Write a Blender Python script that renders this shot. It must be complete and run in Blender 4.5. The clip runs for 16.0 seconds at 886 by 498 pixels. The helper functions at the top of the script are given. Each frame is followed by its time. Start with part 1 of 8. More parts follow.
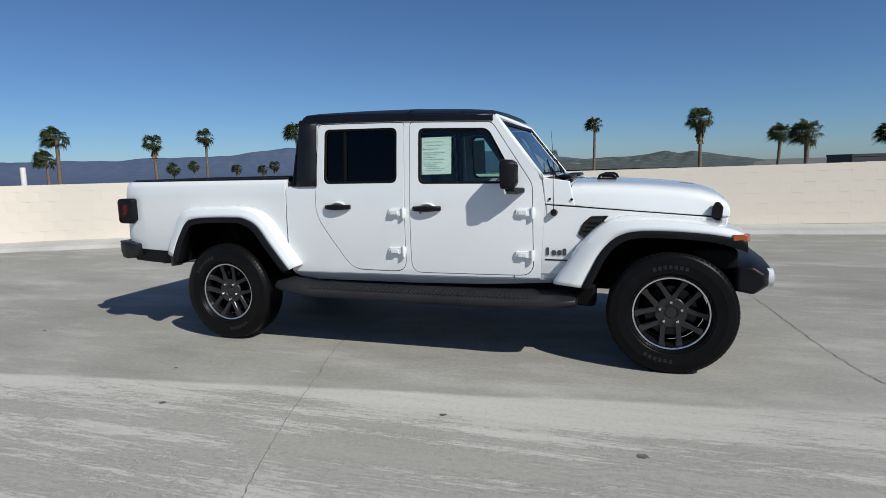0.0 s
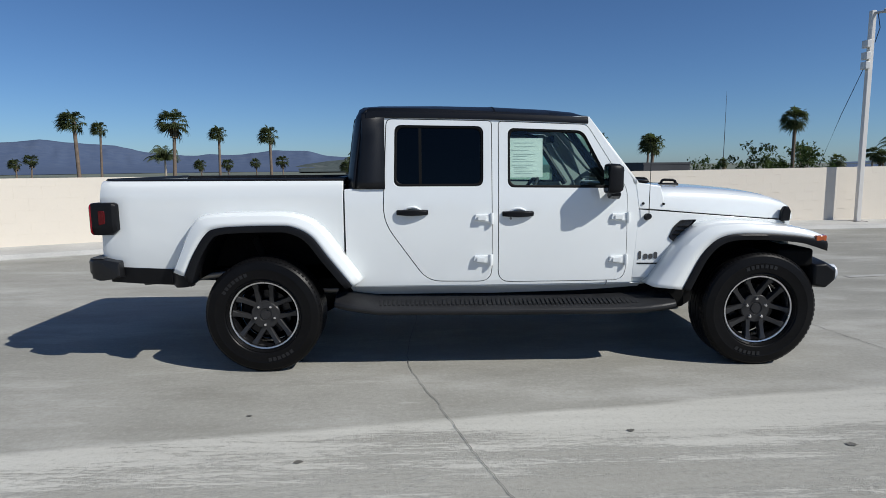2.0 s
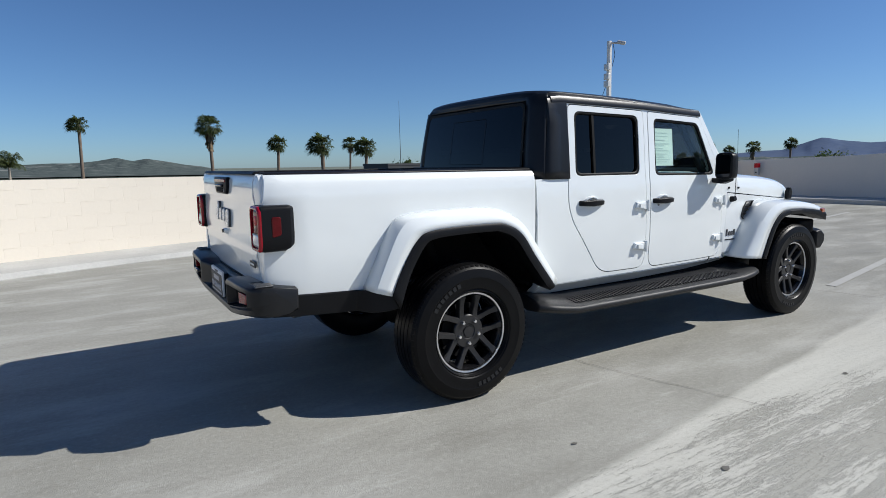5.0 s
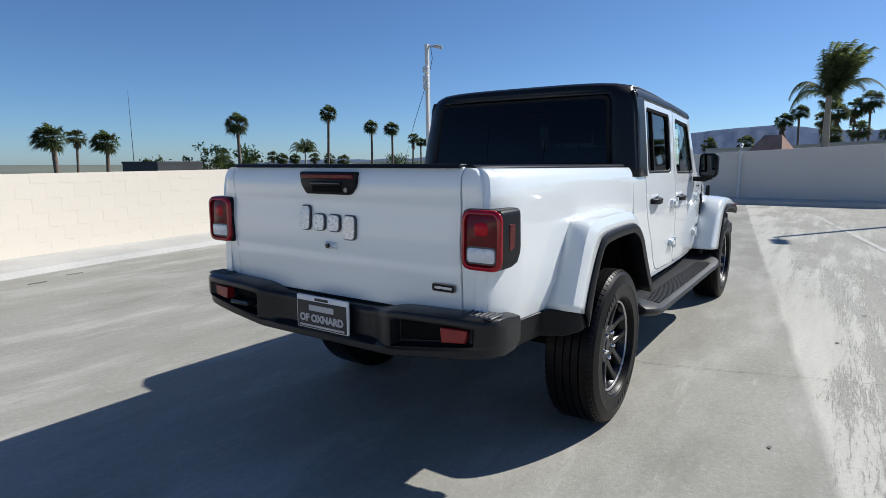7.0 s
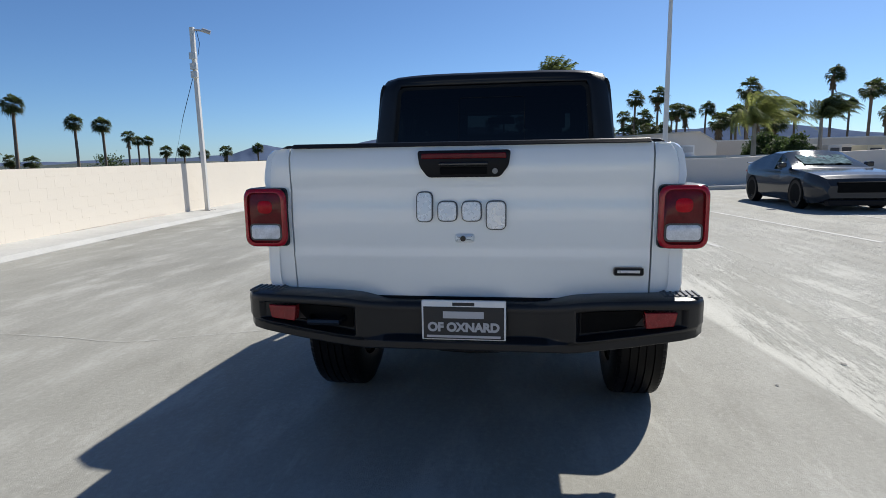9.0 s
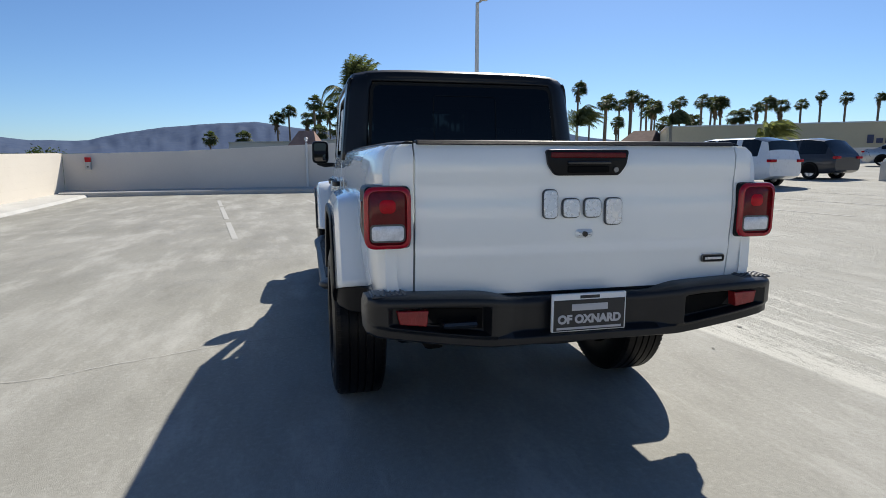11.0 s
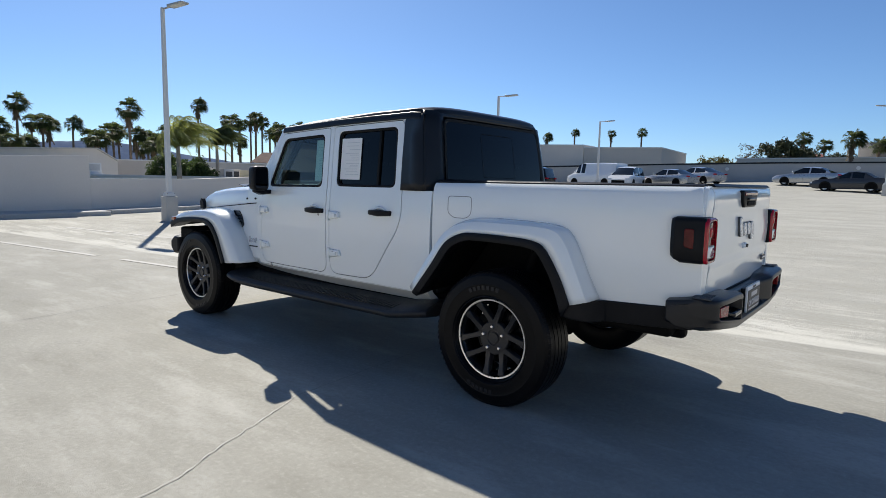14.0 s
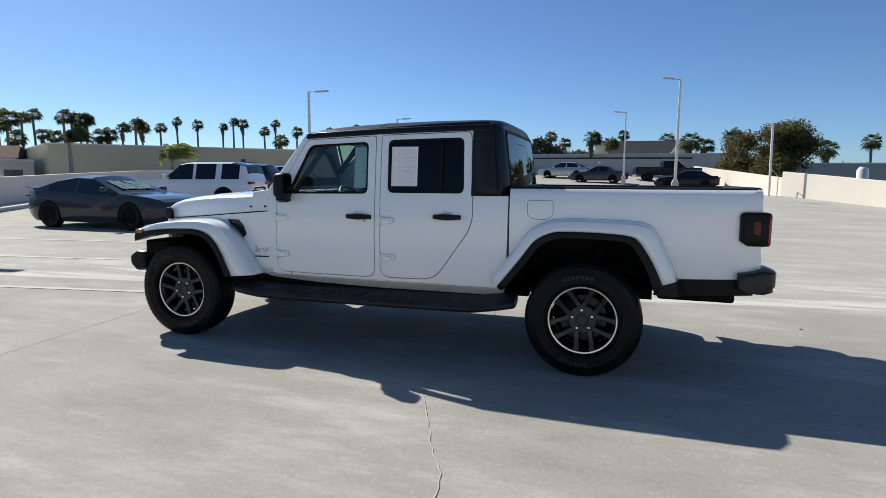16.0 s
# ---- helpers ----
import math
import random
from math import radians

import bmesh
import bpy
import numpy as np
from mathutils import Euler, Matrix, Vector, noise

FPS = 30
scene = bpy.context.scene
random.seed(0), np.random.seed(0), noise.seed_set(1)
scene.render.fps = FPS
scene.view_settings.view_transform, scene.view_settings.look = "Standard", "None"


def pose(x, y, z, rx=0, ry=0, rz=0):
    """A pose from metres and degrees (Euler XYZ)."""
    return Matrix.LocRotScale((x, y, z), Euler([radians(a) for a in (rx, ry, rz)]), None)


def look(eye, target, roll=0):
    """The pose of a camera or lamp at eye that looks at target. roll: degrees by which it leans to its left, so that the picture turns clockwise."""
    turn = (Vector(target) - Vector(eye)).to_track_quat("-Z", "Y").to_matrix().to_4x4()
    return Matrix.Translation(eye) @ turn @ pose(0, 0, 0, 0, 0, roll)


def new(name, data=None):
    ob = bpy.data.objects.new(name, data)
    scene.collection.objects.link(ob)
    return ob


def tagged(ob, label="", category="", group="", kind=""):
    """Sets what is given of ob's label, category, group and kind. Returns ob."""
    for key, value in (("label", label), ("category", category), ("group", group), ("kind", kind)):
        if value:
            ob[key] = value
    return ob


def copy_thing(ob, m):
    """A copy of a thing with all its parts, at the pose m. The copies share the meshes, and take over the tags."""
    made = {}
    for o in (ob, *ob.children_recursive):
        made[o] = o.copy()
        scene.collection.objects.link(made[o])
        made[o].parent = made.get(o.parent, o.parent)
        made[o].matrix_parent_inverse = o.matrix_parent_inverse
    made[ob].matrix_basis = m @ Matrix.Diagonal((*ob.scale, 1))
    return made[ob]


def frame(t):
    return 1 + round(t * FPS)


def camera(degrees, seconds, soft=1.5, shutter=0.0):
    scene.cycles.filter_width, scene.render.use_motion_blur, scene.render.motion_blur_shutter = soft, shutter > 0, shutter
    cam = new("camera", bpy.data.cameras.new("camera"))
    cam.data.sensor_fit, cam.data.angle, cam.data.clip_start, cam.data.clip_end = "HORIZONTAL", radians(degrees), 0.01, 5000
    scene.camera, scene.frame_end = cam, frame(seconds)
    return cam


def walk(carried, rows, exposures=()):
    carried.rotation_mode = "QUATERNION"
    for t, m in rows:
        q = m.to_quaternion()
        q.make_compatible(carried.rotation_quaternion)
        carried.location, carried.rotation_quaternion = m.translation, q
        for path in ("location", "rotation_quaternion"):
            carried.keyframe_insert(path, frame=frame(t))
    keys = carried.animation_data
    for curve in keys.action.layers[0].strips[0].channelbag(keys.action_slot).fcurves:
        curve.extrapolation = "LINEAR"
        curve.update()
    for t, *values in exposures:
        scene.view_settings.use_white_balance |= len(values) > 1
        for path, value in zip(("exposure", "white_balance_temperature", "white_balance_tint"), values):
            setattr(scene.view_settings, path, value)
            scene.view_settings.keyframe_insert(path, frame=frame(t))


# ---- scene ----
cam = camera(75.0, 16.0, soft=0.8)
PATH = [
    (0, (3.238, -4.837, 1.392), (2.61, -2.959, 1.111), -1.6),
    (0.5, (2.715, -4.924, 1.409), (2.244, -3.002, 1.121), -1.5),
    (1, (2.212, -4.938, 1.428), (1.91, -2.982, 1.137), -1.2),
    (1.5, (1.673, -4.917, 1.433), (1.538, -2.942, 1.15), -0.8),
    (2, (1.145, -4.822, 1.434), (1.195, -2.843, 1.144), -0.4),
    (2.5, (0.577, -4.754, 1.42), (0.813, -2.79, 1.124), -0.2),
    (3, (0.048, -4.634, 1.397), (0.461, -2.698, 1.11), -0.3),
    (3.5, (-0.453, -4.459, 1.391), (0.135, -2.568, 1.11), -0.6),
    (4, (-0.957, -4.216, 1.382), (-0.207, -2.381, 1.115), -0.8),
    (4.5, (-1.394, -3.889, 1.379), (-0.48, -2.13, 1.11), -0.9),
    (4.7, (-1.585, -3.768, 1.375), (-0.622, -2.038, 1.096), -0.9),
    (6.8, (-2.84, -1.977, 1.366), (-1.25, -0.796, 1.077), -0.0),
    (7, (-2.927, -1.787, 1.352), (-1.286, -0.679, 1.058), -0.1),
    (7.5, (-3.086, -1.327, 1.343), (-1.328, -0.415, 1.06), -0.4),
    (8, (-3.153, -0.883, 1.341), (-1.294, -0.197, 1.057), -1.1),
    (8.5, (-3.226, -0.496, 1.309), (-1.302, -0.029, 1.019), -1.2),
    (9, (-3.226, -0.217, 1.282), (-1.267, 0.063, 0.979), -0.9),
    (9.5, (-3.205, -0.038, 1.294), (-1.23, 0.06, 0.985), -0.8),
    (9.7, (-3.208, 0.046, 1.299), (-1.231, 0.08, 0.986), -0.7),
    (11.8, (-3.008, 1.755, 1.287), (-1.194, 0.963, 1.014), 0.8),
    (12, (-2.924, 1.926, 1.303), (-1.147, 1.048, 1.046), 1.0),
    (12.5, (-2.738, 2.401, 1.3), (-1.073, 1.324, 1.048), 1.2),
    (13, (-2.52, 2.824, 1.297), (-0.988, 1.566, 1.041), 1.2),
    (13.5, (-2.224, 3.237, 1.317), (-0.832, 1.826, 1.064), 1.1),
    (14, (-1.913, 3.685, 1.338), (-0.653, 2.152, 1.104), 1.1),
    (14.5, (-1.531, 4.042, 1.365), (-0.418, 2.398, 1.13), 1.1),
    (15, (-1.137, 4.445, 1.383), (-0.19, 2.7, 1.157), 1.0),
    (15.5, (-0.721, 4.736, 1.379), (0.056, 2.909, 1.148), 0.8),
    (16, (-0.25, 5.011, 1.398), (0.342, 3.117, 1.155), 0.4),
]
walk(cam, [(t, look(eye, target, roll)) for t, eye, target, roll in PATH],
     exposures=[(0.0, -0.20, 6500, 10), (1.0, -0.20, 6500, 10), (2.0, -0.15, 6420, 10), (3.5, -0.06, 6420, 10), (4.7, 0.03, 6420, 10), (7.0, 0.22, 6470, 10), (9.0, 0.26, 6580, 10), (12.0, 0.40, 6880, 10), (14.5, 0.43, 6830, 10), (16.0, 0.36, 6780, 10)])

# ---- daylight ----
SUN_EL, SUN_AZ = radians(41.0), radians(-29.5)
SUN_DIR = Vector((math.cos(SUN_EL) * math.cos(SUN_AZ), math.cos(SUN_EL) * math.sin(SUN_AZ), math.sin(SUN_EL)))
world = bpy.data.worlds.new("sky")
scene.world = world
world.use_nodes = True
wn = world.node_tree
sky = wn.nodes.new("ShaderNodeTexSky")
sky.sky_type, sky.sun_disc = "NISHITA", False
sky.sun_elevation, sky.sun_rotation = SUN_EL, math.pi / 2 - SUN_AZ
sky.altitude, sky.air_density, sky.dust_density, sky.ozone_density = 900, 0.85, 0.60, 5.5
bg = wn.nodes["Background"]
bg.inputs["Strength"].default_value = 0.081
tint = wn.nodes.new("ShaderNodeMix")  # clear dry air, a little bluer than the model's
tint.data_type, tint.blend_type = "RGBA", "MULTIPLY"
tint.inputs[0].default_value, tint.inputs[7].default_value = 1.0, (0.81, 0.985, 1.13, 1)
wn.links.new(sky.outputs["Color"], tint.inputs[6])
wn.links.new(tint.outputs[2], bg.inputs["Color"])
sun_data = bpy.data.lights.new("sun", "SUN")
sun_data.energy, sun_data.angle, sun_data.color = 4.9, radians(0.55), (1.0, 0.968, 0.905)
sun = new("sun", sun_data)
sun.matrix_world = look(SUN_DIR * 60, (0, 0, 0))

# ---- materials ----
def nodes_of(name):
    m = bpy.data.materials.new(name)
    m.use_nodes = True
    return m, m.node_tree, m.node_tree.nodes["Principled BSDF"]


def link(nt, a, b):
    nt.links.new(a, b)


def noise_node(nt, vec, scale, detail=4.0, rough=0.55):
    n = nt.nodes.new("ShaderNodeTexNoise")
    n.inputs["Scale"].default_value, n.inputs["Detail"].default_value, n.inputs["Roughness"].default_value = scale, detail, rough
    link(nt, vec, n.inputs["Vector"])
    return n.outputs["Fac"]


def ramp(nt, fac, lo, hi, a=0.0, b=1.0):
    n = nt.nodes.new("ShaderNodeMapRange")
    n.inputs["From Min"].default_value, n.inputs["From Max"].default_value = lo, hi
    n.inputs["To Min"].default_value, n.inputs["To Max"].default_value = a, b
    link(nt, fac, n.inputs["Value"])
    return n.outputs["Result"]


def mixc(nt, fac, a, b, mode="MIX"):
    n = nt.nodes.new("ShaderNodeMix")
    n.data_type, n.blend_type = "RGBA", mode
    for sock, v in ((n.inputs[0], fac), (n.inputs[6], a), (n.inputs[7], b)):
        if isinstance(v, (int, float)):
            sock.default_value = v
        elif isinstance(v, tuple):
            sock.default_value = (*v[:3], 1)
        else:
            link(nt, v, sock)
    return n.outputs[2]


def math2(nt, op, a, b=0.0):
    n = nt.nodes.new("ShaderNodeMath")
    n.operation = op
    for sock, v in ((n.inputs[0], a), (n.inputs[1], b)):
        if isinstance(v, (int, float)):
            sock.default_value = v
        else:
            link(nt, v, sock)
    return n.outputs[0]


def place(nt, kind="Object", scale=(1, 1, 1), rot=0.0):
    t = nt.nodes.new("ShaderNodeTexCoord")
    m = nt.nodes.new("ShaderNodeMapping")
    m.inputs["Scale"].default_value = scale
    m.inputs["Rotation"].default_value = (0, 0, rot)
    link(nt, t.outputs[kind], m.inputs["Vector"])
    return m.outputs["Vector"]


def relief(nt, bsdf, height, strength, dist=0.01):
    b = nt.nodes.new("ShaderNodeBump")
    b.inputs["Strength"].default_value, b.inputs["Distance"].default_value = strength, dist
    link(nt, height, b.inputs["Height"])
    link(nt, b.outputs["Normal"], bsdf.inputs["Normal"])


def mat(name, col, rough=0.5, metal=0.0, var=0.06, scale=3.0, fine=40.0, bump=0.0, coat=0.0, rvar=0.05, spec=0.5, rnd=0.0):
    m, nt, b = nodes_of(name)
    v = place(nt)
    big, small = noise_node(nt, v, scale), noise_node(nt, v, fine, 3.0)
    f = math2(nt, "ADD", math2(nt, "MULTIPLY", big, 0.65), math2(nt, "MULTIPLY", small, 0.35))
    f = ramp(nt, f, 0.3, 0.7)
    if rnd:
        info = nt.nodes.new("ShaderNodeObjectInfo")
        f = math2(nt, "ADD", math2(nt, "MULTIPLY", f, 1 - rnd), math2(nt, "MULTIPLY", info.outputs["Random"], rnd))
    c = mixc(nt, f, tuple(x * (1 - var) for x in col), tuple(min(1, x * (1 + var)) for x in col))
    link(nt, c, b.inputs["Base Color"])
    link(nt, ramp(nt, small, 0.3, 0.7, max(0, rough - rvar), min(1, rough + rvar)), b.inputs["Roughness"])
    b.inputs["Metallic"].default_value = metal
    b.inputs["Coat Weight"].default_value = coat
    b.inputs["Coat Roughness"].default_value = 0.03
    b.inputs["Specular IOR Level"].default_value = spec
    if bump:
        relief(nt, b, small, bump)
    return m


def glass_mat(name, tint, alpha, rough=0.02, ior=1.5):
    """Tinted glazing: clear share and gloss over a dark film."""
    m, nt, b = nodes_of(name)
    nt.nodes.remove(b)
    gl, tr = nt.nodes.new("ShaderNodeBsdfGlossy"), nt.nodes.new("ShaderNodeBsdfTransparent")
    gl.inputs["Roughness"].default_value = rough
    gl.inputs["Color"].default_value = (1, 1, 1, 1)
    tr.inputs["Color"].default_value = (*[t * alpha for t in tint], 1)
    fr = nt.nodes.new("ShaderNodeFresnel")
    fr.inputs["IOR"].default_value = ior
    mx = nt.nodes.new("ShaderNodeMixShader")
    link(nt, fr.outputs[0], mx.inputs[0])
    link(nt, tr.outputs[0], mx.inputs[1])
    link(nt, gl.outputs[0], mx.inputs[2])
    link(nt, mx.outputs[0], nt.nodes["Material Output"].inputs["Surface"])
    return m


def deck_material():
    m, nt, b = nodes_of("deck_concrete")
    v = place(nt)
    sep = nt.nodes.new("ShaderNodeSeparateXYZ")
    link(nt, v, sep.inputs[0])
    x, y = sep.outputs[0], sep.outputs[1]
    along = -math.atan(0.135)
    big, mid = noise_node(nt, v, 0.35, 5, 0.6), noise_node(nt, v, 1.7, 5, 0.6)
    fine, grit = noise_node(nt, v, 55, 3), noise_node(nt, v, 240, 2)
    # newer pour: smooth grey with soft trowel clouds, pale smears and scuffs
    base = mixc(nt, ramp(nt, big, 0.30, 0.70), (0.272, 0.269, 0.242), (0.360, 0.356, 0.326))
    trowel = noise_node(nt, place(nt, scale=(0.6, 1.7, 1), rot=-0.2), 1.0, 7, 0.66)
    base = mixc(nt, ramp(nt, trowel, 0.50, 0.66, 0, 0.85), base, (0.455, 0.452, 0.424))
    base = mixc(nt, ramp(nt, trowel, 0.47, 0.30, 0, 0.75), base, (0.225, 0.220, 0.194))
    scuff = noise_node(nt, place(nt, scale=(0.8, 6.0, 1), rot=0.9), 1.0, 6, 0.75)
    base = mixc(nt, math2(nt, "MULTIPLY", ramp(nt, scuff, 0.60, 0.72), ramp(nt, big, 0.42, 0.58, 0, 0.6)), base, (0.52, 0.512, 0.48))
    # older pour beyond the joint: pale broom laitance worn through in ragged streaks
    s = math2(nt, "ADD", math2(nt, "ADD", math2(nt, "MULTIPLY", x, 0.135), -1.88), math2(nt, "MULTIPLY", y, -1.0))
    s = math2(nt, "ADD", s, math2(nt, "MULTIPLY", math2(nt, "SUBTRACT", mid, 0.5), 0.10))
    pour = ramp(nt, s, -0.02, 0.03)
    streak = noise_node(nt, place(nt, scale=(6.5, 60, 1), rot=along), 1.0, 8, 0.8)
    wide = noise_node(nt, place(nt, scale=(0.45, 6.5, 1), rot=along), 1.0, 4, 0.6)
    patch = noise_node(nt, place(nt, scale=(0.55, 1.3, 1), rot=along), 1.0, 4, 0.6)
    cover = math2(nt, "ADD", math2(nt, "MULTIPLY", math2(nt, "SUBTRACT", wide, 0.5), 0.55), math2(nt, "MULTIPLY", math2(nt, "SUBTRACT", patch, 0.5), 0.58))
    cover = math2(nt, "ADD", cover, ramp(nt, s, 0.0, 0.6, 0.16, -0.02))
    crumb = noise_node(nt, v, 38, 5, 0.75)
    flake = ramp(nt, math2(nt, "ADD", math2(nt, "ADD", math2(nt, "MULTIPLY", streak, 0.75), math2(nt, "MULTIPLY", crumb, 0.25)), cover), 0.455, 0.550)
    worn = mixc(nt, ramp(nt, patch, 0.35, 0.65), (0.350, 0.345, 0.312), (0.425, 0.420, 0.385))
    pale = mixc(nt, ramp(nt, wide, 0.35, 0.65), (0.480, 0.475, 0.436), (0.560, 0.555, 0.512))
    far = ramp(nt, s, 0.9, 3.2, 1.0, 0.12)
    old = mixc(nt, math2(nt, "MULTIPLY", flake, far), worn, pale)
    col = mixc(nt, pour, base, old)
    # sand grains and small pits
    spots = noise_node(nt, v, 34, 6, 0.8)
    col = mixc(nt, ramp(nt, spots, 0.52, 0.70, 0, 0.36), col, (0.54, 0.532, 0.50))
    col = mixc(nt, ramp(nt, spots, 0.48, 0.32, 0, 0.38), col, (0.20, 0.194, 0.175))
    col = mixc(nt, ramp(nt, grit, 0.58, 0.70, 0, 0.30), col, (0.18, 0.172, 0.155))
    col = mixc(nt, ramp(nt, grit, 0.42, 0.30, 0, 0.35), col, (0.56, 0.552, 0.52))
    # overall tone falls towards +x, shifted by the big noise
    x_tone = mixc(nt, ramp(nt, math2(nt, "ADD", x, math2(nt, "MULTIPLY", big, 4.0)), -1.0, 8.0), (1.025, 1.02, 1.0), (0.925, 0.92, 0.90))
    link(nt, mixc(nt, 1.0, col, x_tone, "MULTIPLY"), b.inputs["Base Color"])
    gloss = math2(nt, "ADD", ramp(nt, mid, 0.3, 0.7, 0.52, 0.72), math2(nt, "MULTIPLY", ramp(nt, trowel, 0.4, 0.62), 0.14))
    link(nt, gloss, b.inputs["Roughness"])
    link(nt, ramp(nt, pour, 0.0, 1.0, 0.05, 0.04), b.inputs["Specular IOR Level"])
    h = math2(nt, "ADD", math2(nt, "MULTIPLY", fine, 0.4), math2(nt, "ADD", math2(nt, "MULTIPLY", grit, 0.4), math2(nt, "MULTIPLY", math2(nt, "MULTIPLY", flake, pour), 0.5)))
    relief(nt, b, h, 0.7, 0.006)
    return m


def leaf_mat(name, col, through_col, share=0.45, var=0.45):
    """Leaf: a matt face that lets part of the light through."""
    m, nt, b = nodes_of(name)
    f = ramp(nt, noise_node(nt, place(nt), 2.2, 4), 0.3, 0.7)
    c = mixc(nt, f, tuple(x * (1 - var) for x in col), tuple(x * (1 + var) for x in col))
    link(nt, c, b.inputs["Base Color"])
    b.inputs["Roughness"].default_value, b.inputs["Specular IOR Level"].default_value = 0.65, 0.2
    tr, mx = nt.nodes.new("ShaderNodeBsdfTranslucent"), nt.nodes.new("ShaderNodeMixShader")
    link(nt, mixc(nt, f, tuple(x * (1 - var) for x in through_col), tuple(x * (1 + var) for x in through_col)), tr.inputs["Color"])
    mx.inputs[0].default_value = share
    link(nt, b.outputs[0], mx.inputs[1])
    link(nt, tr.outputs[0], mx.inputs[2])
    link(nt, mx.outputs[0], nt.nodes["Material Output"].inputs["Surface"])
    return m


M_DECK = deck_material()
M_WHITE = mat("white_paint", (0.785, 0.818, 0.815), 0.25, var=0.01, scale=1.5, fine=9, coat=0.9, rvar=0.01)
M_BLACKTEX = mat("black_textured_plastic", (0.009, 0.0095, 0.011), 0.40, var=0.25, scale=4, fine=300, bump=0.10, spec=0.14)
M_STEP = mat("grey_black_step_plastic", (0.018, 0.0185, 0.020), 0.42, var=0.25, scale=6, fine=260, bump=0.15, spec=0.25)
M_BLACKTOP = mat("black_hardtop", (0.007, 0.0078, 0.010), 0.34, var=0.2, scale=3, fine=350, bump=0.08, spec=0.28)
M_BLACKGLOSS = mat("black_gloss", (0.012, 0.012, 0.013), 0.18, var=0.1)
M_SEAMGREY = mat("fine_panel_gap", (0.17, 0.175, 0.18), 0.6, var=0.1)
M_SEAL = mat("black_rubber_seal", (0.006, 0.006, 0.006), 0.55, var=0.2, spec=0.15)
M_RUBBER = mat("tyre_rubber", (0.0050, 0.0050, 0.0055), 0.38, var=0.35, scale=6, fine=120, bump=0.05, spec=0.13)
M_RIMDARK = mat("dark_grey_rim", (0.042, 0.042, 0.044), 0.32, metal=0.55, var=0.10, spec=0.35)
M_BARREL = mat("dark_rim_barrel", (0.020, 0.020, 0.022), 0.22, metal=0.7, var=0.15)
M_RIMLIP = mat("machined_rim_lip", (0.72, 0.72, 0.73), 0.30, metal=1.0, var=0.06)
M_STEEL = mat("worn_steel", (0.22, 0.215, 0.21), 0.45, metal=1.0, var=0.2)
M_UNDER = mat("underbody_black", (0.005, 0.005, 0.005), 0.7, var=0.4, scale=8, bump=0.1, spec=0.08)
M_CHROME = mat("chrome", (0.75, 0.75, 0.76), 0.12, metal=1.0, var=0.03)
M_SILVER = mat("satin_silver", (0.62, 0.63, 0.64), 0.28, metal=0.35, var=0.01)
M_MARKER = mat("dim_red_marker", (0.085, 0.006, 0.008), 0.15, var=0.3, scale=30, fine=160, spec=0.2)
M_REDLENS = mat("red_lens", (0.118, 0.006, 0.009), 0.12, var=0.3, scale=30, fine=160, coat=0.1, spec=0.2)
M_BUMPER = mat("satin_black_bumper_plastic", (0.0125, 0.013, 0.0145), 0.34, var=0.2, scale=5, fine=240, bump=0.06, spec=0.30)
M_BEZEL = mat("dark_red_bezel", (0.33, 0.004, 0.015), 0.15, var=0.15, scale=20, coat=0.3, spec=0.3)
M_REFLECTOR = mat("dark_red_reflector", (0.24, 0.016, 0.018), 0.25, var=0.3, scale=40, fine=200, coat=0.2, spec=0.3)
M_PAD = mat("worn_step_pad", (0.06, 0.062, 0.065), 0.42, var=0.2, scale=30, fine=120)
M_REDBRIGHT = mat("red_lens_centre", (0.42, 0.006, 0.014), 0.15, var=0.35, scale=22, fine=180, coat=0.05, spec=0.15)
M_CLEARLENS = mat("clear_lens", (0.66, 0.68, 0.71), 0.15, var=0.25, scale=25, fine=160, coat=1.0)
M_AMBER = mat("amber_lens", (0.36, 0.07, 0.012), 0.2, var=0.2, scale=25, coat=0.8)
# near-black tint paints the dark surroundings that the mirror would reflect
M_MIRROR = mat("mirror_dark_reflection", (0.035, 0.036, 0.04), 0.02, metal=1.0, var=0.01, rvar=0.0)
M_GLASS_F = glass_mat("front_door_glass", (0.63, 0.88, 0.83), 0.84)
M_GLASS_R = glass_mat("privacy_glass", (0.55, 0.65, 0.75), 0.016, ior=1.32)
M_GLASS_W = glass_mat("windscreen_glass", (0.75, 0.92, 0.88), 0.85)
M_PAPER = mat("window_sticker_paper", (0.80, 0.80, 0.78), 0.6, var=0.02)
M_INK = mat("printed_ink", (0.58, 0.60, 0.61), 0.6, var=0.05)
M_SEAT = mat("dark_seat_leather", (0.02, 0.02, 0.021), 0.5, var=0.2, fine=200, bump=0.15)
M_DASH = mat("dash_plastic", (0.018, 0.018, 0.019), 0.55, var=0.2, bump=0.1, fine=250)
M_PLATE_DARK = mat("plate_face", (0.014, 0.0145, 0.016), 0.5, var=0.1)
M_PLATE_GREY = mat("plate_letter_grey", (0.46, 0.46, 0.47), 0.5, var=0.05)
M_KERB = mat("kerb_concrete", (0.44, 0.435, 0.41), 0.8, var=0.18, scale=1.2, fine=30, bump=0.15)
M_WALLPAINT = mat("cream_wall_paint", (0.72, 0.66, 0.565), 0.85, var=0.035, scale=0.8, fine=25, bump=0.12, rnd=0.2)
# cream wall paint darkened to offset the direct sun on the west walls
M_WESTPAINT = mat("sun_toned_cream_wall_paint", (0.60, 0.555, 0.485), 0.85, var=0.05, scale=0.8, fine=25, bump=0.12)
M_MORTAR = mat("cream_mortar", (0.70, 0.63, 0.545), 0.9, var=0.06, scale=2, bump=0.1)
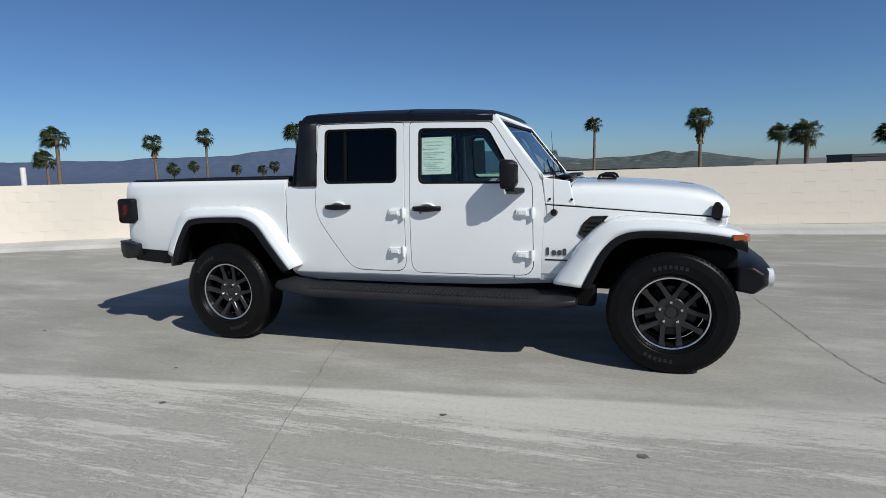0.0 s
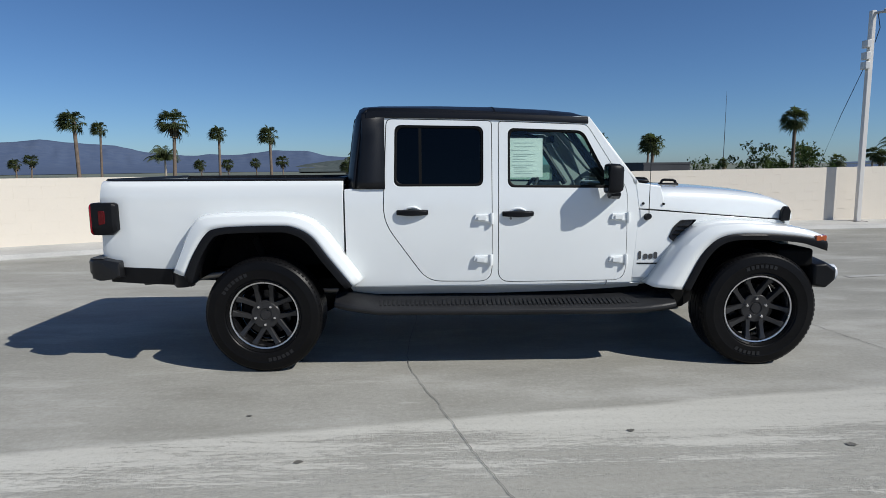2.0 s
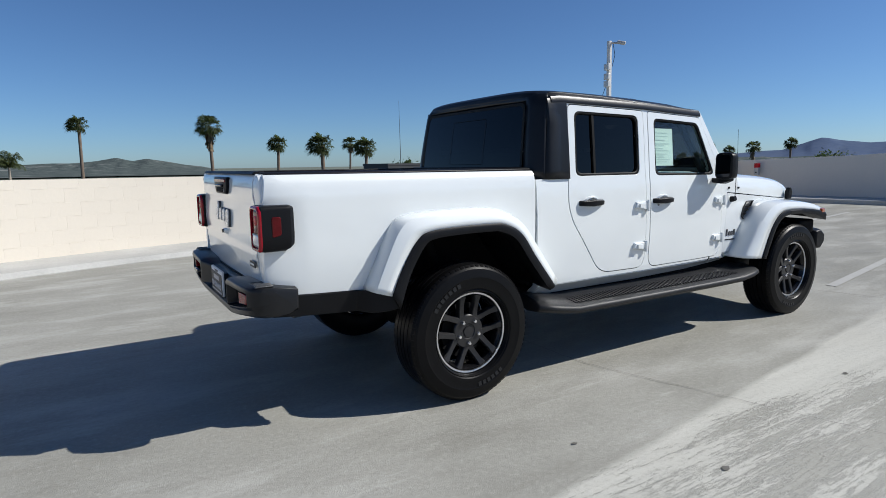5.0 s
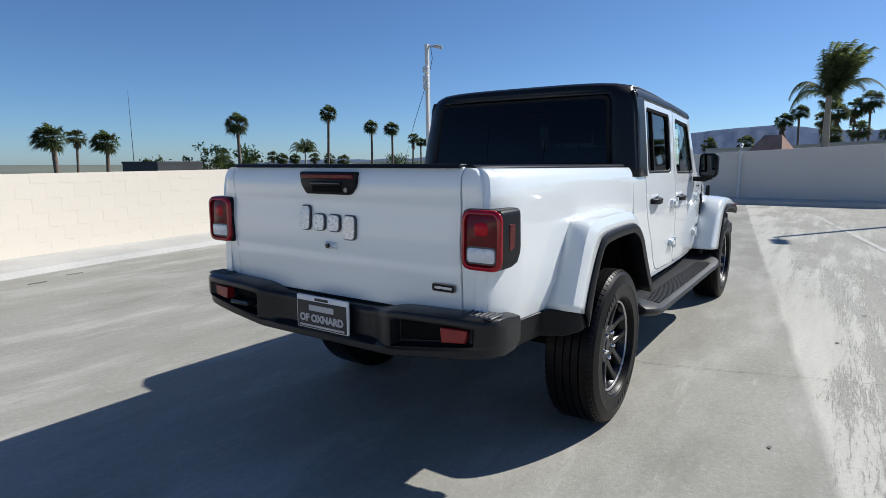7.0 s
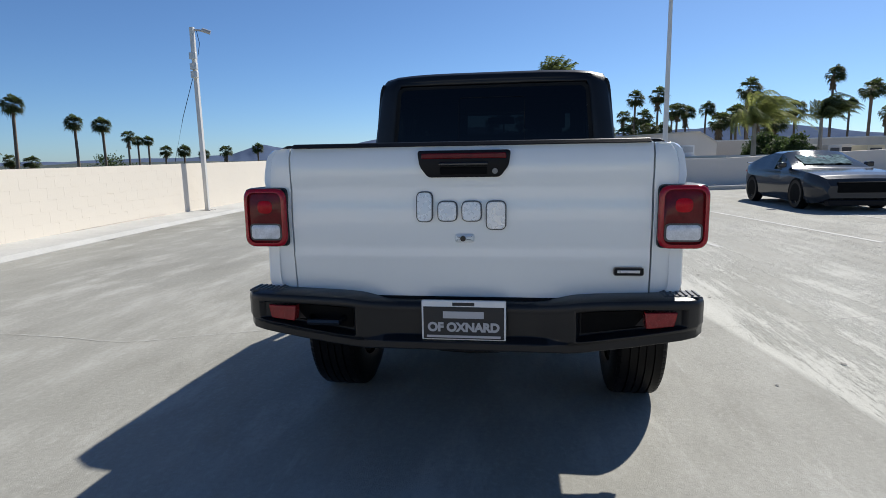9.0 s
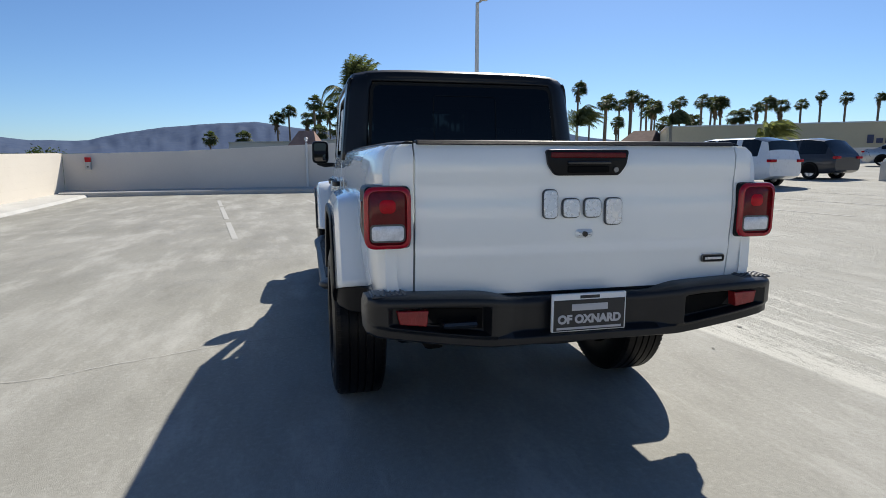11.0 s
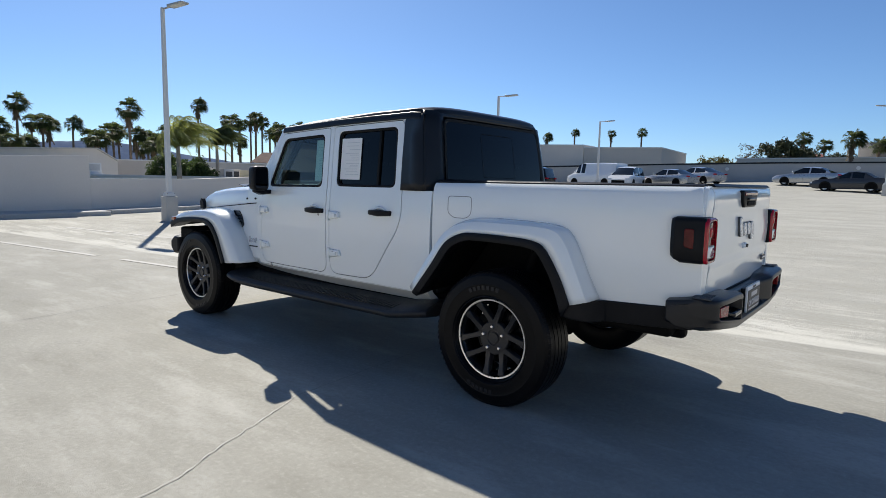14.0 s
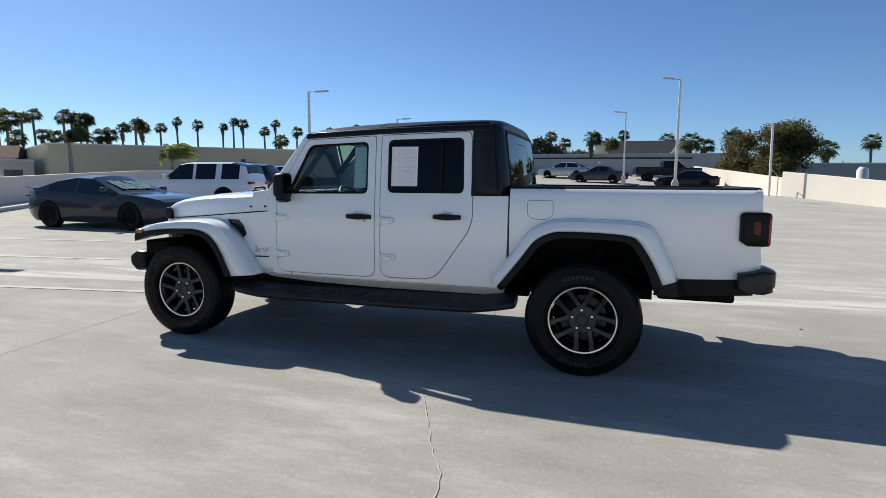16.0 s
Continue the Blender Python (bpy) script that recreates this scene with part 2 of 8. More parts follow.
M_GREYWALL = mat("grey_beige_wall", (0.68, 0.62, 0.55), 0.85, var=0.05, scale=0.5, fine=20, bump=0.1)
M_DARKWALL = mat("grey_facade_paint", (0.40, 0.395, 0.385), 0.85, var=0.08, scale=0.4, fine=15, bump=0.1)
M_POLE = mat("white_painted_steel", (0.70, 0.68, 0.64), 0.45, var=0.06, scale=2)
M_PAINTFADE = mat("nearly_gone_line_paint", (0.385, 0.38, 0.355), 0.8, var=0.10, scale=5, fine=60)
M_PAINTLINE = mat("worn_line_paint", (0.43, 0.425, 0.40), 0.8, var=0.22, scale=2.5, fine=40)
M_CRACKPALE = mat("dusty_crack", (0.44, 0.435, 0.41), 0.95, var=0.3, scale=8)
M_CRACK = mat("crack_dirt", (0.185, 0.178, 0.165), 0.95, var=0.3, scale=8)
M_CONCRETE = mat("pedestal_concrete", (0.52, 0.49, 0.44), 0.85, var=0.08, scale=2, bump=0.1)

# ---- mesh helpers ----
def part(name, bm, material, parent=None, label="", smooth=40.0, bevel=0.0, segs=2):
    me = bpy.data.meshes.new(name)
    bmesh.ops.recalc_face_normals(bm, faces=bm.faces)
    bm.to_mesh(me)
    bm.free()
    for mt in (material if isinstance(material, (list, tuple)) else [material]):
        me.materials.append(mt)
    ob = new(name, me)
    if parent is not None:
        ob.parent = parent
    if label:
        ob["label"] = label
    if smooth:
        me.shade_smooth()
        me.set_sharp_from_angle(angle=radians(smooth))
    if bevel:
        md = ob.modifiers.new("bevel", "BEVEL")
        md.width, md.segments, md.limit_method, md.angle_limit = bevel, segs, "ANGLE", radians(35)
        md.harden_normals = False
    return ob


def thing(name, label, category, m=None, group="", kind=""):
    e = new(name)
    e.empty_display_size = 0.2
    if m is not None:
        e.matrix_world = m
    return tagged(e, label, category, group, kind)


def box(bm, x0, x1, y0, y1, z0, z1, mi=0):
    vs = [bm.verts.new((x, y, z)) for x in (x0, x1) for y in (y0, y1) for z in (z0, z1)]
    fs = [(0, 1, 3, 2), (4, 6, 7, 5), (0, 4, 5, 1), (2, 3, 7, 6), (0, 2, 6, 4), (1, 5, 7, 3)]
    out = []
    for f in fs:
        fc = bm.faces.new([vs[i] for i in f])
        fc.material_index = mi
        out.append(fc)
    return vs


def tube(bm, pts, r, n=10, cap=True, radii=None):
    rings, up = [], Vector((0, 0, 1))
    pts = [Vector(p) for p in pts]
    for i, p in enumerate(pts):
        d = (pts[min(i + 1, len(pts) - 1)] - pts[max(i - 1, 0)]).normalized()
        a = d.cross(up if abs(d.z) < 0.95 else Vector((1, 0, 0))).normalized()
        c = a.cross(d)
        rr = radii[i] if radii else r
        rings.append([bm.verts.new(p + rr * (math.cos(2 * math.pi * k / n) * a + math.sin(2 * math.pi * k / n) * c)) for k in range(n)])
    for q, w in zip(rings, rings[1:]):
        for k in range(n):
            bm.faces.new((q[k], q[(k + 1) % n], w[(k + 1) % n], w[k]))
    if cap:
        bm.faces.new(rings[0][::-1])
        bm.faces.new(rings[-1])
    return rings


def loft(bm, rings, close=True, caps=True, mi=0):
    vr = [[bm.verts.new(p) for p in r] for r in rings]
    n = len(vr[0])
    for a, b in zip(vr, vr[1:]):
        for k in range(n if close else n - 1):
            f = bm.faces.new((a[k], a[(k + 1) % n], b[(k + 1) % n], b[k]))
            f.material_index = mi
    if caps and close:
        bm.faces.new(vr[0][::-1]).material_index = mi
        bm.faces.new(vr[-1]).material_index = mi
    return vr


def round_poly(pts, r, n=4):
    """The outline with its corners rounded; r: one radius or one for each corner."""
    out, k = [], len(pts)
    for i, p in enumerate(pts):
        p, a, b = Vector(p), Vector(pts[i - 1]), Vector(pts[(i + 1) % k])
        rad = r[i] if isinstance(r, (list, tuple)) else r
        u, v = (a - p), (b - p)
        rad = min(rad, u.length * 0.49, v.length * 0.49)
        if rad < 1e-4:
            out.append(tuple(p))
            continue
        s, e = p + u.normalized() * rad, p + v.normalized() * rad
        for j in range(n + 1):
            t = j / n
            q = (1 - t) ** 2 * s + 2 * t * (1 - t) * p + t * t * e
            out.append(tuple(q))
    return out


def spline(pts, steps=6):
    """Catmull-Rom through the points."""
    P = [Vector(p) for p in pts]
    P = [2 * P[0] - P[1]] + P + [2 * P[-1] - P[-2]]
    out = []
    for i in range(1, len(P) - 2):
        for j in range(steps):
            t = j / steps
            a, b, c, d = P[i - 1:i + 3]
            out.append(0.5 * (2 * b + (c - a) * t + (2 * a - 5 * b + 4 * c - d) * t * t + (3 * b - a - 3 * c + d) * t ** 3))
    out.append(P[-2])
    return out


def flat_fill(bm, outer, holes=(), to3=lambda p: (p[0], 0, p[1])):
    edges = []
    for loop in (outer, *holes):
        vs = [bm.verts.new(to3(p)) for p in loop]
        edges += [bm.edges.new((vs[i], vs[(i + 1) % len(vs)])) for i in range(len(vs))]
    return bmesh.ops.triangle_fill(bm, edges=edges, use_beauty=True, use_dissolve=False)


def side_panel(outer, holes, side, thick, skin, zcuts=(), xcuts=()):
    """A body panel cut to an outline in x and z, curved to the skin y = side * skin(x, z)."""
    bm = bmesh.new()
    flat_fill(bm, outer, holes)
    for z in zcuts:
        bmesh.ops.bisect_plane(bm, geom=bm.verts[:] + bm.edges[:] + bm.faces[:], plane_co=(0, 0, z), plane_no=(0, 0, 1))
    for x in xcuts:
        bmesh.ops.bisect_plane(bm, geom=bm.verts[:] + bm.edges[:] + bm.faces[:], plane_co=(x, 0, 0), plane_no=(1, 0, 0))
    front = bm.verts[:]
    ex = bmesh.ops.extrude_face_region(bm, geom=bm.faces[:])
    back = {e for e in ex["geom"] if isinstance(e, bmesh.types.BMVert)}
    for v in bm.verts:
        y = skin(v.co.x, v.co.z)
        v.co.y = side * (y - thick) if v in back else side * y
    return bm


def grid(bm, xs, ys, zf):
    vs = [[bm.verts.new((x, y, zf(x, y))) for y in ys] for x in xs]
    for i in range(len(xs) - 1):
        for j in range(len(ys) - 1):
            bm.faces.new((vs[i][j], vs[i + 1][j], vs[i + 1][j + 1], vs[i][j + 1]))
    return vs


def deck_z(y, x=0.0):
    """The deck is level round the truck and climbs gently towards the south."""
    d = max(0.0, -7.0 - y)
    fall = 0.05 * max(0.0, -7.0 - x) * min(1.0, max(0.0, (-y - 10.0) / 10.0)) + 0.055 * max(0.0, 2.0 - x) * min(1.0, max(0.0, (-y - 30.0) / 15.0))  # and falls a little to the west wall
    return 0.0280 * d * min(1.0, d / 6.0) + 0.05 * max(0.0, -46.0 - y) - fall


def lerp(a, b, t):
    return a + (b - a) * t


def interp(x, pts):
    """Piecewise linear through (x, value) pairs."""
    if x <= pts[0][0]:
        return pts[0][1]
    for (a, va), (b, vb) in zip(pts, pts[1:]):
        if x <= b:
            return lerp(va, vb, (x - a) / (b - a))
    return pts[-1][1]


# ---- ground, deck and walls ----
M_EARTH = mat("dry_coastal_plain", (0.13, 0.145, 0.11), 0.95, var=0.4, scale=0.004, fine=0.05)
bm = bmesh.new()
grid(bm, [-4800 + 600 * i for i in range(17)], [-4800 + 600 * i for i in range(17)], lambda x, y: -6.0)
tagged(part("ground", bm, M_EARTH, smooth=0), "dry green-brown plain far below the deck", "ground", kind="structure")

NORTH = [(p.x, p.y) for p in spline([(-12.5, -3.0, 0), (-11.6, 0.6, 0), (-9.0, 3.4, 0), (-7.2, 4.4, 0), (-5.2, 5.4, 0), (-2.6, 6.5, 0), (0.2, 7.25, 0), (3.4, 7.72, 0), (7.0, 8.05, 0), (10.6, 8.3, 0), (14.0, 8.52, 0), (18.6, 8.9, 0)], 10)]
EAST = [(18.6, 8.9), (19.3, 5.4), (19.7, 1.0), (20.0, -3.95)]
SOUTHEAST = [(20.0, -3.95), (21.6, -8.5), (25.2, -15.5), (29.5, -25.0), (31.5, -36.0), (30.0, -47.0)]
SOUTH = [(30.0, -47.0), (17.0, -53.0), (8.0, -57.0), (-6.5, -57.5)]
WEST_LOW = [(-6.5, -57.5), (-7.7, -50.0), (-8.2, -42.0), (-8.3, -30.3)]
WEST = [(-8.3, -30.3), (-10.9, -24.1), (-12.3, -16.0), (-12.9, -9.0), (-12.5, -3.0)]


def offset_path(pts, d):
    out = []
    for i, p in enumerate(pts):
        a, b = Vector(pts[max(i - 1, 0)]), Vector(pts[min(i + 1, len(pts) - 1)])
        t = (b - a).normalized()
        out.append((p[0] - t.y * d, p[1] + t.x * d))
    return out


outline = [(x, y) for x, y in NORTH + EAST[1:] + SOUTHEAST[1:] + SOUTH[1:] + WEST_LOW[1:] + WEST[1:-1]]
bm = bmesh.new()
flat_fill(bm, outline, to3=lambda p: (p[0], p[1], 0))
for yc in [-7 - 1.0 * i for i in range(7)] + [-18, -22, -26, -30, -36, -42, -50]:
    bmesh.ops.bisect_plane(bm, geom=bm.verts[:] + bm.edges[:] + bm.faces[:], plane_co=(0, yc, 0), plane_no=(0, 1, 0))
for xc in (-10.0, -7.0, 2.0):
    bmesh.ops.bisect_plane(bm, geom=bm.verts[:] + bm.edges[:] + bm.faces[:], plane_co=(xc, 0, 0), plane_no=(1, 0, 0))
for v in bm.verts:
    v.co.z = deck_z(v.co.y, v.co.x)
ex = bmesh.ops.extrude_face_region(bm, geom=bm.faces[:])
for v in ex["geom"]:
    if isinstance(v, bmesh.types.BMVert):
        v.co.z -= 0.35
tagged(part("deck", bm, M_DECK, smooth=20), "pale grey broom-finished concrete parking deck with stains", "parking deck", kind="structure")


def wall_run(name, pts, heights, thick, material, label, base=None, inside=1.0, cap=0.0):
    """A wall along a path, with its inner face on the path; heights: top z at each point."""
    back = offset_path(pts, inside * thick)
    bm = bmesh.new()
    rings = []
    for (x, y), (bx, by), h in zip(pts, back, heights):
        z0 = (deck_z(y, x) if base is None else base) - 0.3
        rings.append([(x, y, z0), (x, y, h), (bx, by, h), (bx, by, z0)])
    loft(bm, rings)
    return tagged(part(name, bm, material, smooth=30, bevel=0.012), label, "wall", kind="structure")


# kerb strip along the north wall
kin, kb = offset_path(NORTH, -0.95), offset_path(NORTH, -0.88)
bm = bmesh.new()
loft(bm, [[(x, y, -0.1), (a, b, -0.1), (a, b, 0.010), (c, d, 0.075), (x, y, 0.10)] for (x, y), (a, b), (c, d) in zip(NORTH, kin, kb)])
tagged(part("kerb", bm, M_KERB, smooth=25), "low weathered concrete kerb below the block wall", "kerb", kind="structure")

# raised walkways along the east walls
for pts, width in ((EAST, 1.4), (SOUTHEAST, 0.95)):
    kin = offset_path(pts, -width)
    bm = bmesh.new()
    loft(bm, [[(x, y, deck_z(y) - 0.2), (a, b, deck_z(b) - 0.2), (a, b, deck_z(b) + 0.125), (lerp(a, x, 0.02), lerp(b, y, 0.02), deck_z(b) + 0.145), (x, y, deck_z(y) + 0.15)] for (x, y), (a, b) in zip(pts, kin)])
    tagged(part("kerb", bm, M_KERB, smooth=25), "low raised concrete walkway below the parapet wall", "kerb", kind="structure")

# north wall: mortar core; its blocks are set out at the end of the file
def north_top(x):
    return interp(x, [(-12.5, 1.26), (-5, 1.25), (0, 1.22), (6, 1.26), (12, 1.33), (18.6, 1.40)])


wall_north = wall_run("wall_north", offset_path(NORTH, 0.005), [north_top(x) - 0.02 for x, y in NORTH], 0.17, M_MORTAR, "cream painted concrete block parapet wall", base=0.0)
wall_run("wall_east", EAST, [1.36, 1.48, 1.74, 1.98], 0.25, M_GREYWALL, "plain grey-beige parapet wall, taller towards its end")
wall_run("wall_southeast", SOUTHEAST, [1.18, 1.22, 1.45, 1.75, 1.95, 2.1], 0.25, M_GREYWALL, "low plain grey-beige parapet wall")
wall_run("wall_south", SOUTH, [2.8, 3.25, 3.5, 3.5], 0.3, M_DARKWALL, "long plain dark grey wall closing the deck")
bm = bmesh.new()
loft(bm, [[(x, y + 0.05, z), (x, y + 0.05, z + 0.14), (x, y - 0.34, z + 0.14), (x, y - 0.34, z)] for (x, y), z in zip(SOUTH, (2.8, 3.25, 3.5, 3.5))])
tagged(part("wall_cap", bm, M_BLACKTOP, smooth=30), "dark metal capping along the grey wall", "wall cap", kind="structure")
wall_run("wall_west_low", WEST_LOW, [2.8, 2.35, 2.0, 1.55], 0.2, M_WESTPAINT, "low cream painted parapet wall rising with the deck")
wall_run("wall_west", WEST, [1.88, 1.40, 1.30, 1.27, 1.26], 0.2, M_WESTPAINT, "cream painted parapet wall with a step at its end")

# ---- the pickup truck ----
truck = thing("pickup_truck", "white four-door pickup truck with black hardtop and open bed", "pickup truck", pose(1.3, 0, 0))
truck_inv = truck.matrix_world.inverted()


def tpart(name, bm, material, parent=None, label="", smooth=40.0, bevel=0.0, segs=2):
    """A part of the truck, drawn in world places."""
    on_truck = parent is None or parent is truck
    ob = part(name, bm, material, truck if on_truck else parent, label, smooth, bevel, segs)
    ob.matrix_parent_inverse = truck_inv if on_truck else Matrix()
    return ob


def cab_skin(x, z):
    w = interp(x, [(0.5, 0.800), (1.6, 0.803), (2.2, 0.790), (2.55, 0.768), (2.95, 0.738), (3.7, 0.66)])
    return w + interp(z, [(0.40, -0.17), (0.47, -0.132), (0.50, -0.110), (0.545, -0.060), (0.572, -0.020), (0.586, -0.004), (0.62, 0.0), (0.66, 0.0), (0.85, 0.010), (1.05, 0.008), (1.22, -0.004), (1.27, -0.012), (1.52, -0.034), (1.78, -0.062)])


def bed_skin(x, z):
    w = interp(x, [(-1.16, 0.750), (-1.12, 0.772), (-1.05, 0.790), (-0.9, 0.800), (0.6, 0.800)])
    return w + interp(z, [(0.60, -0.040), (0.75, -0.018), (0.80, -0.004), (0.86, 0.0), (1.0, 0.002), (1.18, 0.0), (1.235, -0.003), (1.29, -0.012), (1.318, -0.024), (1.330, -0.040), (1.335, -0.058)]) - 0.004 * interp(x, [(-0.975, 1.0), (-0.942, 0.0)]) * interp(z, [(0.84, 0.0), (0.95, 1.0), (1.196, 1.0), (1.216, 0.0)])


REAR_DOOR = [(0.858, 1.752), (1.592, 1.733), (1.596, 0.607), (1.135, 0.613), (0.826, 1.045)]
FRONT_DOOR = [(1.634, 1.731), (2.262, 1.706), (2.555, 1.255), (2.562, 0.600), (1.634, 0.603)]
REAR_WIN = [(0.918, 1.706), (1.532, 1.694), (1.530, 1.282), (0.908, 1.284)]
FRONT_WIN = [(1.702, 1.682), (2.232, 1.662), (2.452, 1.262), (1.702, 1.272)]
Z_CUTS = (0.545, 0.572, 0.586, 0.62, 0.74, 0.85, 0.95, 1.05, 1.15, 1.22, 1.27, 1.40, 1.52, 1.65)
X_CUTS = (0.9, 1.0, 1.13, 1.3, 1.6, 1.9, 2.2, 2.4, 2.55, 2.7)


def shrink(poly, d):
    c = Vector((sum(p[0] for p in poly) / len(poly), sum(p[1] for p in poly) / len(poly)))
    out = []
    for i, p in enumerate(poly):
        a, b, p = Vector(poly[i - 1]), Vector(poly[(i + 1) % len(poly)]), Vector(p)
        n1 = Vector((-(p - a).y, (p - a).x)).normalized()
        n2 = Vector((-(b - p).y, (b - p).x)).normalized()
        n1 = n1 if n1.dot(c - p) > 0 else -n1
        n2 = n2 if n2.dot(c - p) > 0 else -n2
        q = (n1 + n2)
        out.append(tuple(p + q * d / max(0.3, 1 + n1.dot(n2))))
    return out


def curved_strip(bm, outer, inner, skin, side, lift, mi=0):
    vo = [bm.verts.new((x, side * (skin(x, z) + lift), z)) for x, z in outer]
    vi = [bm.verts.new((x, side * (skin(x, z) + lift), z)) for x, z in inner]
    n = len(vo)
    for i in range(n):
        bm.faces.new((vo[i], vo[(i + 1) % n], vi[(i + 1) % n], vi[i])).material_index = mi


def glass_pane(name, outline, side, skin, sink, material, parent, label=""):
    bm = bmesh.new()
    flat_fill(bm, outline)
    for v in bm.verts:
        v.co.y = side * (skin(v.co.x, v.co.z) - sink)
    ob = tpart(name, bm, material, parent, label, smooth=60)
    ob.visible_shadow = material is M_GLASS_R
    return ob


def box_part(name, x0, x1, y0, y1, z0, z1, material, parent=None, bevel=0.006, label=""):
    bm = bmesh.new()
    box(bm, min(x0, x1), max(x0, x1), min(y0, y1), max(y0, y1), min(z0, z1), max(z0, z1))
    return tpart(name, bm, material, parent, label, bevel=bevel)


def paper_sheet(name, x0, x1, z0, z1, side, sink, label, parent):
    bm = bmesh.new()
    f = lambda x, z: (x, side * (cab_skin(x, z) - sink), z)
    q = [bm.verts.new(f(*p)) for p in ((x0, z0), (x1, z0), (x1, z1), (x0, z1))]
    bm.faces.new(q)
    ob = tpart(name, bm, M_PAPER, parent, label, smooth=0)
    bm = bmesh.new()
    rows = random.Random(5)
    z = z1 - 0.03
    while z > z0 + 0.02:
        ind, wid = rows.uniform(0.01, 0.03), rows.uniform(0.45, 0.88) * (x1 - x0 - 0.04)
        a, b = x0 + ind, x0 + ind + wid
        for zz in ((z - 0.004, z),):
            for s2 in (0.0015, -0.0015):
                q = [bm.verts.new((p[0], side * (cab_skin(*p) - sink + s2), p[1])) for p in ((a, zz[0]), (b, zz[0]), (b, zz[1]), (a, zz[1]))]
                bm.faces.new(q)
        z -= rows.uniform(0.012, 0.028)
    tpart("printed_lines", bm, M_INK, ob, smooth=0)
    return ob


def door_hinge(x, z, side, parent):
    """A bolted outside hinge: knuckle, leaf and two bolts."""
    y = cab_skin(x, z)
    bm = bmesh.new()
    prof = round_poly([(x + 0.035, z + 0.032), (x - 0.095, z + 0.030), (x - 0.105, z - 0.012), (x - 0.05, z - 0.024), (x + 0.035, z - 0.028)], 0.008, 3)
    for lift, pts in ((0.0, prof),):
        rings = [[(a, side * (cab_skin(a, b) + l), b) for a, b in shrink(pts, s)] for l, s in ((-0.002, 0), (0.014, 0), (0.020, 0.006))]
        loft(bm, rings)
    tube(bm, [(x + 0.022, side * (y + 0.018), z - 0.04), (x + 0.022, side * (y + 0.018), z + 0.04)], 0.013, 10)
    box(bm, x - 0.075, x - 0.02, min(side * (y + 0.018), side * (y + 0.034)), max(side * (y + 0.018), side * (y + 0.034)), z - 0.010, z + 0.016)
    return tpart("hinge", bm, M_WHITE, parent, bevel=0.003)


def door_handle(x, z, side, parent):
    y = cab_skin(x, z)
    bm = bmesh.new()
    n, ring = 10, []
    for i in range(n + 1):
        t = i / n
        px = x - 0.108 + 0.216 * t
        lift = 0.012 + 0.026 * math.sin(math.pi * t) ** 0.6
        h = 0.018 + 0.007 * (1 - abs(2 * t - 1))
        ring.append([(px, side * (y + lift - 0.012), z - h), (px, side * (y + lift + 0.008), z - h * 0.8), (px, side * (y + lift + 0.010), z + h * 0.6), (px, side * (y + lift - 0.010), z + h)])
    loft(bm, ring)
    for e in (-0.094, 0.094):
        box(bm, x + e - 0.016, x + e + 0.016, min(side * (y - 0.01), side * (y + 0.018)), max(side * (y - 0.01), side * (y + 0.018)), z - 0.014, z + 0.014)
    h = tpart("handle", bm, M_BLACKTEX, parent, "black plastic door handle", bevel=0.003)
    bm = bmesh.new()  # the raised scoop behind the grip
    cx = [(x - 0.045 + 0.09 * i / 12, z + 0.028 * math.sin(math.pi * i / 12)) for i in range(13)]
    loft(bm, [[(a, side * (cab_skin(a, b) - 0.004), b), (a, side * (cab_skin(a, b) + 0.007), b + 0.003), (a, side * (cab_skin(a, b) + 0.005), b - 0.007)] for a, b in [(a, b + 0.004) for a, b in cx]], caps=True)
    tpart("handle_scoop", bm, M_WHITE, parent)
    bm = bmesh.new()  # raised arch over the grip
    tube(bm, [(x - 0.058 + 0.116 * i / 12, side * (y + 0.004 + 0.008 * math.sin(math.pi * i / 12)), z + 0.010 + 0.027 * math.sin(math.pi * i / 12) ** 0.7) for i in range(13)], 0.009, 8)
    tpart("handle_arch", bm, M_WHITE, parent)
    return h


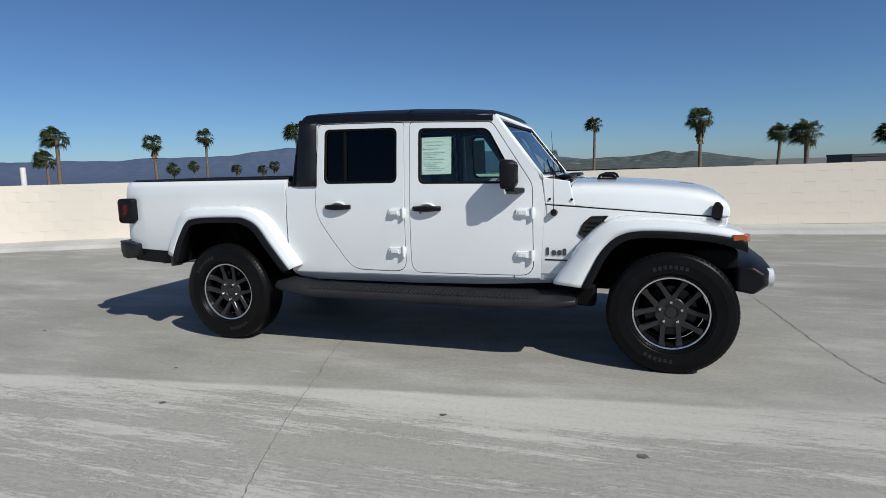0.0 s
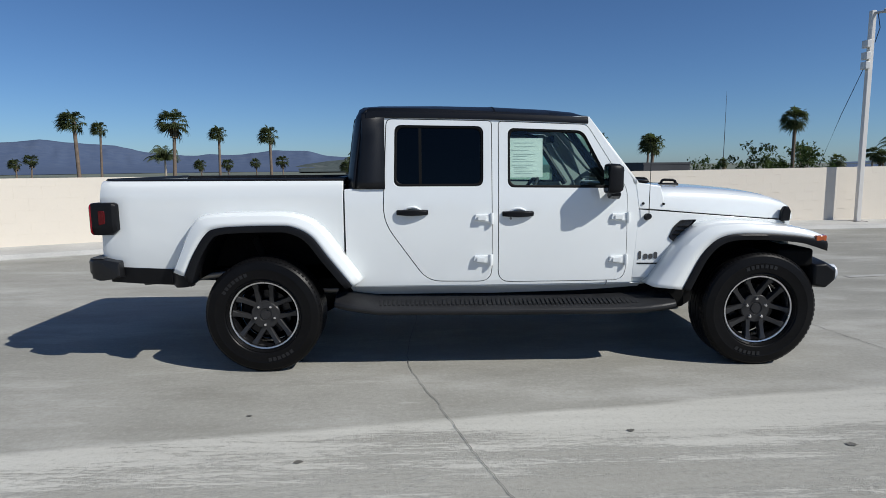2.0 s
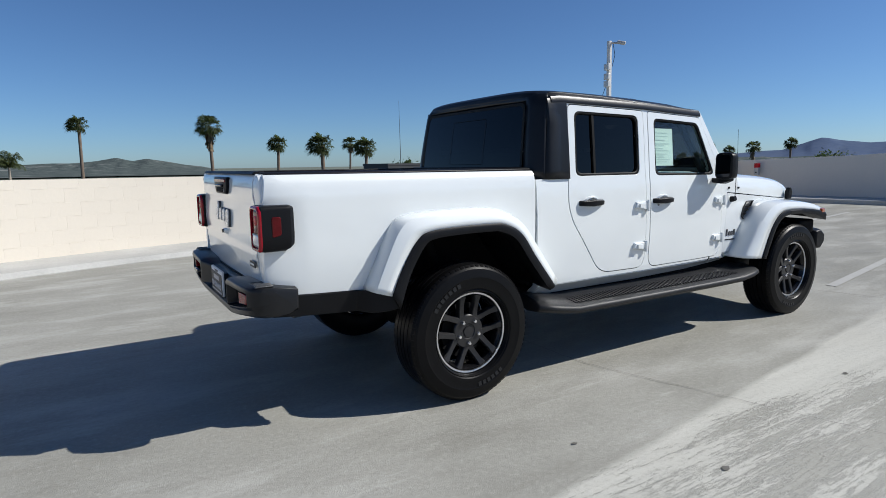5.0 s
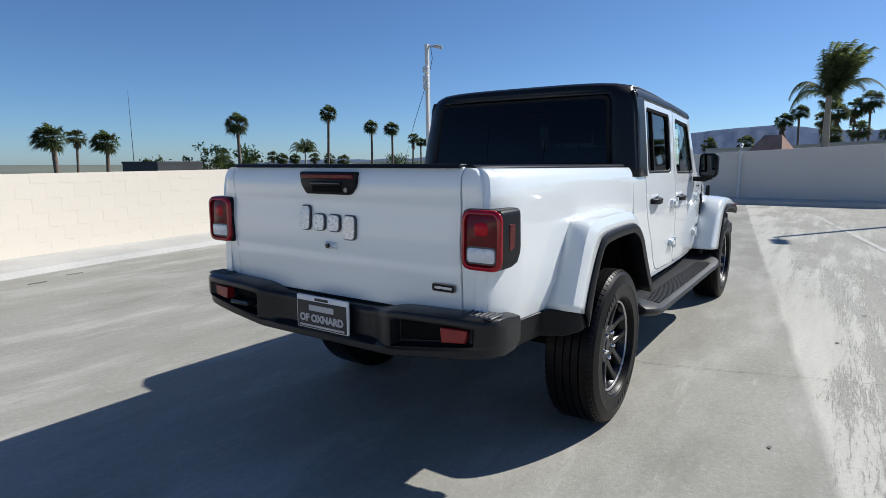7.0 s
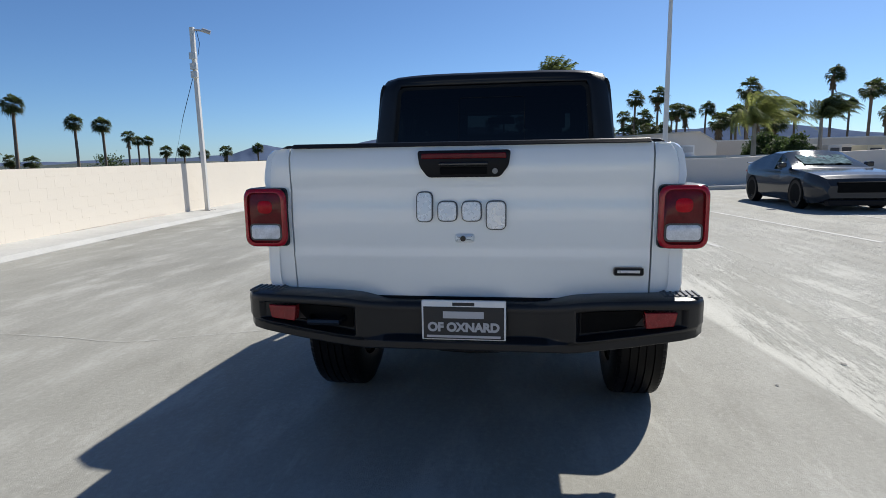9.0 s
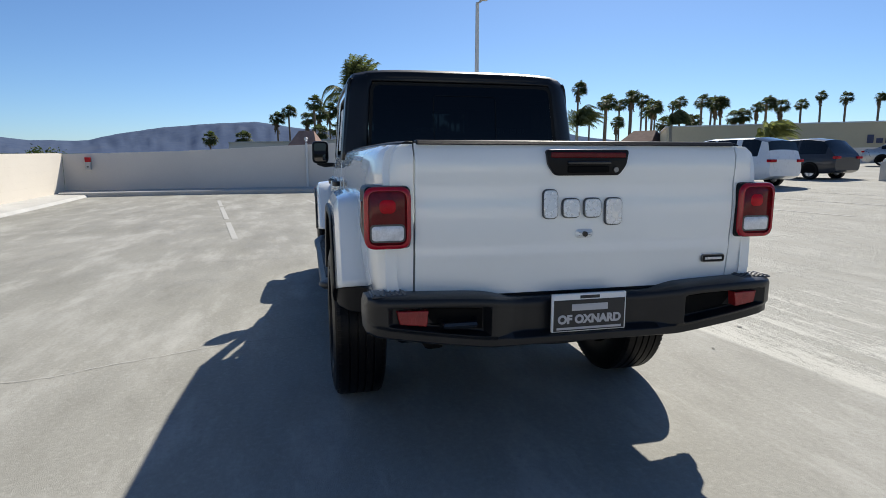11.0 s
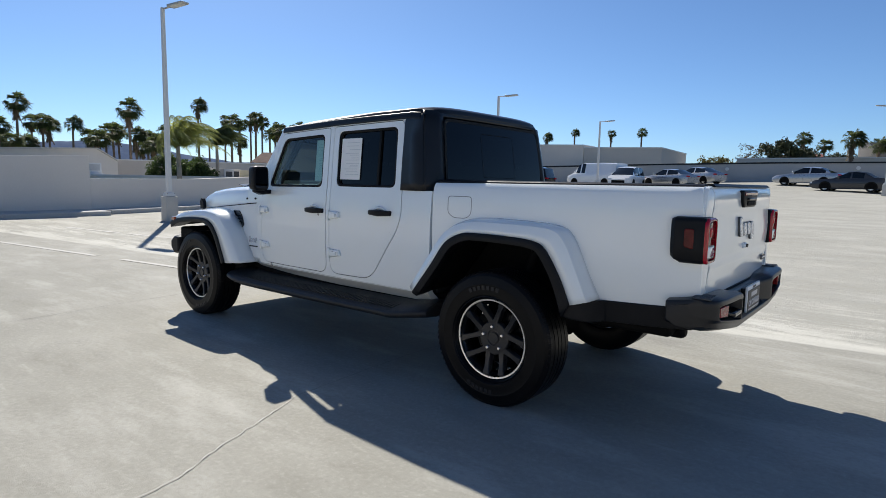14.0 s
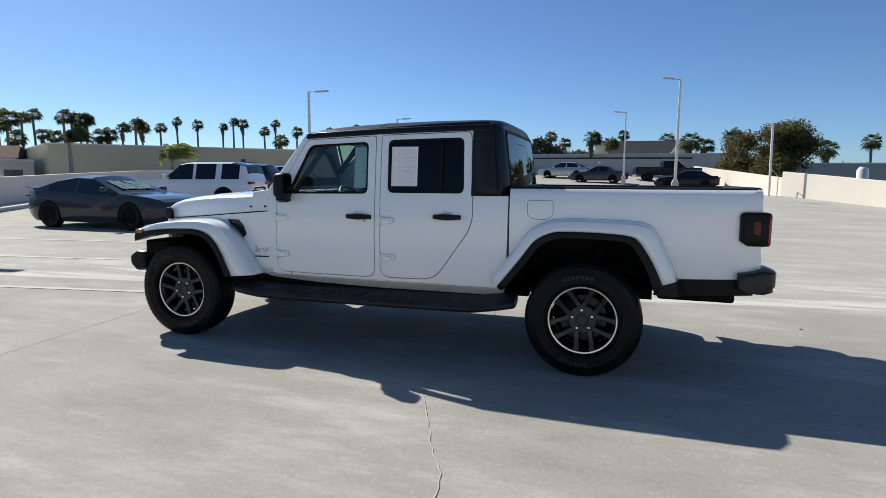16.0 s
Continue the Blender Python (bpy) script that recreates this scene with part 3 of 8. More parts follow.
for side in (-1, 1):
    # cab side: pillars, sill and quarter, with the door openings cut through
    rd, fd = round_poly(REAR_DOOR, [0.05, 0.03, 0.10, 0.10, 0.12], 5), round_poly(FRONT_DOOR, [0.03, 0.04, 0.05, 0.10, 0.09], 5)
    outer = round_poly([(0.566, 1.270), (0.835, 1.270), (0.835, 1.790), (2.268, 1.757), (2.300, 1.722), (2.612, 1.300), (2.640, 1.118), (2.600, 0.50), (0.60, 0.50), (0.570, 0.72)], [0.01, 0.0, 0.0, 0.01, 0.01, 0.02, 0.0, 0.02, 0.06, 0.01], 3)
    bm = side_panel(outer, [rd, fd], side, 0.055, cab_skin, Z_CUTS, X_CUTS)
    tpart("cab_side", bm, M_WHITE, smooth=35, bevel=0.005)
    for nm, dpoly, win, rads, wr, hx, hinges in (("rear_door", REAR_DOOR, REAR_WIN, [0.05, 0.03, 0.10, 0.10, 0.12], 0.05, 1.035, ((1.566, 1.060), (1.560, 0.768))), ("front_door", FRONT_DOOR, FRONT_WIN, [0.03, 0.04, 0.05, 0.10, 0.09], [0.05, 0.05, 0.06, 0.05], 1.772, ((2.535, 1.055), (2.530, 0.752)))):
        o = shrink(round_poly(dpoly, rads, 5), 0.0055)
        w = round_poly(win, wr, 6)
        bm = side_panel(o, [w], side, 0.050, lambda x, z: cab_skin(x, z) + 0.002, Z_CUTS, X_CUTS)
        door = tpart(nm, bm, M_WHITE, label="white cab door with exposed hinges", smooth=35, bevel=0.005)
        win_in = round_poly(shrink(win, 0.017), wr, 6)
        bm = bmesh.new()
        curved_strip(bm, w, win_in, cab_skin, side, -0.010)
        seal = tpart("window_seal", bm, M_SEAL, door)
        md = seal.modifiers.new("thick", "SOLIDIFY")
        md.thickness, md.offset = 0.014, 0
        glass_pane("window_glass", win_in, side, cab_skin, 0.018, M_GLASS_R if nm == "rear_door" else M_GLASS_F, door, "dark privacy glass" if nm == "rear_door" else "lightly tinted glass")
        if nm == "rear_door":
            zz = [1.285 + 0.418 * i / 6 for i in range(7)]
            bm = bmesh.new()
            loft(bm, [[(1.083, side * (cab_skin(1.09, z) - 0.022), z), (1.083, side * (cab_skin(1.09, z) - 0.006), z), (1.103, side * (cab_skin(1.09, z) - 0.006), z), (1.103, side * (cab_skin(1.09, z) - 0.022), z)] for z in zz])
            tpart("window_divider", bm, M_SEAL, door)
        door_handle(hx, 1.105 if nm == "rear_door" else 1.090, side, door)
        for h in hinges:
            door_hinge(*h, side, door)
        if nm == "front_door":
            bm = bmesh.new()
            kx, kz = 1.722, 1.058
            tube(bm, [(kx, side * (cab_skin(kx, kz) - 0.004), kz), (kx, side * (cab_skin(kx, kz) + 0.006), kz)], 0.009, 12)
            tpart("lock_cylinder", bm, M_STEEL, door)
    # sill trim below the doors
    bm = side_panel([(0.62, 0.583), (2.68, 0.576), (2.68, 0.475), (0.62, 0.475)], [], side, 0.03, lambda x, z: cab_skin(x, z) + 0.004, (0.5, 0.545, 0.572), X_CUTS)
    tpart("sill_trim", bm, M_WHITE, bevel=0.004)
    for sx in (2.42,):
        bm = side_panel([(sx, 0.606), (sx + 0.003, 0.606), (sx + 0.003, 0.556), (sx, 0.556)], [], side, 0.012, lambda x, z: cab_skin(x, z) + 0.005, (0.545, 0.572, 0.586))
        tpart("sill_seam", bm, M_SEAL)
    # cowl side and front quarter below the bonnet
    q = [(2.6395, 1.108), (3.72, 1.014), (3.77, 0.98), (3.77, 0.93), (3.10, 0.93), (2.95, 0.80), (2.74, 0.50), (2.6008, 0.50)]
    bm = side_panel(q, [], side, 0.04, cab_skin, (0.62, 0.85, 1.0), (2.9, 3.2, 3.5))
    tpart("front_quarter", bm, M_WHITE, bevel=0.0015)
    bm = side_panel([(2.618, 1.300), (2.805, 1.272), (2.845, 1.100), (2.6405, 1.115)], [], side, 0.04, lambda x, z: cab_skin(x, z) - 0.006, (1.2,), ())
    tpart("cowl_side", bm, M_WHITE, bevel=0.006)
    for bx, bz in ((2.672, 1.150), (2.822, 1.145)):
        bm = bmesh.new()
        tube(bm, [(bx, side * (cab_skin(bx, bz) - 0.01), bz), (bx, side * (cab_skin(bx, bz) + 0.004), bz)], 0.009, 10)
        tpart("bolt", bm, M_BLACKTEX)
    # fender vent
    vp = round_poly([(2.865, 0.905), (2.900, 0.985), (2.952, 1.030), (3.075, 1.032), (2.955, 0.905), (2.905, 0.872)], 0.012, 3)
    bm = bmesh.new()
    loft(bm, [[(a, side * (cab_skin(a, b) + l), b) for a, b in shrink(vp, s)] for l, s in ((-0.004, 0), (0.010, 0.002), (0.010, 0.007), (0.002, 0.010))])
    vent = tpart("fender_vent", bm, M_BLACKGLOSS, label="black fender air vent")
    for k in range(3):
        bm = bmesh.new()
        zc = 0.925 + 0.028 * k
        xc = 2.925 + 0.018 * k
        box(bm, xc - 0.03, xc + 0.045, min(side * (cab_skin(xc, zc) + 0.000), side * (cab_skin(xc, zc) + 0.008)), max(side * (cab_skin(xc, zc) + 0.000), side * (cab_skin(xc, zc) + 0.008)), zc - 0.004, zc + 0.004)
        tpart("louvre", bm, M_UNDER, vent)
    # plain emblem shapes on the quarter
    for k, (w, h) in enumerate(((0.020, 0.058), (0.030, 0.038), (0.030, 0.038), (0.026, 0.050))):
        ex = 2.648 + 0.038 * k if side < 0 else 2.648 + 0.038 * (3 - k)
        pts = round_poly([(ex, 0.752), (ex + w, 0.752), (ex + w, 0.752 + h), (ex, 0.752 + h)], 0.012, 3)
        bm = bmesh.new()
        loft(bm, [[(a, side * (cab_skin(a, b) + l), b) for a, b in pts] for l in (0.0, 0.006)])
        tpart("emblem_shape", bm, M_PAD if side < 0 else M_SILVER)
    bm = bmesh.new()
    pts = [(2.640, 0.716), (2.790, 0.712), (2.790, 0.722), (2.640, 0.726)]
    loft(bm, [[(a, side * (cab_skin(a, b) + l), b) for a, b in pts] for l in (0.0, 0.004)])
    tpart("emblem_bar", bm, M_BLACKTEX)

    # bed side with the wheel arch cut away
    arch = [(-0.49, 0.640), (-0.42, 0.83), (-0.33, 0.965), (-0.24, 1.000), (0.20, 1.005), (0.31, 0.965), (0.43, 0.86), (0.555, 0.66)]
    outer = [(-1.135, 0.735), (-0.52, 0.700)] + arch + [(0.555, 1.326), (-1.105, 1.333), (-1.122, 1.20)]
    bm = side_panel(outer, [], side, 0.045, bed_skin, (0.75, 0.84, 0.95, 1.0, 1.1, 1.196, 1.216, 1.235, 1.265, 1.29, 1.31), (-1.12, -1.09, -1.05, -0.962, -0.942, -0.9, -0.5, 0.0, 0.3))
    bed_side = tpart("bed_side", bm, M_WHITE, smooth=35, bevel=0.007)
    if side > 0:
        fp = round_poly([(0.235, 1.245), (0.425, 1.245), (0.425, 1.135), (0.375, 1.105), (0.275, 1.105), (0.235, 1.135)], 0.025, 4)
        bm = bmesh.new()
        curved_strip(bm, fp, shrink(fp, 0.004), bed_skin, side, 0.0015)
        tpart("fuel_flap_seam", bm, M_SEAMGREY, bed_side)
    # rail cap and inner bed wall
    bm = bmesh.new()
    sec = lambda x, o, i: [(x, side * o, 1.318), (x, side * o, 1.338), (x, side * (o - 0.02), 1.346), (x, side * i, 1.346), (x, side * i, 1.30)]
    loft(bm, [sec(-1.10, 0.700, 0.655), sec(-1.02, 0.722, 0.655), sec(-0.85, 0.736, 0.655), sec(0.56, 0.740, 0.655)])
    tpart("rail_cap", bm, M_BLACKTEX, label="black plastic bed rail cap", bevel=0.004)
    bm = bmesh.new()
    box(bm, -1.09, 0.53, min(side * 0.66, side * 0.69), max(side * 0.66, side * 0.69), 1.03, 1.325)
    tpart("bed_inner_wall", bm, M_WHITE)
    bm = bmesh.new()
    tube(bm, [(-0.85, side * 0.63, 1.30), (0.40, side * 0.63, 1.30)], 0.014, 8)
    tpart("tie_down_rail", bm, M_BLACKTEX)

    # rear and front flares: white skin and black lip
    for nm, crest, mid, lip in (
        ("rear_flare",
         [(-0.605, 0.715), (-0.535, 0.875), (-0.455, 1.035), (-0.365, 1.090), (-0.12, 1.100), (0.12, 1.100), (0.275, 1.076), (0.395, 1.005), (0.515, 0.850), (0.670, 0.635)],
         [(-0.515, 0.690), (-0.445, 0.84), (-0.355, 0.975), (-0.280, 1.013), (-0.12, 1.026), (0.12, 1.028), (0.225, 1.018), (0.345, 0.955), (0.455, 0.81), (0.615, 0.608)],
         [(-0.478, 0.622), (-0.412, 0.80), (-0.325, 0.940), (-0.260, 0.978), (-0.11, 0.990), (0.10, 0.992), (0.198, 0.984), (0.310, 0.928), (0.420, 0.785), (0.575, 0.590)]),
        ("front_flare",
         [(2.715, 0.575), (2.810, 0.710), (2.900, 0.842), (2.995, 0.940), (3.100, 0.995), (3.250, 1.014), (3.46, 1.006), (3.66, 0.985), (3.800, 0.958), (3.890, 0.925)],
         [(2.910, 0.560), (2.965, 0.675), (3.025, 0.792), (3.090, 0.874), (3.165, 0.922), (3.270, 0.944), (3.46, 0.944), (3.64, 0.932), (3.770, 0.915), (3.895, 0.888)],
         [(2.955, 0.552), (3.005, 0.660), (3.060, 0.770), (3.120, 0.846), (3.190, 0.890), (3.285, 0.909), (3.46, 0.908), (3.63, 0.896), (3.755, 0.876), (3.902, 0.828)])):
        cs, ms, ls = [[(v.x, v.y) for v in spline([(a, b, 0) for a, b in line], 5)] for line in (crest, mid, lip)]
        skin, o = (bed_skin, 0.020) if nm == "rear_flare" else (cab_skin, 0.0)
        bm = bmesh.new()
        rings = []
        for c, m_, l in zip(cs, ms, ls):
            out = (Vector(c) - Vector(m_)).normalized()
            b0 = Vector(c) + out * 0.020
            yb = skin(*b0) - 0.03
            rings.append([(b0.x, side * yb, b0.y), (c[0] + out.x * 0.010, side * lerp(yb, 0.905 - o, 0.55), c[1] + out.y * 0.010), (c[0], side * (0.888 - o), c[1]), (lerp(c[0], m_[0], 0.10), side * (0.905 - o), lerp(c[1], m_[1], 0.10)), (lerp(c[0], m_[0], 0.55), side * (0.921 - o), lerp(c[1], m_[1], 0.55)), (m_[0], side * (0.930 - o), m_[1])])
        loft(bm, rings, close=False)
        fl = tpart(nm, bm, M_WHITE, label="white wheel flare with a black lip", smooth=38)
        md = fl.modifiers.new("thick", "SOLIDIFY")
        md.thickness, md.offset = 0.012, 0
        bm = bmesh.new()
        loft(bm, [[(m_[0], side * (0.915 - o), m_[1]), (m_[0], side * (0.940 - o), m_[1]), (lerp(m_[0], l[0], 0.3), side * (0.946 - o), lerp(m_[1], l[1], 0.3)), (l[0], side * (0.942 - o), l[1]), (l[0], side * 0.80, l[1] + 0.012)] for m_, l in zip(ms, ls)], close=False)
        lipo = tpart("flare_lip", bm, M_BLACKTEX, fl, smooth=38)
        md = lipo.modifiers.new("thick", "SOLIDIFY")
        md.thickness, md.offset = 0.010, 0
        # inner arch liner
        bm = bmesh.new()
        loft(bm, [[(l[0], side * 0.86, l[1] + 0.01), (l[0], side * 0.45, l[1] + 0.03)] for l in ls], close=False)
        tpart("arch_liner", bm, M_UNDER, fl)
        bm = bmesh.new()
        flat_fill(bm, [(ls[0][0], 0.5)] + [(a, b) for a, b in ls] + [(ls[-1][0], 0.5)])
        for v in bm.verts:
            v.co.y = side * 0.46
        tpart("arch_back", bm, M_UNDER, fl, smooth=0)
    # black lower cover behind the rear wheel
    bm = side_panel([(-1.10, 0.742), (-0.62, 0.718), (-0.505, 0.694), (-0.462, 0.622), (-0.60, 0.600), (-1.10, 0.628)], [], side, 0.05, lambda x, z: lerp(bed_skin(x, z) + 0.010, 0.914, interp(x, [(-0.66, 0.0), (-0.60, 0.62), (-0.53, 0.94), (-0.47, 1.0)])), (), (-0.9, -0.66, -0.62, -0.58, -0.53))
    tpart("lower_cover", bm, M_BLACKTEX, bevel=0.006)
    # front turn lamp
    bm = bmesh.new()
    loft(bm, [[(x, side * y, z + h) for x, y in ((3.815, 0.950), (3.895, 0.938), (3.925, 0.86), (3.80, 0.84))] for h, z in ((0, 0.882), (0.045, 0.886))])
    tpart("turn_lamp", bm, M_AMBER, label="amber corner lamp", bevel=0.006)

    bm = bmesh.new()
    box(bm, 3.60, 3.86, min(side * 0.40, side * 0.87), max(side * 0.40, side * 0.87), 0.70, 0.83)
    tpart("splash_shield", bm, M_UNDER, bevel=0.02)
    box_part("splash_guard", 2.80, 2.99, side * 0.60, side * 0.79, 0.40, 0.555, M_UNDER, None, 0.02)
    box_part("rocker_shield", 0.62, 2.84, side * 0.655, side * 0.700, 0.405, 0.56, M_UNDER, None, 0.006)
    # side step with ribbed tread
    bm = bmesh.new()
    prof = [(0.690, 0.506), (0.800, 0.500), (0.935, 0.478), (0.972, 0.456), (0.976, 0.432), (0.950, 0.412), (0.800, 0.402), (0.735, 0.42)]
    st = []
    for x, dy, dz in ((0.490, -0.050, 0.040), (0.560, -0.010, 0.034), (0.66, 0.0, 0.018), (0.80, -0.012, -0.006), (1.2, -0.012, -0.010), (1.8, -0.012, -0.014), (2.4, -0.012, -0.016), (2.62, 0.0, -0.010), (2.76, 0.0, 0.006), (2.87, -0.03, 0.014)):
        st.append([(x, side * (y + (dy if y > 0.9 else 0)), z + dz) for y, z in prof])
    loft(bm, st)
    step = tpart("side_step", bm, M_STEP, label="black side step with ribbed tread", bevel=0.008)
    for k in range(58):
        xk = 0.80 + 0.0315 * k
        bm = bmesh.new()
        vs = box(bm, xk, xk + 0.017, min(side * 0.82, side * 0.925), max(side * 0.82, side * 0.925), 0, 0.013)
        for v in vs:
            v.co.z += 0.4865 - 0.12 * (abs(v.co.y) - 0.82) - 0.008 - 0.004 * (xk - 0.8)
        tpart("tread_rib", bm, M_STEP, step, smooth=0)

    # door mirror
    bm = bmesh.new()
    mp = round_poly([(0.0, 0.0), (0.0, 0.205), (0.150, 0.205), (0.150, 0.0)], 0.045, 5)
    r = []
    for dx, s in ((-0.044, 0.012), (-0.040, 0.004), (-0.02, 0.0), (0.03, 0.004), (0.056, 0.022), (0.066, 0.050)):
        r.append([(2.405 + dx, side * (0.822 + a), 1.228 + b) for a, b in shrink(mp, s)])
    loft(bm, r)
    mir = tpart("door_mirror", bm, M_BLACKTEX, label="black door mirror", smooth=50, bevel=0.004)
    bm = bmesh.new()
    fv = [bm.verts.new((2.3585, side * (0.822 + a), 1.228 + b)) for a, b in shrink(mp, 0.02)]
    bm.faces.new(fv)
    tpart("mirror_glass", bm, M_MIRROR, mir, smooth=0)
    bm = bmesh.new()
    loft(bm, [[(2.50, side * 0.765, 1.232), (2.50, side * 0.765, 1.196), (2.41, side * 0.765, 1.200), (2.41, side * 0.765, 1.236)], [(2.47, side * 0.86, 1.236), (2.47, side * 0.86, 1.190), (2.385, side * 0.86, 1.194), (2.385, side * 0.86, 1.236)], [(2.455, side * 0.93, 1.240), (2.455, side * 0.93, 1.214), (2.39, side * 0.93, 1.216), (2.39, side * 0.93, 1.240)]])
    tpart("mirror_arm", bm, M_BLACKTEX, mir, bevel=0.008)

    # tail lamp: black housing, red bezel, lenses and side marker
    bm = bmesh.new()
    lp = round_poly([(0.674, 0.966), (0.674, 1.190), (0.838, 1.190), (0.842, 1.03), (0.822, 0.966)], 0.022, 4)
    loft(bm, [[(x, side * (0.70 + (a - 0.70) * sx), max(1.078 + (b - 1.078) * sz, 0.966 + 0.75 * max(0.0, x + 1.035))) for a, b in shrink(lp, s)] for x, s, sx, sz in ((-0.985, 0.0, 0.75, 0.84), (-0.992, 0.0, 0.9, 0.93), (-1.012, 0.0, 1.0, 1.0), (-1.036, 0.0, 1.0, 1.0), (-1.130, 0.0, 1.0, 1.0), (-1.150, 0.001, 1.0, 0.985), (-1.157, 0.008, 1.0, 0.95))])
    lamp = tpart("tail_lamp", bm, M_BLACKTEX, label="black tail lamp housing with red and clear lenses", bevel=0.005)
    bz = round_poly([(0.674, 0.968), (0.674, 1.188), (0.840, 1.188), (0.840, 0.968)], 0.042, 6)
    bzi = round_poly([(0.690, 0.983), (0.690, 1.173), (0.825, 1.173), (0.825, 0.983)], 0.032, 6)
    bm = bmesh.new()
    ra = [(-1.150, bz), (-1.159, bz), (-1.166, shrink(bz, 0.006)), (-1.166, bzi), (-1.156, bzi)]
    loft(bm, [[(x, side * a, b) for a, b in p] for x, p in ra], caps=False)
    tpart("lamp_bezel", bm, M_BEZEL, lamp, "dark red lamp bezel", smooth=50)
    for nm, y0, y1, z0, z1, r_, xo, mt in (("brake_lens", 0.686, 0.829, 0.979, 1.177, 0.030, 0.000, M_REDLENS), ("reverse_lens", 0.701, 0.814, 0.998, 1.050, 0.014, 0.005, M_CLEARLENS), ("brake_glow", 0.728, 0.786, 1.094, 1.142, 0.022, 0.0025, M_REDBRIGHT)):
        bm = bmesh.new()
        lo = round_poly([(y0, z0), (y0, z1), (y1, z1), (y1, z0)], r_, 5)
        loft(bm, [[(x, side * a, b) for a, b in shrink(lo, s_)] for x, s_ in ((-1.144, 0.0), (-1.157 - xo, 0.0), (-1.159 - xo, 0.003))])
        tpart(nm, bm, mt, lamp)
    bm = bmesh.new()  # dim edge of the reverse lens
    lo = round_poly([(0.695, 0.992), (0.695, 1.056), (0.820, 1.056), (0.820, 0.992)], 0.018, 5)
    loft(bm, [[(x, side * a, b) for a, b in lo] for x in (-1.144, -1.1605)])
    tpart("reverse_lens_edge", bm, M_PAD, lamp)
    bm = bmesh.new()
    loft(bm, [[(a, side * y, b) for a, b in round_poly([(-1.104, 1.036), (-1.104, 1.136), (-1.058, 1.136), (-1.058, 1.048)], 0.012, 4)] for y in (0.83, 0.8435)])
    tpart("side_marker", bm, M_MARKER, lamp, bevel=0.004)

# rear window stickers
paper_sheet("window_sheet", 1.722, 1.952, 1.340, 1.612, -1, 0.026, "pale printed sheet inside the glass", truck)
paper_sheet("window_sheet", 1.288, 1.506, 1.335, 1.640, 1, 0.010, "white printed sheet on the rear glass", truck)
paper_sheet("window_sheet", 1.722, 1.835, 1.318, 1.640, 1, 0.026, "pale printed sheet inside the glass", truck)

# black hardtop: roof shell, rear wall with window opening
bm = bmesh.new()


def roof_ring(x, ze, zc, ye, bow):
    pts = []
    for i in range(17):
        t = -1 + 2 * i / 16
        y = ye * t
        z = zc - (zc - ze) * abs(t) ** 5
        pts.append((x + bow * (0.055 * (max(0.0, abs(y) * 1.09 - 0.66) / 0.13) ** 2 + 0.015 * (y / 0.725) ** 2), y, z))
    return pts


R = [roof_ring(x, ze, zc, ye, interp(x, [(0.69, 1.0), (0.80, 0.75), (1.2, 0.0)])) for x, ze, zc, ye in ((0.640, 1.768, 1.802, 0.690), (0.652, 1.804, 1.832, 0.705), (0.685, 1.822, 1.850, 0.716), (0.80, 1.824, 1.860, 0.722), (1.2, 1.816, 1.862, 0.724), (1.6, 1.795, 1.857, 0.722), (2.0, 1.776, 1.836, 0.716), (2.20, 1.760, 1.816, 0.708), (2.275, 1.743, 1.794, 0.700))]
bottoms = [[(r[0][0], w * s, z) for s in (1, -1)] for r, w, z in zip(R, (0.690, 0.712, 0.728, 0.738, 0.738, 0.738, 0.738, 0.738, 0.738), (1.70, 1.745, 1.755, 1.757, 1.752, 1.745, 1.738, 1.730, 1.725))]
rings = [[b[1]] + r + [b[0]] for r, b in zip(R, bottoms)]
loft(bm, rings, close=True)
roof = tpart("hardtop_roof", bm, M_BLACKTOP, label="black textured hardtop roof", smooth=50, bevel=0.006)
for side in (-1, 1):
    bm = bmesh.new()
    band = lambda x, z: [(x, side * 0.715, z), (x, side * (cab_skin(x, z) + 0.010), z), (x, side * (cab_skin(x, z) + 0.011), z + 0.018), (x, side * (cab_skin(x, z) - 0.004), z + 0.046), (x, side * 0.70, z + 0.056)]
    loft(bm, [band(x, z) for x, z in ((0.72, 1.746), (0.80, 1.755), (1.20, 1.748), (1.608, 1.738), (1.620, 1.737), (2.0, 1.722), (2.268, 1.710))])
    tpart("drip_rail", bm, M_BLACKTOP, roof, bevel=0.003)
bm = bmesh.new()
for i in range(20):
    ya, yb = -0.72 + 0.072 * i, -0.72 + 0.072 * (i + 1)
    za, zb = [1.859 - 0.062 * abs(y / 0.722) ** 5 for y in (ya, yb)]
    q = [bm.verts.new(p) for p in ((1.608, ya, za), (1.620, ya, za), (1.620, yb, zb), (1.608, yb, zb))]
    bm.faces.new(q)
tpart("roof_seam", bm, M_SEAL, roof)

# hardtop quarter and rear wall
def back_x(z):
    return 0.575 + 0.07 * max(0, (z - 1.27) / 0.53) ** 1.3


bm = bmesh.new()
cols = [-0.790, -0.775, -0.74, -0.70, -0.655, -0.30, 0, 0.30, 0.655, 0.70, 0.74, 0.775, 0.790]
zs = [1.268, 1.32, 1.40, 1.50, 1.60, 1.70, 1.74, 1.77, 1.80, 1.825]
W = {}


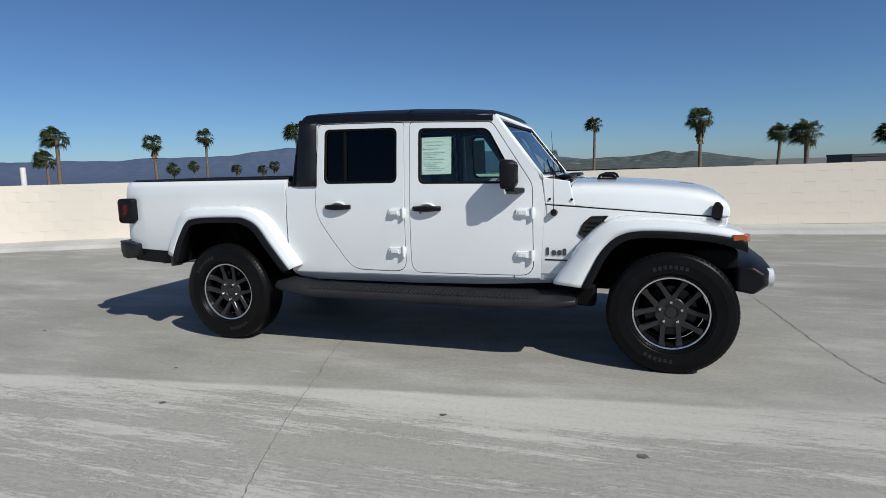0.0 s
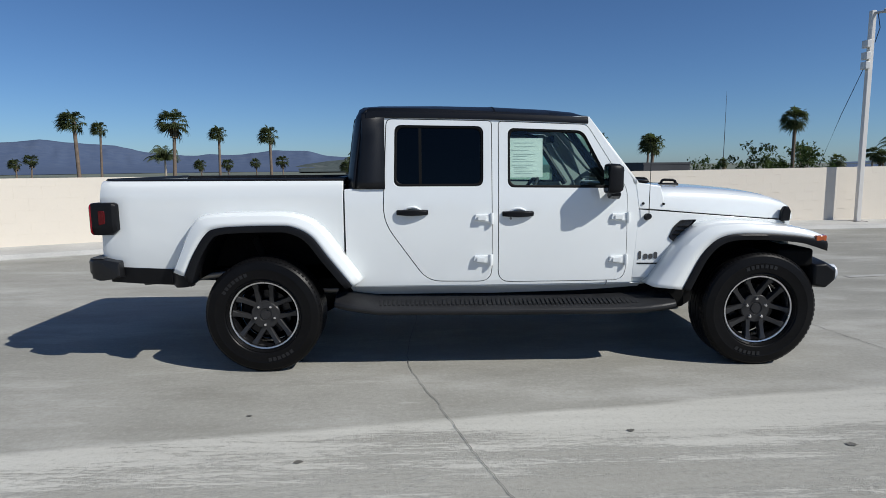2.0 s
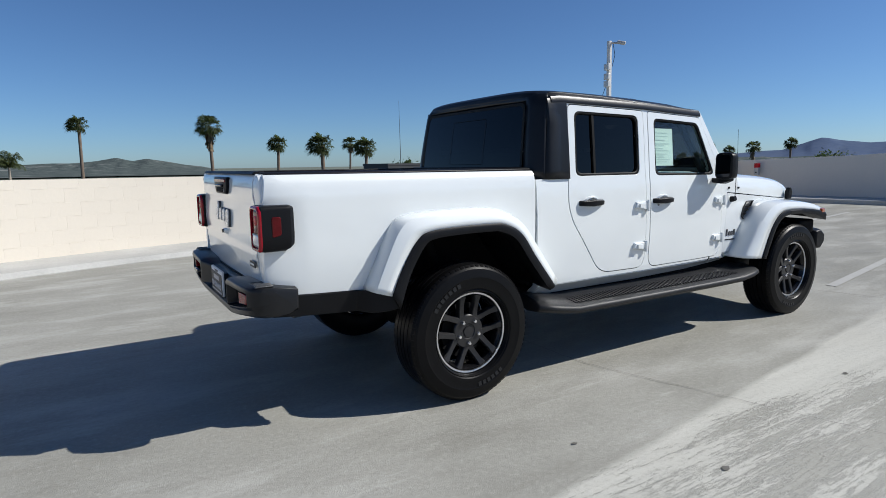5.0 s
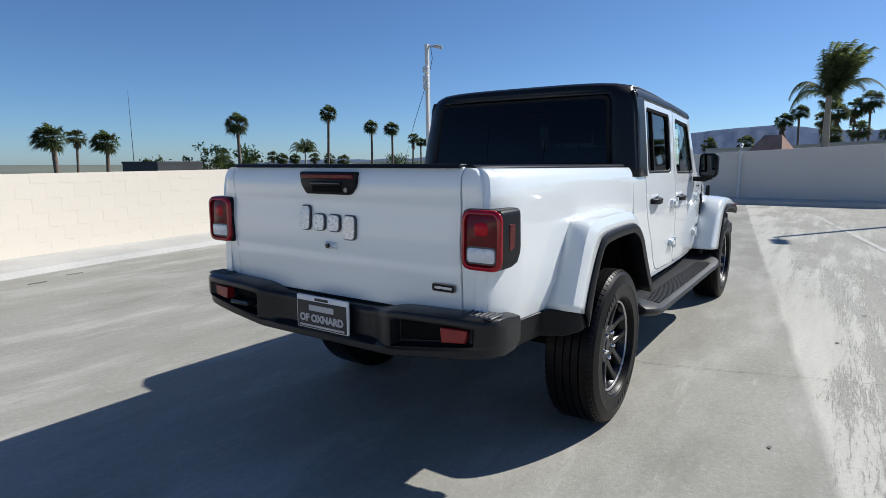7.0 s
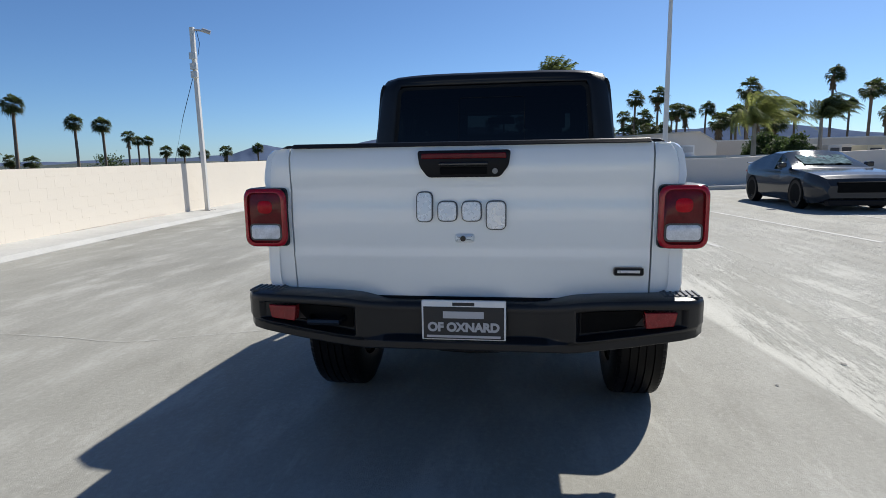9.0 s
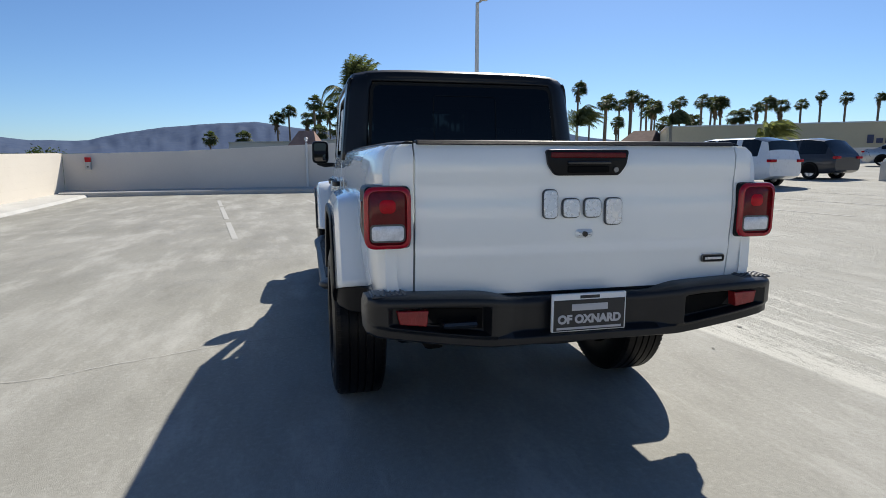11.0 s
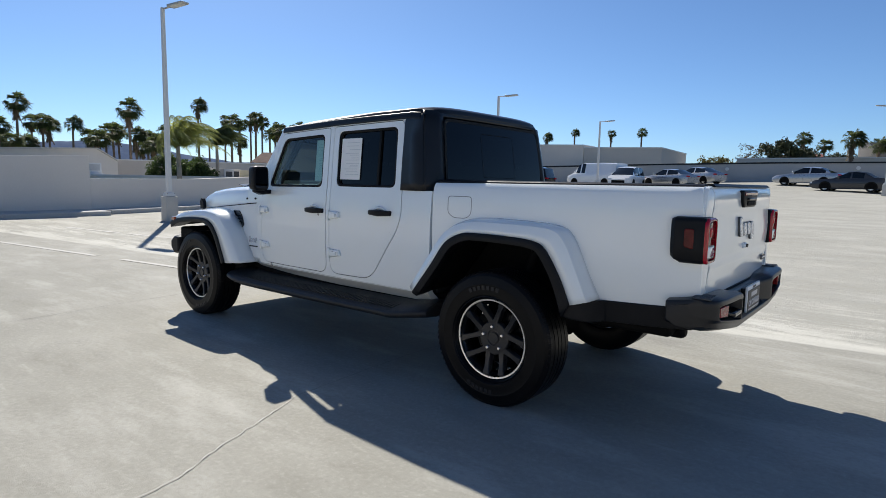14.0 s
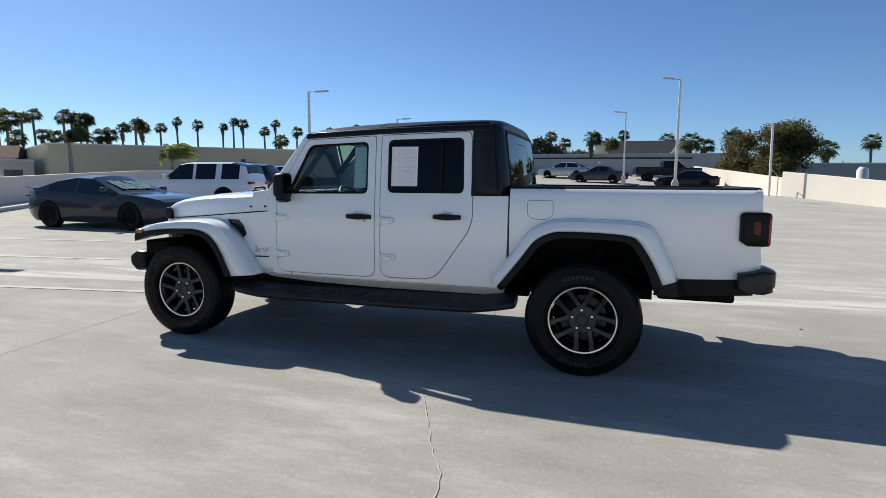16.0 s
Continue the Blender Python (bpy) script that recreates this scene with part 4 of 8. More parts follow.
def wall_pt(y, z):
    k = 1 - 0.082 * max(0, (z - 1.27) / 0.53)
    yy = y * k
    curve = max(0, abs(y) - 0.66) / 0.13
    z = min(z, 1.830 - 0.030 * abs(y / 0.79) ** 5)
    top = max(0, (z - 1.74) / 0.06) ** 2
    return (back_x(z) + 0.055 * curve ** 2 + 0.015 * (y / 0.79) ** 2 + 0.018 * top, yy * (1 - 0.022 * top), z)


for y in cols:
    for z in zs:
        W[y, z] = bm.verts.new(wall_pt(y, z))
for i in range(len(cols) - 1):
    for j in range(len(zs) - 1):
        if abs(cols[i] + cols[i + 1]) < 1.31 and 1.30 < (zs[j] + zs[j + 1]) / 2 < 1.77:
            continue
        bm.faces.new((W[cols[i], zs[j]], W[cols[i + 1], zs[j]], W[cols[i + 1], zs[j + 1]], W[cols[i], zs[j + 1]]))
rw = tpart("hardtop_back", bm, M_BLACKTOP, label="black hardtop rear wall", smooth=60)
md = rw.modifiers.new("thick", "SOLIDIFY")
md.thickness, md.offset = 0.03, 0
for side in (-1, 1):
    bm = bmesh.new()
    rr = []
    for z in [min(z, 1.786) for z in zs[:-1]]:
        p = wall_pt(0.79, z)
        rr.append([(p[0] - 0.004, side * (p[1] - 0.004), z), (0.70, side * (cab_skin(0.8, z) + 0.003 - 0.02 * max(0, (z - 1.74) / 0.06) ** 2), z), (0.848, side * (cab_skin(0.84, z) + 0.003 - 0.02 * max(0, (z - 1.74) / 0.06) ** 2), z)])
    loft(bm, rr, close=False)
    hq = tpart("hardtop_quarter", bm, M_BLACKTOP, rw, smooth=50)
    md = hq.modifiers.new("thick", "SOLIDIFY")
    md.thickness, md.offset = 0.02, 0
bm = bmesh.new()
out = round_poly([(-0.648, 1.300), (-0.612, 1.762), (0.612, 1.762), (0.648, 1.300)], 0.055, 5)
inn = round_poly([(-0.624, 1.318), (-0.592, 1.742), (0.592, 1.742), (0.624, 1.318)], 0.045, 5)


def win_pt(y, z, lift):
    return (back_x(z) + 0.015 * (y / 0.79) ** 2 - lift, y, z)


vo, vi = [bm.verts.new(win_pt(*p, 0.020)) for p in out], [bm.verts.new(win_pt(*p, 0.018)) for p in inn]
for i in range(len(vo)):
    bm.faces.new((vo[i], vo[(i + 1) % len(vo)], vi[(i + 1) % len(vo)], vi[i]))
tpart("rear_window_seal", bm, M_SEAL, rw)
bm = bmesh.new()
flat_fill(bm, inn)
for yc in (-0.3, 0, 0.3):
    bmesh.ops.bisect_plane(bm, geom=bm.verts[:] + bm.edges[:] + bm.faces[:], plane_co=(yc, 0, 0), plane_no=(1, 0, 0))
for zc in (1.45, 1.6):
    bmesh.ops.bisect_plane(bm, geom=bm.verts[:] + bm.edges[:] + bm.faces[:], plane_co=(0, 0, zc), plane_no=(0, 0, 1))
for v in bm.verts:
    v.co = win_pt(v.co.x, v.co.z, 0.016)
tpart("rear_window_glass", bm, M_GLASS_R, rw, "dark privacy glass", smooth=60)
bm = bmesh.new()
so = round_poly([(-0.212, 1.366), (-0.212, 1.684), (0.212, 1.684), (0.212, 1.366)], 0.026, 4)
si = round_poly([(-0.209, 1.369), (-0.209, 1.681), (0.209, 1.681), (0.209, 1.369)], 0.02, 4)
vo, vi = [bm.verts.new(win_pt(*p, 0.020)) for p in so], [bm.verts.new(win_pt(*p, 0.020)) for p in si]
for i in range(len(vo)):
    bm.faces.new((vo[i], vo[(i + 1) % len(vo)], vi[(i + 1) % len(vo)], vi[i]))
tpart("slider_frame", bm, M_SEAL, rw, smooth=0)

# windscreen frame, glass, cowl and bonnet
bm = bmesh.new()
fo = [(-0.700, 2.272, 1.752), (0.700, 2.272, 1.752), (0.752, 2.625, 1.292), (-0.752, 2.625, 1.292)]
fi = [(-0.668, 2.302, 1.714), (0.668, 2.302, 1.714), (0.716, 2.612, 1.312), (-0.716, 2.612, 1.312)]
a = [bm.verts.new((x, y, z)) for y, x, z in fo]
b = [bm.verts.new((x, y, z)) for y, x, z in fi]
for i in range(4):
    bm.faces.new((a[i], a[(i + 1) % 4], b[(i + 1) % 4], b[i]))
fr = tpart("windscreen_frame", bm, M_WHITE, label="white windscreen frame")
md = fr.modifiers.new("thick", "SOLIDIFY")
md.thickness, md.offset = 0.028, 0
bm = bmesh.new()
fs = [(-0.640, 2.320, 1.690), (0.640, 2.320, 1.690), (0.688, 2.598, 1.330), (-0.688, 2.598, 1.330)]
a, b = [bm.verts.new((x + 0.006, y, z + 0.004)) for y, x, z in fi], [bm.verts.new((x + 0.004, y, z + 0.003)) for y, x, z in fs]
for i in range(4):
    bm.faces.new((a[i], a[(i + 1) % 4], b[(i + 1) % 4], b[i]))
tpart("windscreen_seal", bm, M_SEAL, fr, smooth=0)
bm = bmesh.new()
bm.faces.new([bm.verts.new((x - 0.004, y, z)) for y, x, z in fi])
ws = tpart("windscreen", bm, M_GLASS_W, fr, smooth=0)
ws.visible_shadow = False
bm = bmesh.new()
box(bm, 2.600, 2.800, -0.70, 0.70, 1.215, 1.268)
tpart("cowl_grille", bm, M_BLACKTEX, bevel=0.01)
for y0 in (-0.52, 0.10):
    box_part("washer_cover", 2.70, 2.80, y0, y0 + 0.40, 1.283, 1.312, M_BLACKTEX, None, 0.012)
for y0, s in ((-0.42, 1), (0.18, 1)):
    bm = bmesh.new()
    tube(bm, [(2.74, y0, 1.275), (2.66, y0 + 0.10, 1.300), (2.585, y0 + 0.38, 1.365)], 0.008, 6)
    tube(bm, [(2.64, y0 + 0.02, 1.318), (2.545, y0 + 0.44, 1.425)], 0.007, 6)
    tpart("wiper", bm, M_BLACKTEX)


def bonnet_ring(x, w, ze, zs_, zc):
    pts = [(x, -w, ze), (x, -w * 0.995, lerp(ze, zs_, 0.55)), (x, -w * 0.965, lerp(ze, zs_, 0.86))]
    for i in range(11):
        t = -1 + 0.2 * i
        pts.append((x, 0.90 * w * t, zs_ + (zc - zs_) * (1 - abs(t) ** 2.4)))
    pts += [(x, w * 0.965, lerp(ze, zs_, 0.86)), (x, w * 0.995, lerp(ze, zs_, 0.55)), (x, w, ze)]
    return pts


bm = bmesh.new()
loft(bm, [bonnet_ring(*r) for r in ((2.815, 0.742, 1.104, 1.247, 1.274), (2.90, 0.735, 1.094, 1.247, 1.276), (3.1, 0.715, 1.076, 1.240, 1.271), (3.32, 0.695, 1.056, 1.226, 1.257), (3.54, 0.670, 1.037, 1.203, 1.237), (3.66, 0.655, 1.027, 1.184, 1.219), (3.765, 0.640, 1.019, 1.152, 1.190), (3.815, 0.632, 1.016, 1.122, 1.160), (3.838, 0.626, 1.016, 1.085, 1.118))])
bonnet = tpart("bonnet", bm, M_WHITE, label="white bonnet", smooth=45, bevel=0.006)
bm = bmesh.new()
loft(bm, [bonnet_ring(x, w, ze - 0.004, zs_, zc) for x, w, ze, zs_, zc in ((2.655, 0.752, 1.118, 1.252, 1.274), (2.81, 0.741, 1.112, 1.247, 1.272))])
tpart("cowl_panel", bm, M_WHITE, smooth=45, bevel=0.005)
for y0 in (-0.30, 0.30):  # windscreen rest loops
    bm = bmesh.new()
    box(bm, 2.965, 3.105, y0 - 0.030, y0 + 0.030, 1.252, 1.279)
    tube(bm, [(2.975, y0, 1.275), (2.985, y0, 1.297), (3.000, y0, 1.303), (3.070, y0, 1.301), (3.086, y0, 1.293), (3.096, y0, 1.273)], 0.011, 8)
    tpart("windscreen_rest", bm, M_BLACKTEX, bonnet, "black rubber windscreen rest", bevel=0.004)
for side in (-1, 1):
    bm = bmesh.new()
    lx = 3.752
    ly = 0.668
    loft(bm, [[(lx + a_, side * (ly + y), 1.060 + b_) for a_, b_ in ((-0.032, -0.05), (0.030, -0.05), (0.036, 0.02), (0.016, 0.055), (-0.010, 0.055), (-0.030, 0.02))] for y in (-0.012, 0.016, 0.024)])
    tpart("bonnet_latch", bm, M_BLACKTEX, bonnet, "black rubber bonnet latch", bevel=0.006)
# radio mast on the right cowl
bm = bmesh.new()
tube(bm, [(2.702, -0.762, 1.055), (2.702, -0.800, 1.062)], 0.024, 14, radii=[0.026, 0.020])
tube(bm, [(2.702, -0.795, 1.065), (2.700, -0.797, 1.45), (2.688, -0.799, 1.62)], 0.002, 6, radii=[0.003, 0.0018, 0.0013])
tpart("radio_mast", bm, M_BLACKTEX)

# grille, headlamps and front bumper
bm = bmesh.new()
loft(bm, [[(3.775, s * 0.63, 0.74), (3.830, s * 0.63, 0.74), (3.830, s * 0.62, 1.07), (3.785, s * 0.62, 1.09)] for s in (-1, 1)])
grille = tpart("grille", bm, M_WHITE, bevel=0.012)
for k in range(7):
    y0 = -0.27 + 0.09 * k
    bm = bmesh.new()
    box(bm, 3.820, 3.834, y0 - 0.028, y0 + 0.028, 0.80, 1.03)
    tpart("grille_slot", bm, M_BLACKGLOSS, grille, bevel=0.008)
for side in (-1, 1):
    bm = bmesh.new()
    tube(bm, [(3.80, side * 0.47, 0.93), (3.83, side * 0.47, 0.93), (3.842, side * 0.47, 0.93)], 0.09, 24, radii=[0.098, 0.092, 0.06])
    tpart("headlamp", bm, M_CLEARLENS, grille)
bm = bmesh.new()
st = []
for y, x0, x1, z0, z1 in ((-0.90, 3.86, 4.005, 0.555, 0.725), (-0.86, 3.84, 4.035, 0.545, 0.735), (-0.70, 3.82, 4.075, 0.520, 0.750), (-0.35, 3.82, 4.095, 0.515, 0.755), (0.35, 3.82, 4.095, 0.515, 0.755), (0.70, 3.82, 4.075, 0.520, 0.750), (0.86, 3.84, 4.035, 0.545, 0.735), (0.90, 3.86, 4.005, 0.555, 0.725)):
    st.append([(x0, y, z0 + 0.02), (x0, y, z1 - 0.01), (lerp(x0, x1, 0.55), y, z1), (x1, y, z1 - 0.05), (x1, y, z0 + 0.06), (lerp(x0, x1, 0.6), y, z0)])
loft(bm, st)
fb = tpart("front_bumper", bm, M_BLACKTEX, label="black plastic front bumper", bevel=0.012)
for side in (-1, 1):
    bm = bmesh.new()
    tube(bm, [(4.02, side * 0.77, 0.640), (4.072, side * 0.77, 0.640), (4.080, side * 0.77, 0.640)], 0.055, 20, radii=[0.062, 0.062, 0.045])
    tpart("fog_lamp", bm, M_CLEARLENS, fb, "clear fog lamp in a silver ring")
    bm = bmesh.new()
    tube(bm, [(3.70, side * 0.52, 0.72), (3.84, side * 0.62, 0.72)], 0.045, 10)
    tpart("bumper_bracket", bm, M_STEEL, fb)

# tailgate
TG = lambda z: -1.140 - 0.012 * math.exp(-((z - 1.06) / 0.10) ** 2) + interp(z, [(0.78, 0.012), (0.90, 0.003), (0.935, -0.002), (0.955, 0.005), (1.195, 0.004), (1.218, -0.005), (1.30, -0.004), (1.338, 0.016)])
bm = bmesh.new()
zt = [0.775, 0.80, 0.88, 0.915, 0.935, 0.955, 0.98, 1.05, 1.12, 1.18, 1.205, 1.225, 1.26, 1.30, 1.325, 1.338]
yt = [-0.656, -0.60, -0.3, 0, 0.3, 0.60, 0.656]
rr = [[(TG(z) + 0.006 * (y / 0.65) ** 2, y, z) for y in yt] + [(-1.085, y, z) for y in reversed(yt)] for z in zt]
loft(bm, rr)
gate = tpart("tailgate", bm, M_WHITE, label="white tailgate with silver emblem shapes", smooth=30, bevel=0.0025)
bm = bmesh.new()
loft(bm, [[(-1.138, y, 1.334), (-1.120, y, 1.350), (-1.075, y, 1.350), (-1.065, y, 1.330)] for y in (-0.648, 0.648)])
tpart("tailgate_cap", bm, M_BLACKTEX, gate, bevel=0.004)
bm = bmesh.new()
hp = round_poly([(-0.168, 1.318), (0.168, 1.318), (0.160, 1.262), (0.130, 1.222), (-0.130, 1.222), (-0.160, 1.262)], 0.014, 4)
loft(bm, [[(-1.138 - l, a_, b_) for a_, b_ in shrink(hp, s)] for l, s in ((0, 0), (0.020, 0.0), (0.024, 0.006))])
tpart("tailgate_handle", bm, M_BLACKTEX, gate, "black tailgate handle with a high brake lamp", bevel=0.002)
box_part("handle_recess", -1.168, -1.150, -0.085, 0.085, 1.232, 1.258, M_UNDER, gate, 0.004)
box_part("handle_grip", -1.176, -1.150, -0.088, 0.088, 1.262, 1.276, M_BLACKGLOSS, gate, 0.005)
box_part("high_brake_lamp", -1.1665, -1.150, -0.152, 0.152, 1.288, 1.308, M_REDLENS, gate, 0.004)
bm = bmesh.new()
tube(bm, [(-1.150, -0.112, 1.243), (-1.168, -0.112, 1.243)], 0.010, 14)
tpart("gate_lock", bm, M_STEEL, gate)
# plain emblem shapes
def emblem(outer):
    for nm, mt, l0, l1, sh in (("emblem_edge", M_PAD, 0.0, 0.010, 0.0), ("emblem_shape", M_SILVER, 0.008, 0.015, 0.004)):
        bm = bmesh.new()
        loft(bm, [[(TG(b_) - l, a_, b_) for a_, b_ in shrink(outer, sh)] for l in (l0, l1)])
        tpart(nm, bm, mt, gate, bevel=0.0015)


for y0, w, z0, h in ((0.176, 0.062, 1.060, 0.112), (0.098, 0.074, 1.062, 0.076), (0.010, 0.074, 1.062, 0.076), (-0.078, 0.074, 1.032, 0.106)):
    emblem(round_poly([(y0, z0), (y0 - w, z0), (y0 - w, z0 + h), (y0, z0 + h)], 0.024, 5))
bm = bmesh.new()
cp = round_poly([(-0.036, 0.985), (-0.036, 1.018), (0.036, 1.018), (0.036, 0.985)], 0.012, 4)
loft(bm, [[(TG(1.0) - l, a_, b_) for a_, b_ in shrink(cp, s)] for l, s in ((0.0, 0), (0.010, 0.004), (0.016, 0.012))])
tpart("camera_housing", bm, M_WHITE, gate, smooth=50)
bm = bmesh.new()
tube(bm, [(-1.150, 0.004, 1.002), (-1.1672, 0.004, 1.001)], 0.010, 14)
tpart("camera_lens", bm, M_BLACKGLOSS, gate)
bp = round_poly([(-0.530, 0.866), (-0.530, 0.898), (-0.636, 0.898), (-0.636, 0.866)], 0.012, 4)
for nm, mt, l0, l1, sh in (("badge_rim", M_STEEL, 0.0, 0.007, 0.0), ("badge_face", M_BLACKTEX, 0.005, 0.008, 0.003)):
    bm = bmesh.new()
    loft(bm, [[(TG(0.88) - l, a_, b_) for a_, b_ in shrink(bp, sh)] for l in (l0, l1)])
    tpart(nm, bm, mt, gate)
box_part("badge_bar", TG(0.88) - 0.0095, TG(0.88) - 0.006, -0.622, -0.544, 0.877, 0.887, M_SILVER, gate, 0.001)
box_part("gate_seal", -1.132, -1.10, -0.66, 0.66, 0.760, 0.778, M_SEAL, gate, 0.004)
for side in (-1, 1):  # bed corner posts beside the gate
    bm = bmesh.new()
    rr = []
    for z in (0.74, 0.80, 0.95, 1.1, 1.2, 1.26, 1.30, 1.325, 1.335):
        yo = bed_skin(-1.15, z)
        rr.append([(-1.10, side * 0.660, z), (TG(z) + 0.008, side * 0.662, z), (TG(z) + 0.012, side * (yo - 0.035), z), (-1.125, side * (yo - 0.008), z), (-1.10, side * (yo + 0.004), z), (-1.07, side * (yo - 0.01), z)])
    loft(bm, rr)
    tpart("bed_corner", bm, M_WHITE, smooth=50, bevel=0.0025)

# bed floor, front wall and wheel housings
box_part("bed_floor", -1.09, 0.53, -0.44, 0.44, 0.82, 0.86, M_WHITE, None, 0.004)
box_part("bed_front_wall", 0.50, 0.545, -0.70, 0.70, 0.82, 1.335, M_WHITE, None, 0.006)
box_part("bed_front_cap", 0.490, 0.560, -0.66, 0.66, 1.334, 1.350, M_BLACKTEX, None, 0.004)
for side in (-1, 1):
    box_part("wheel_housing", -1.09, 0.53, side * 0.43, side * 0.69, 1.034, 1.056, M_WHITE, None, 0.01)
for side in (-1, 1):
    box_part("housing_wall", -1.09, 0.53, side * 0.425, side * 0.450, 0.84, 1.03, M_WHITE, None, 0.004)
for k in range(6):
    box_part("floor_rib", -1.06, 0.49, -0.35 + 0.14 * k - 0.03, -0.35 + 0.14 * k + 0.03, 0.86, 0.874, M_WHITE, None, 0.005)

box_part("gap_seal", 0.548, 0.60, -0.70, 0.70, 0.66, 1.26, M_UNDER, None, 0.004)
# rear bumper: body with raised ends, sunk end pockets, plate recess over a lower lip
BUMPER_HALF = ((0.0, -1.200, 0.768, 0.590, -1.06, 0.0), (0.25, -1.200, 0.768, 0.590, -1.06, 0.0), (0.30, -1.214, 0.771, 0.590, -1.06, 0.0), (0.37, -1.258, 0.788, 0.590, -1.06, 0.0), (0.395, -1.262, 0.793, 0.592, -1.06, 0.0), (0.412, -1.262, 0.795, 0.594, -1.06, 0.052), (0.47, -1.262, 0.799, 0.602, -1.05, 0.056), (0.60, -1.262, 0.804, 0.622, -1.03, 0.052), (0.70, -1.258, 0.806, 0.638, -1.02, 0.040), (0.752, -1.250, 0.806, 0.645, -1.02, 0.024), (0.770, -1.246, 0.805, 0.648, -1.01, 0.0), (0.805, -1.230, 0.803, 0.652, -1.01, 0.0), (0.834, -1.19, 0.798, 0.658, -1.01, 0.0), (0.842, -1.12, 0.775, 0.668, -1.02, 0.0))
bm = bmesh.new()
st = []
for y, xr, zt_, zb, xf, sunk in [(-r[0],) + r[1:] for r in reversed(BUMPER_HALF[1:])] + list(BUMPER_HALF):
    xl = lerp(-1.246, xr + 0.012, min(1.0, max(0.0, (abs(y) - 0.38) / 0.2)))
    st.append([(xf, y, zb + 0.02), (xf, y, zt_ - 0.02), (-1.12, y, zt_ - 0.002), (lerp(-1.12, xr, 0.80), y, zt_), (xr + 0.004, y, zt_ - 0.008), (xr - 0.002, y, zt_ - 0.022), (xr, y, zt_ - 0.036), (xr + sunk, y, zt_ - 0.042), (xr + sunk, y, zb + 0.062), (xr, y, zb + 0.054), (xl, y, zb + 0.040), (xl, y, zb + 0.012), (xl + 0.05, y, zb - 0.006)])
loft(bm, st)
bumper = tpart("rear_bumper", bm, M_BUMPER, label="black plastic step bumper with sunk end pockets", smooth=35, bevel=0.004)
for side in (-1, 1):
    # added black panel stands for the shade deep in the pocket
    bm = bmesh.new()
    loft(bm, [[(x + 0.010 * (a_ > 0.65), side * a_, b_) for a_, b_ in ((0.418, 0.742), (0.60, 0.754), (0.735, 0.756), (0.735, 0.718), (0.60, 0.692), (0.418, 0.668))] for x in (-1.206, -1.216)])
    tpart("pocket_shade", bm, M_UNDER, bumper, "black panel painting the shade in a bumper pocket", smooth=0)
    bm = bmesh.new()
    loft(bm, [[(x + 0.012 * (a_ > 0.68), side * a_, b_) for a_, b_ in ((0.632, 0.698), (0.626, 0.756), (0.738, 0.756), (0.728, 0.706))] for x in (-1.205, -1.252)])
    tpart("bumper_reflector", bm, M_REFLECTOR, bumper, bevel=0.004)
for side in (-1, 1):
    pad = box_part("step_pad", -1.215, -1.125, side * 0.695, side * 0.822, 0.800, 0.8085, M_PAD, bumper, 0.004, "worn grey step pad")
    for k in range(6):
        box_part("pad_rib", -1.210, -1.130, side * (0.706 + 0.020 * k), side * (0.714 + 0.020 * k), 0.806, 0.8125, M_PAD, pad, 0.0015)
tow = bmesh.new()
tube(tow, [(-1.205, 0.45, 0.705), (-1.262, 0.46, 0.700), (-1.262, 0.57, 0.700), (-1.205, 0.58, 0.705)], 0.014, 8)
tpart("tow_hook", tow, M_BLACKGLOSS, bumper)
box_part("plate_recess", -1.222, -1.195, -0.145, 0.145, 0.640, 0.770, M_BLACKTEX, bumper, 0.006)
# dealer plate
box_part("dealer_plate", -1.236, -1.222, -0.153, 0.153, 0.636, 0.783, M_PAPER, bumper, 0.004, "dealer plate in a bright frame")
box_part("plate_face", -1.2385, -1.234, -0.146, 0.146, 0.641, 0.760, M_PLATE_DARK, bumper, 0.001)
box_part("plate_bar", -1.2395, -1.236, -0.074, 0.074, 0.718, 0.744, M_PLATE_GREY, bumper, 0.001)
box_part("plate_bar", -1.2375, -1.234, -0.040, 0.040, 0.764, 0.776, M_PLATE_DARK, bumper, 0.001)
box_part("plate_bar", -1.2395, -1.236, -0.134, 0.134, 0.646, 0.655, M_PLATE_GREY, bumper, 0.001)
tc = bpy.data.curves.new("plate_text", "FONT")
tc.body, tc.size, tc.align_x, tc.extrude, tc.offset = "OF OXNARD", 0.044, "CENTER", 0.001, 0.0022
to = bpy.data.objects.new("plate_text", tc)
scene.collection.objects.link(to)
bpy.context.view_layer.update()
tm = bpy.data.meshes.new_from_object(to.evaluated_get(bpy.context.evaluated_depsgraph_get()))
bpy.data.objects.remove(to)
tm.materials.clear()
tm.materials.append(M_PLATE_GREY)
tob = new("plate_text", tm)
tob.parent = bumper
tob.matrix_basis = Matrix(((0, 0, -1, -1.2395), (-1, 0, 0, 0.0), (0, 1, 0, 0.671), (0, 0, 0, 1)))

bumper.location.x += 0.02
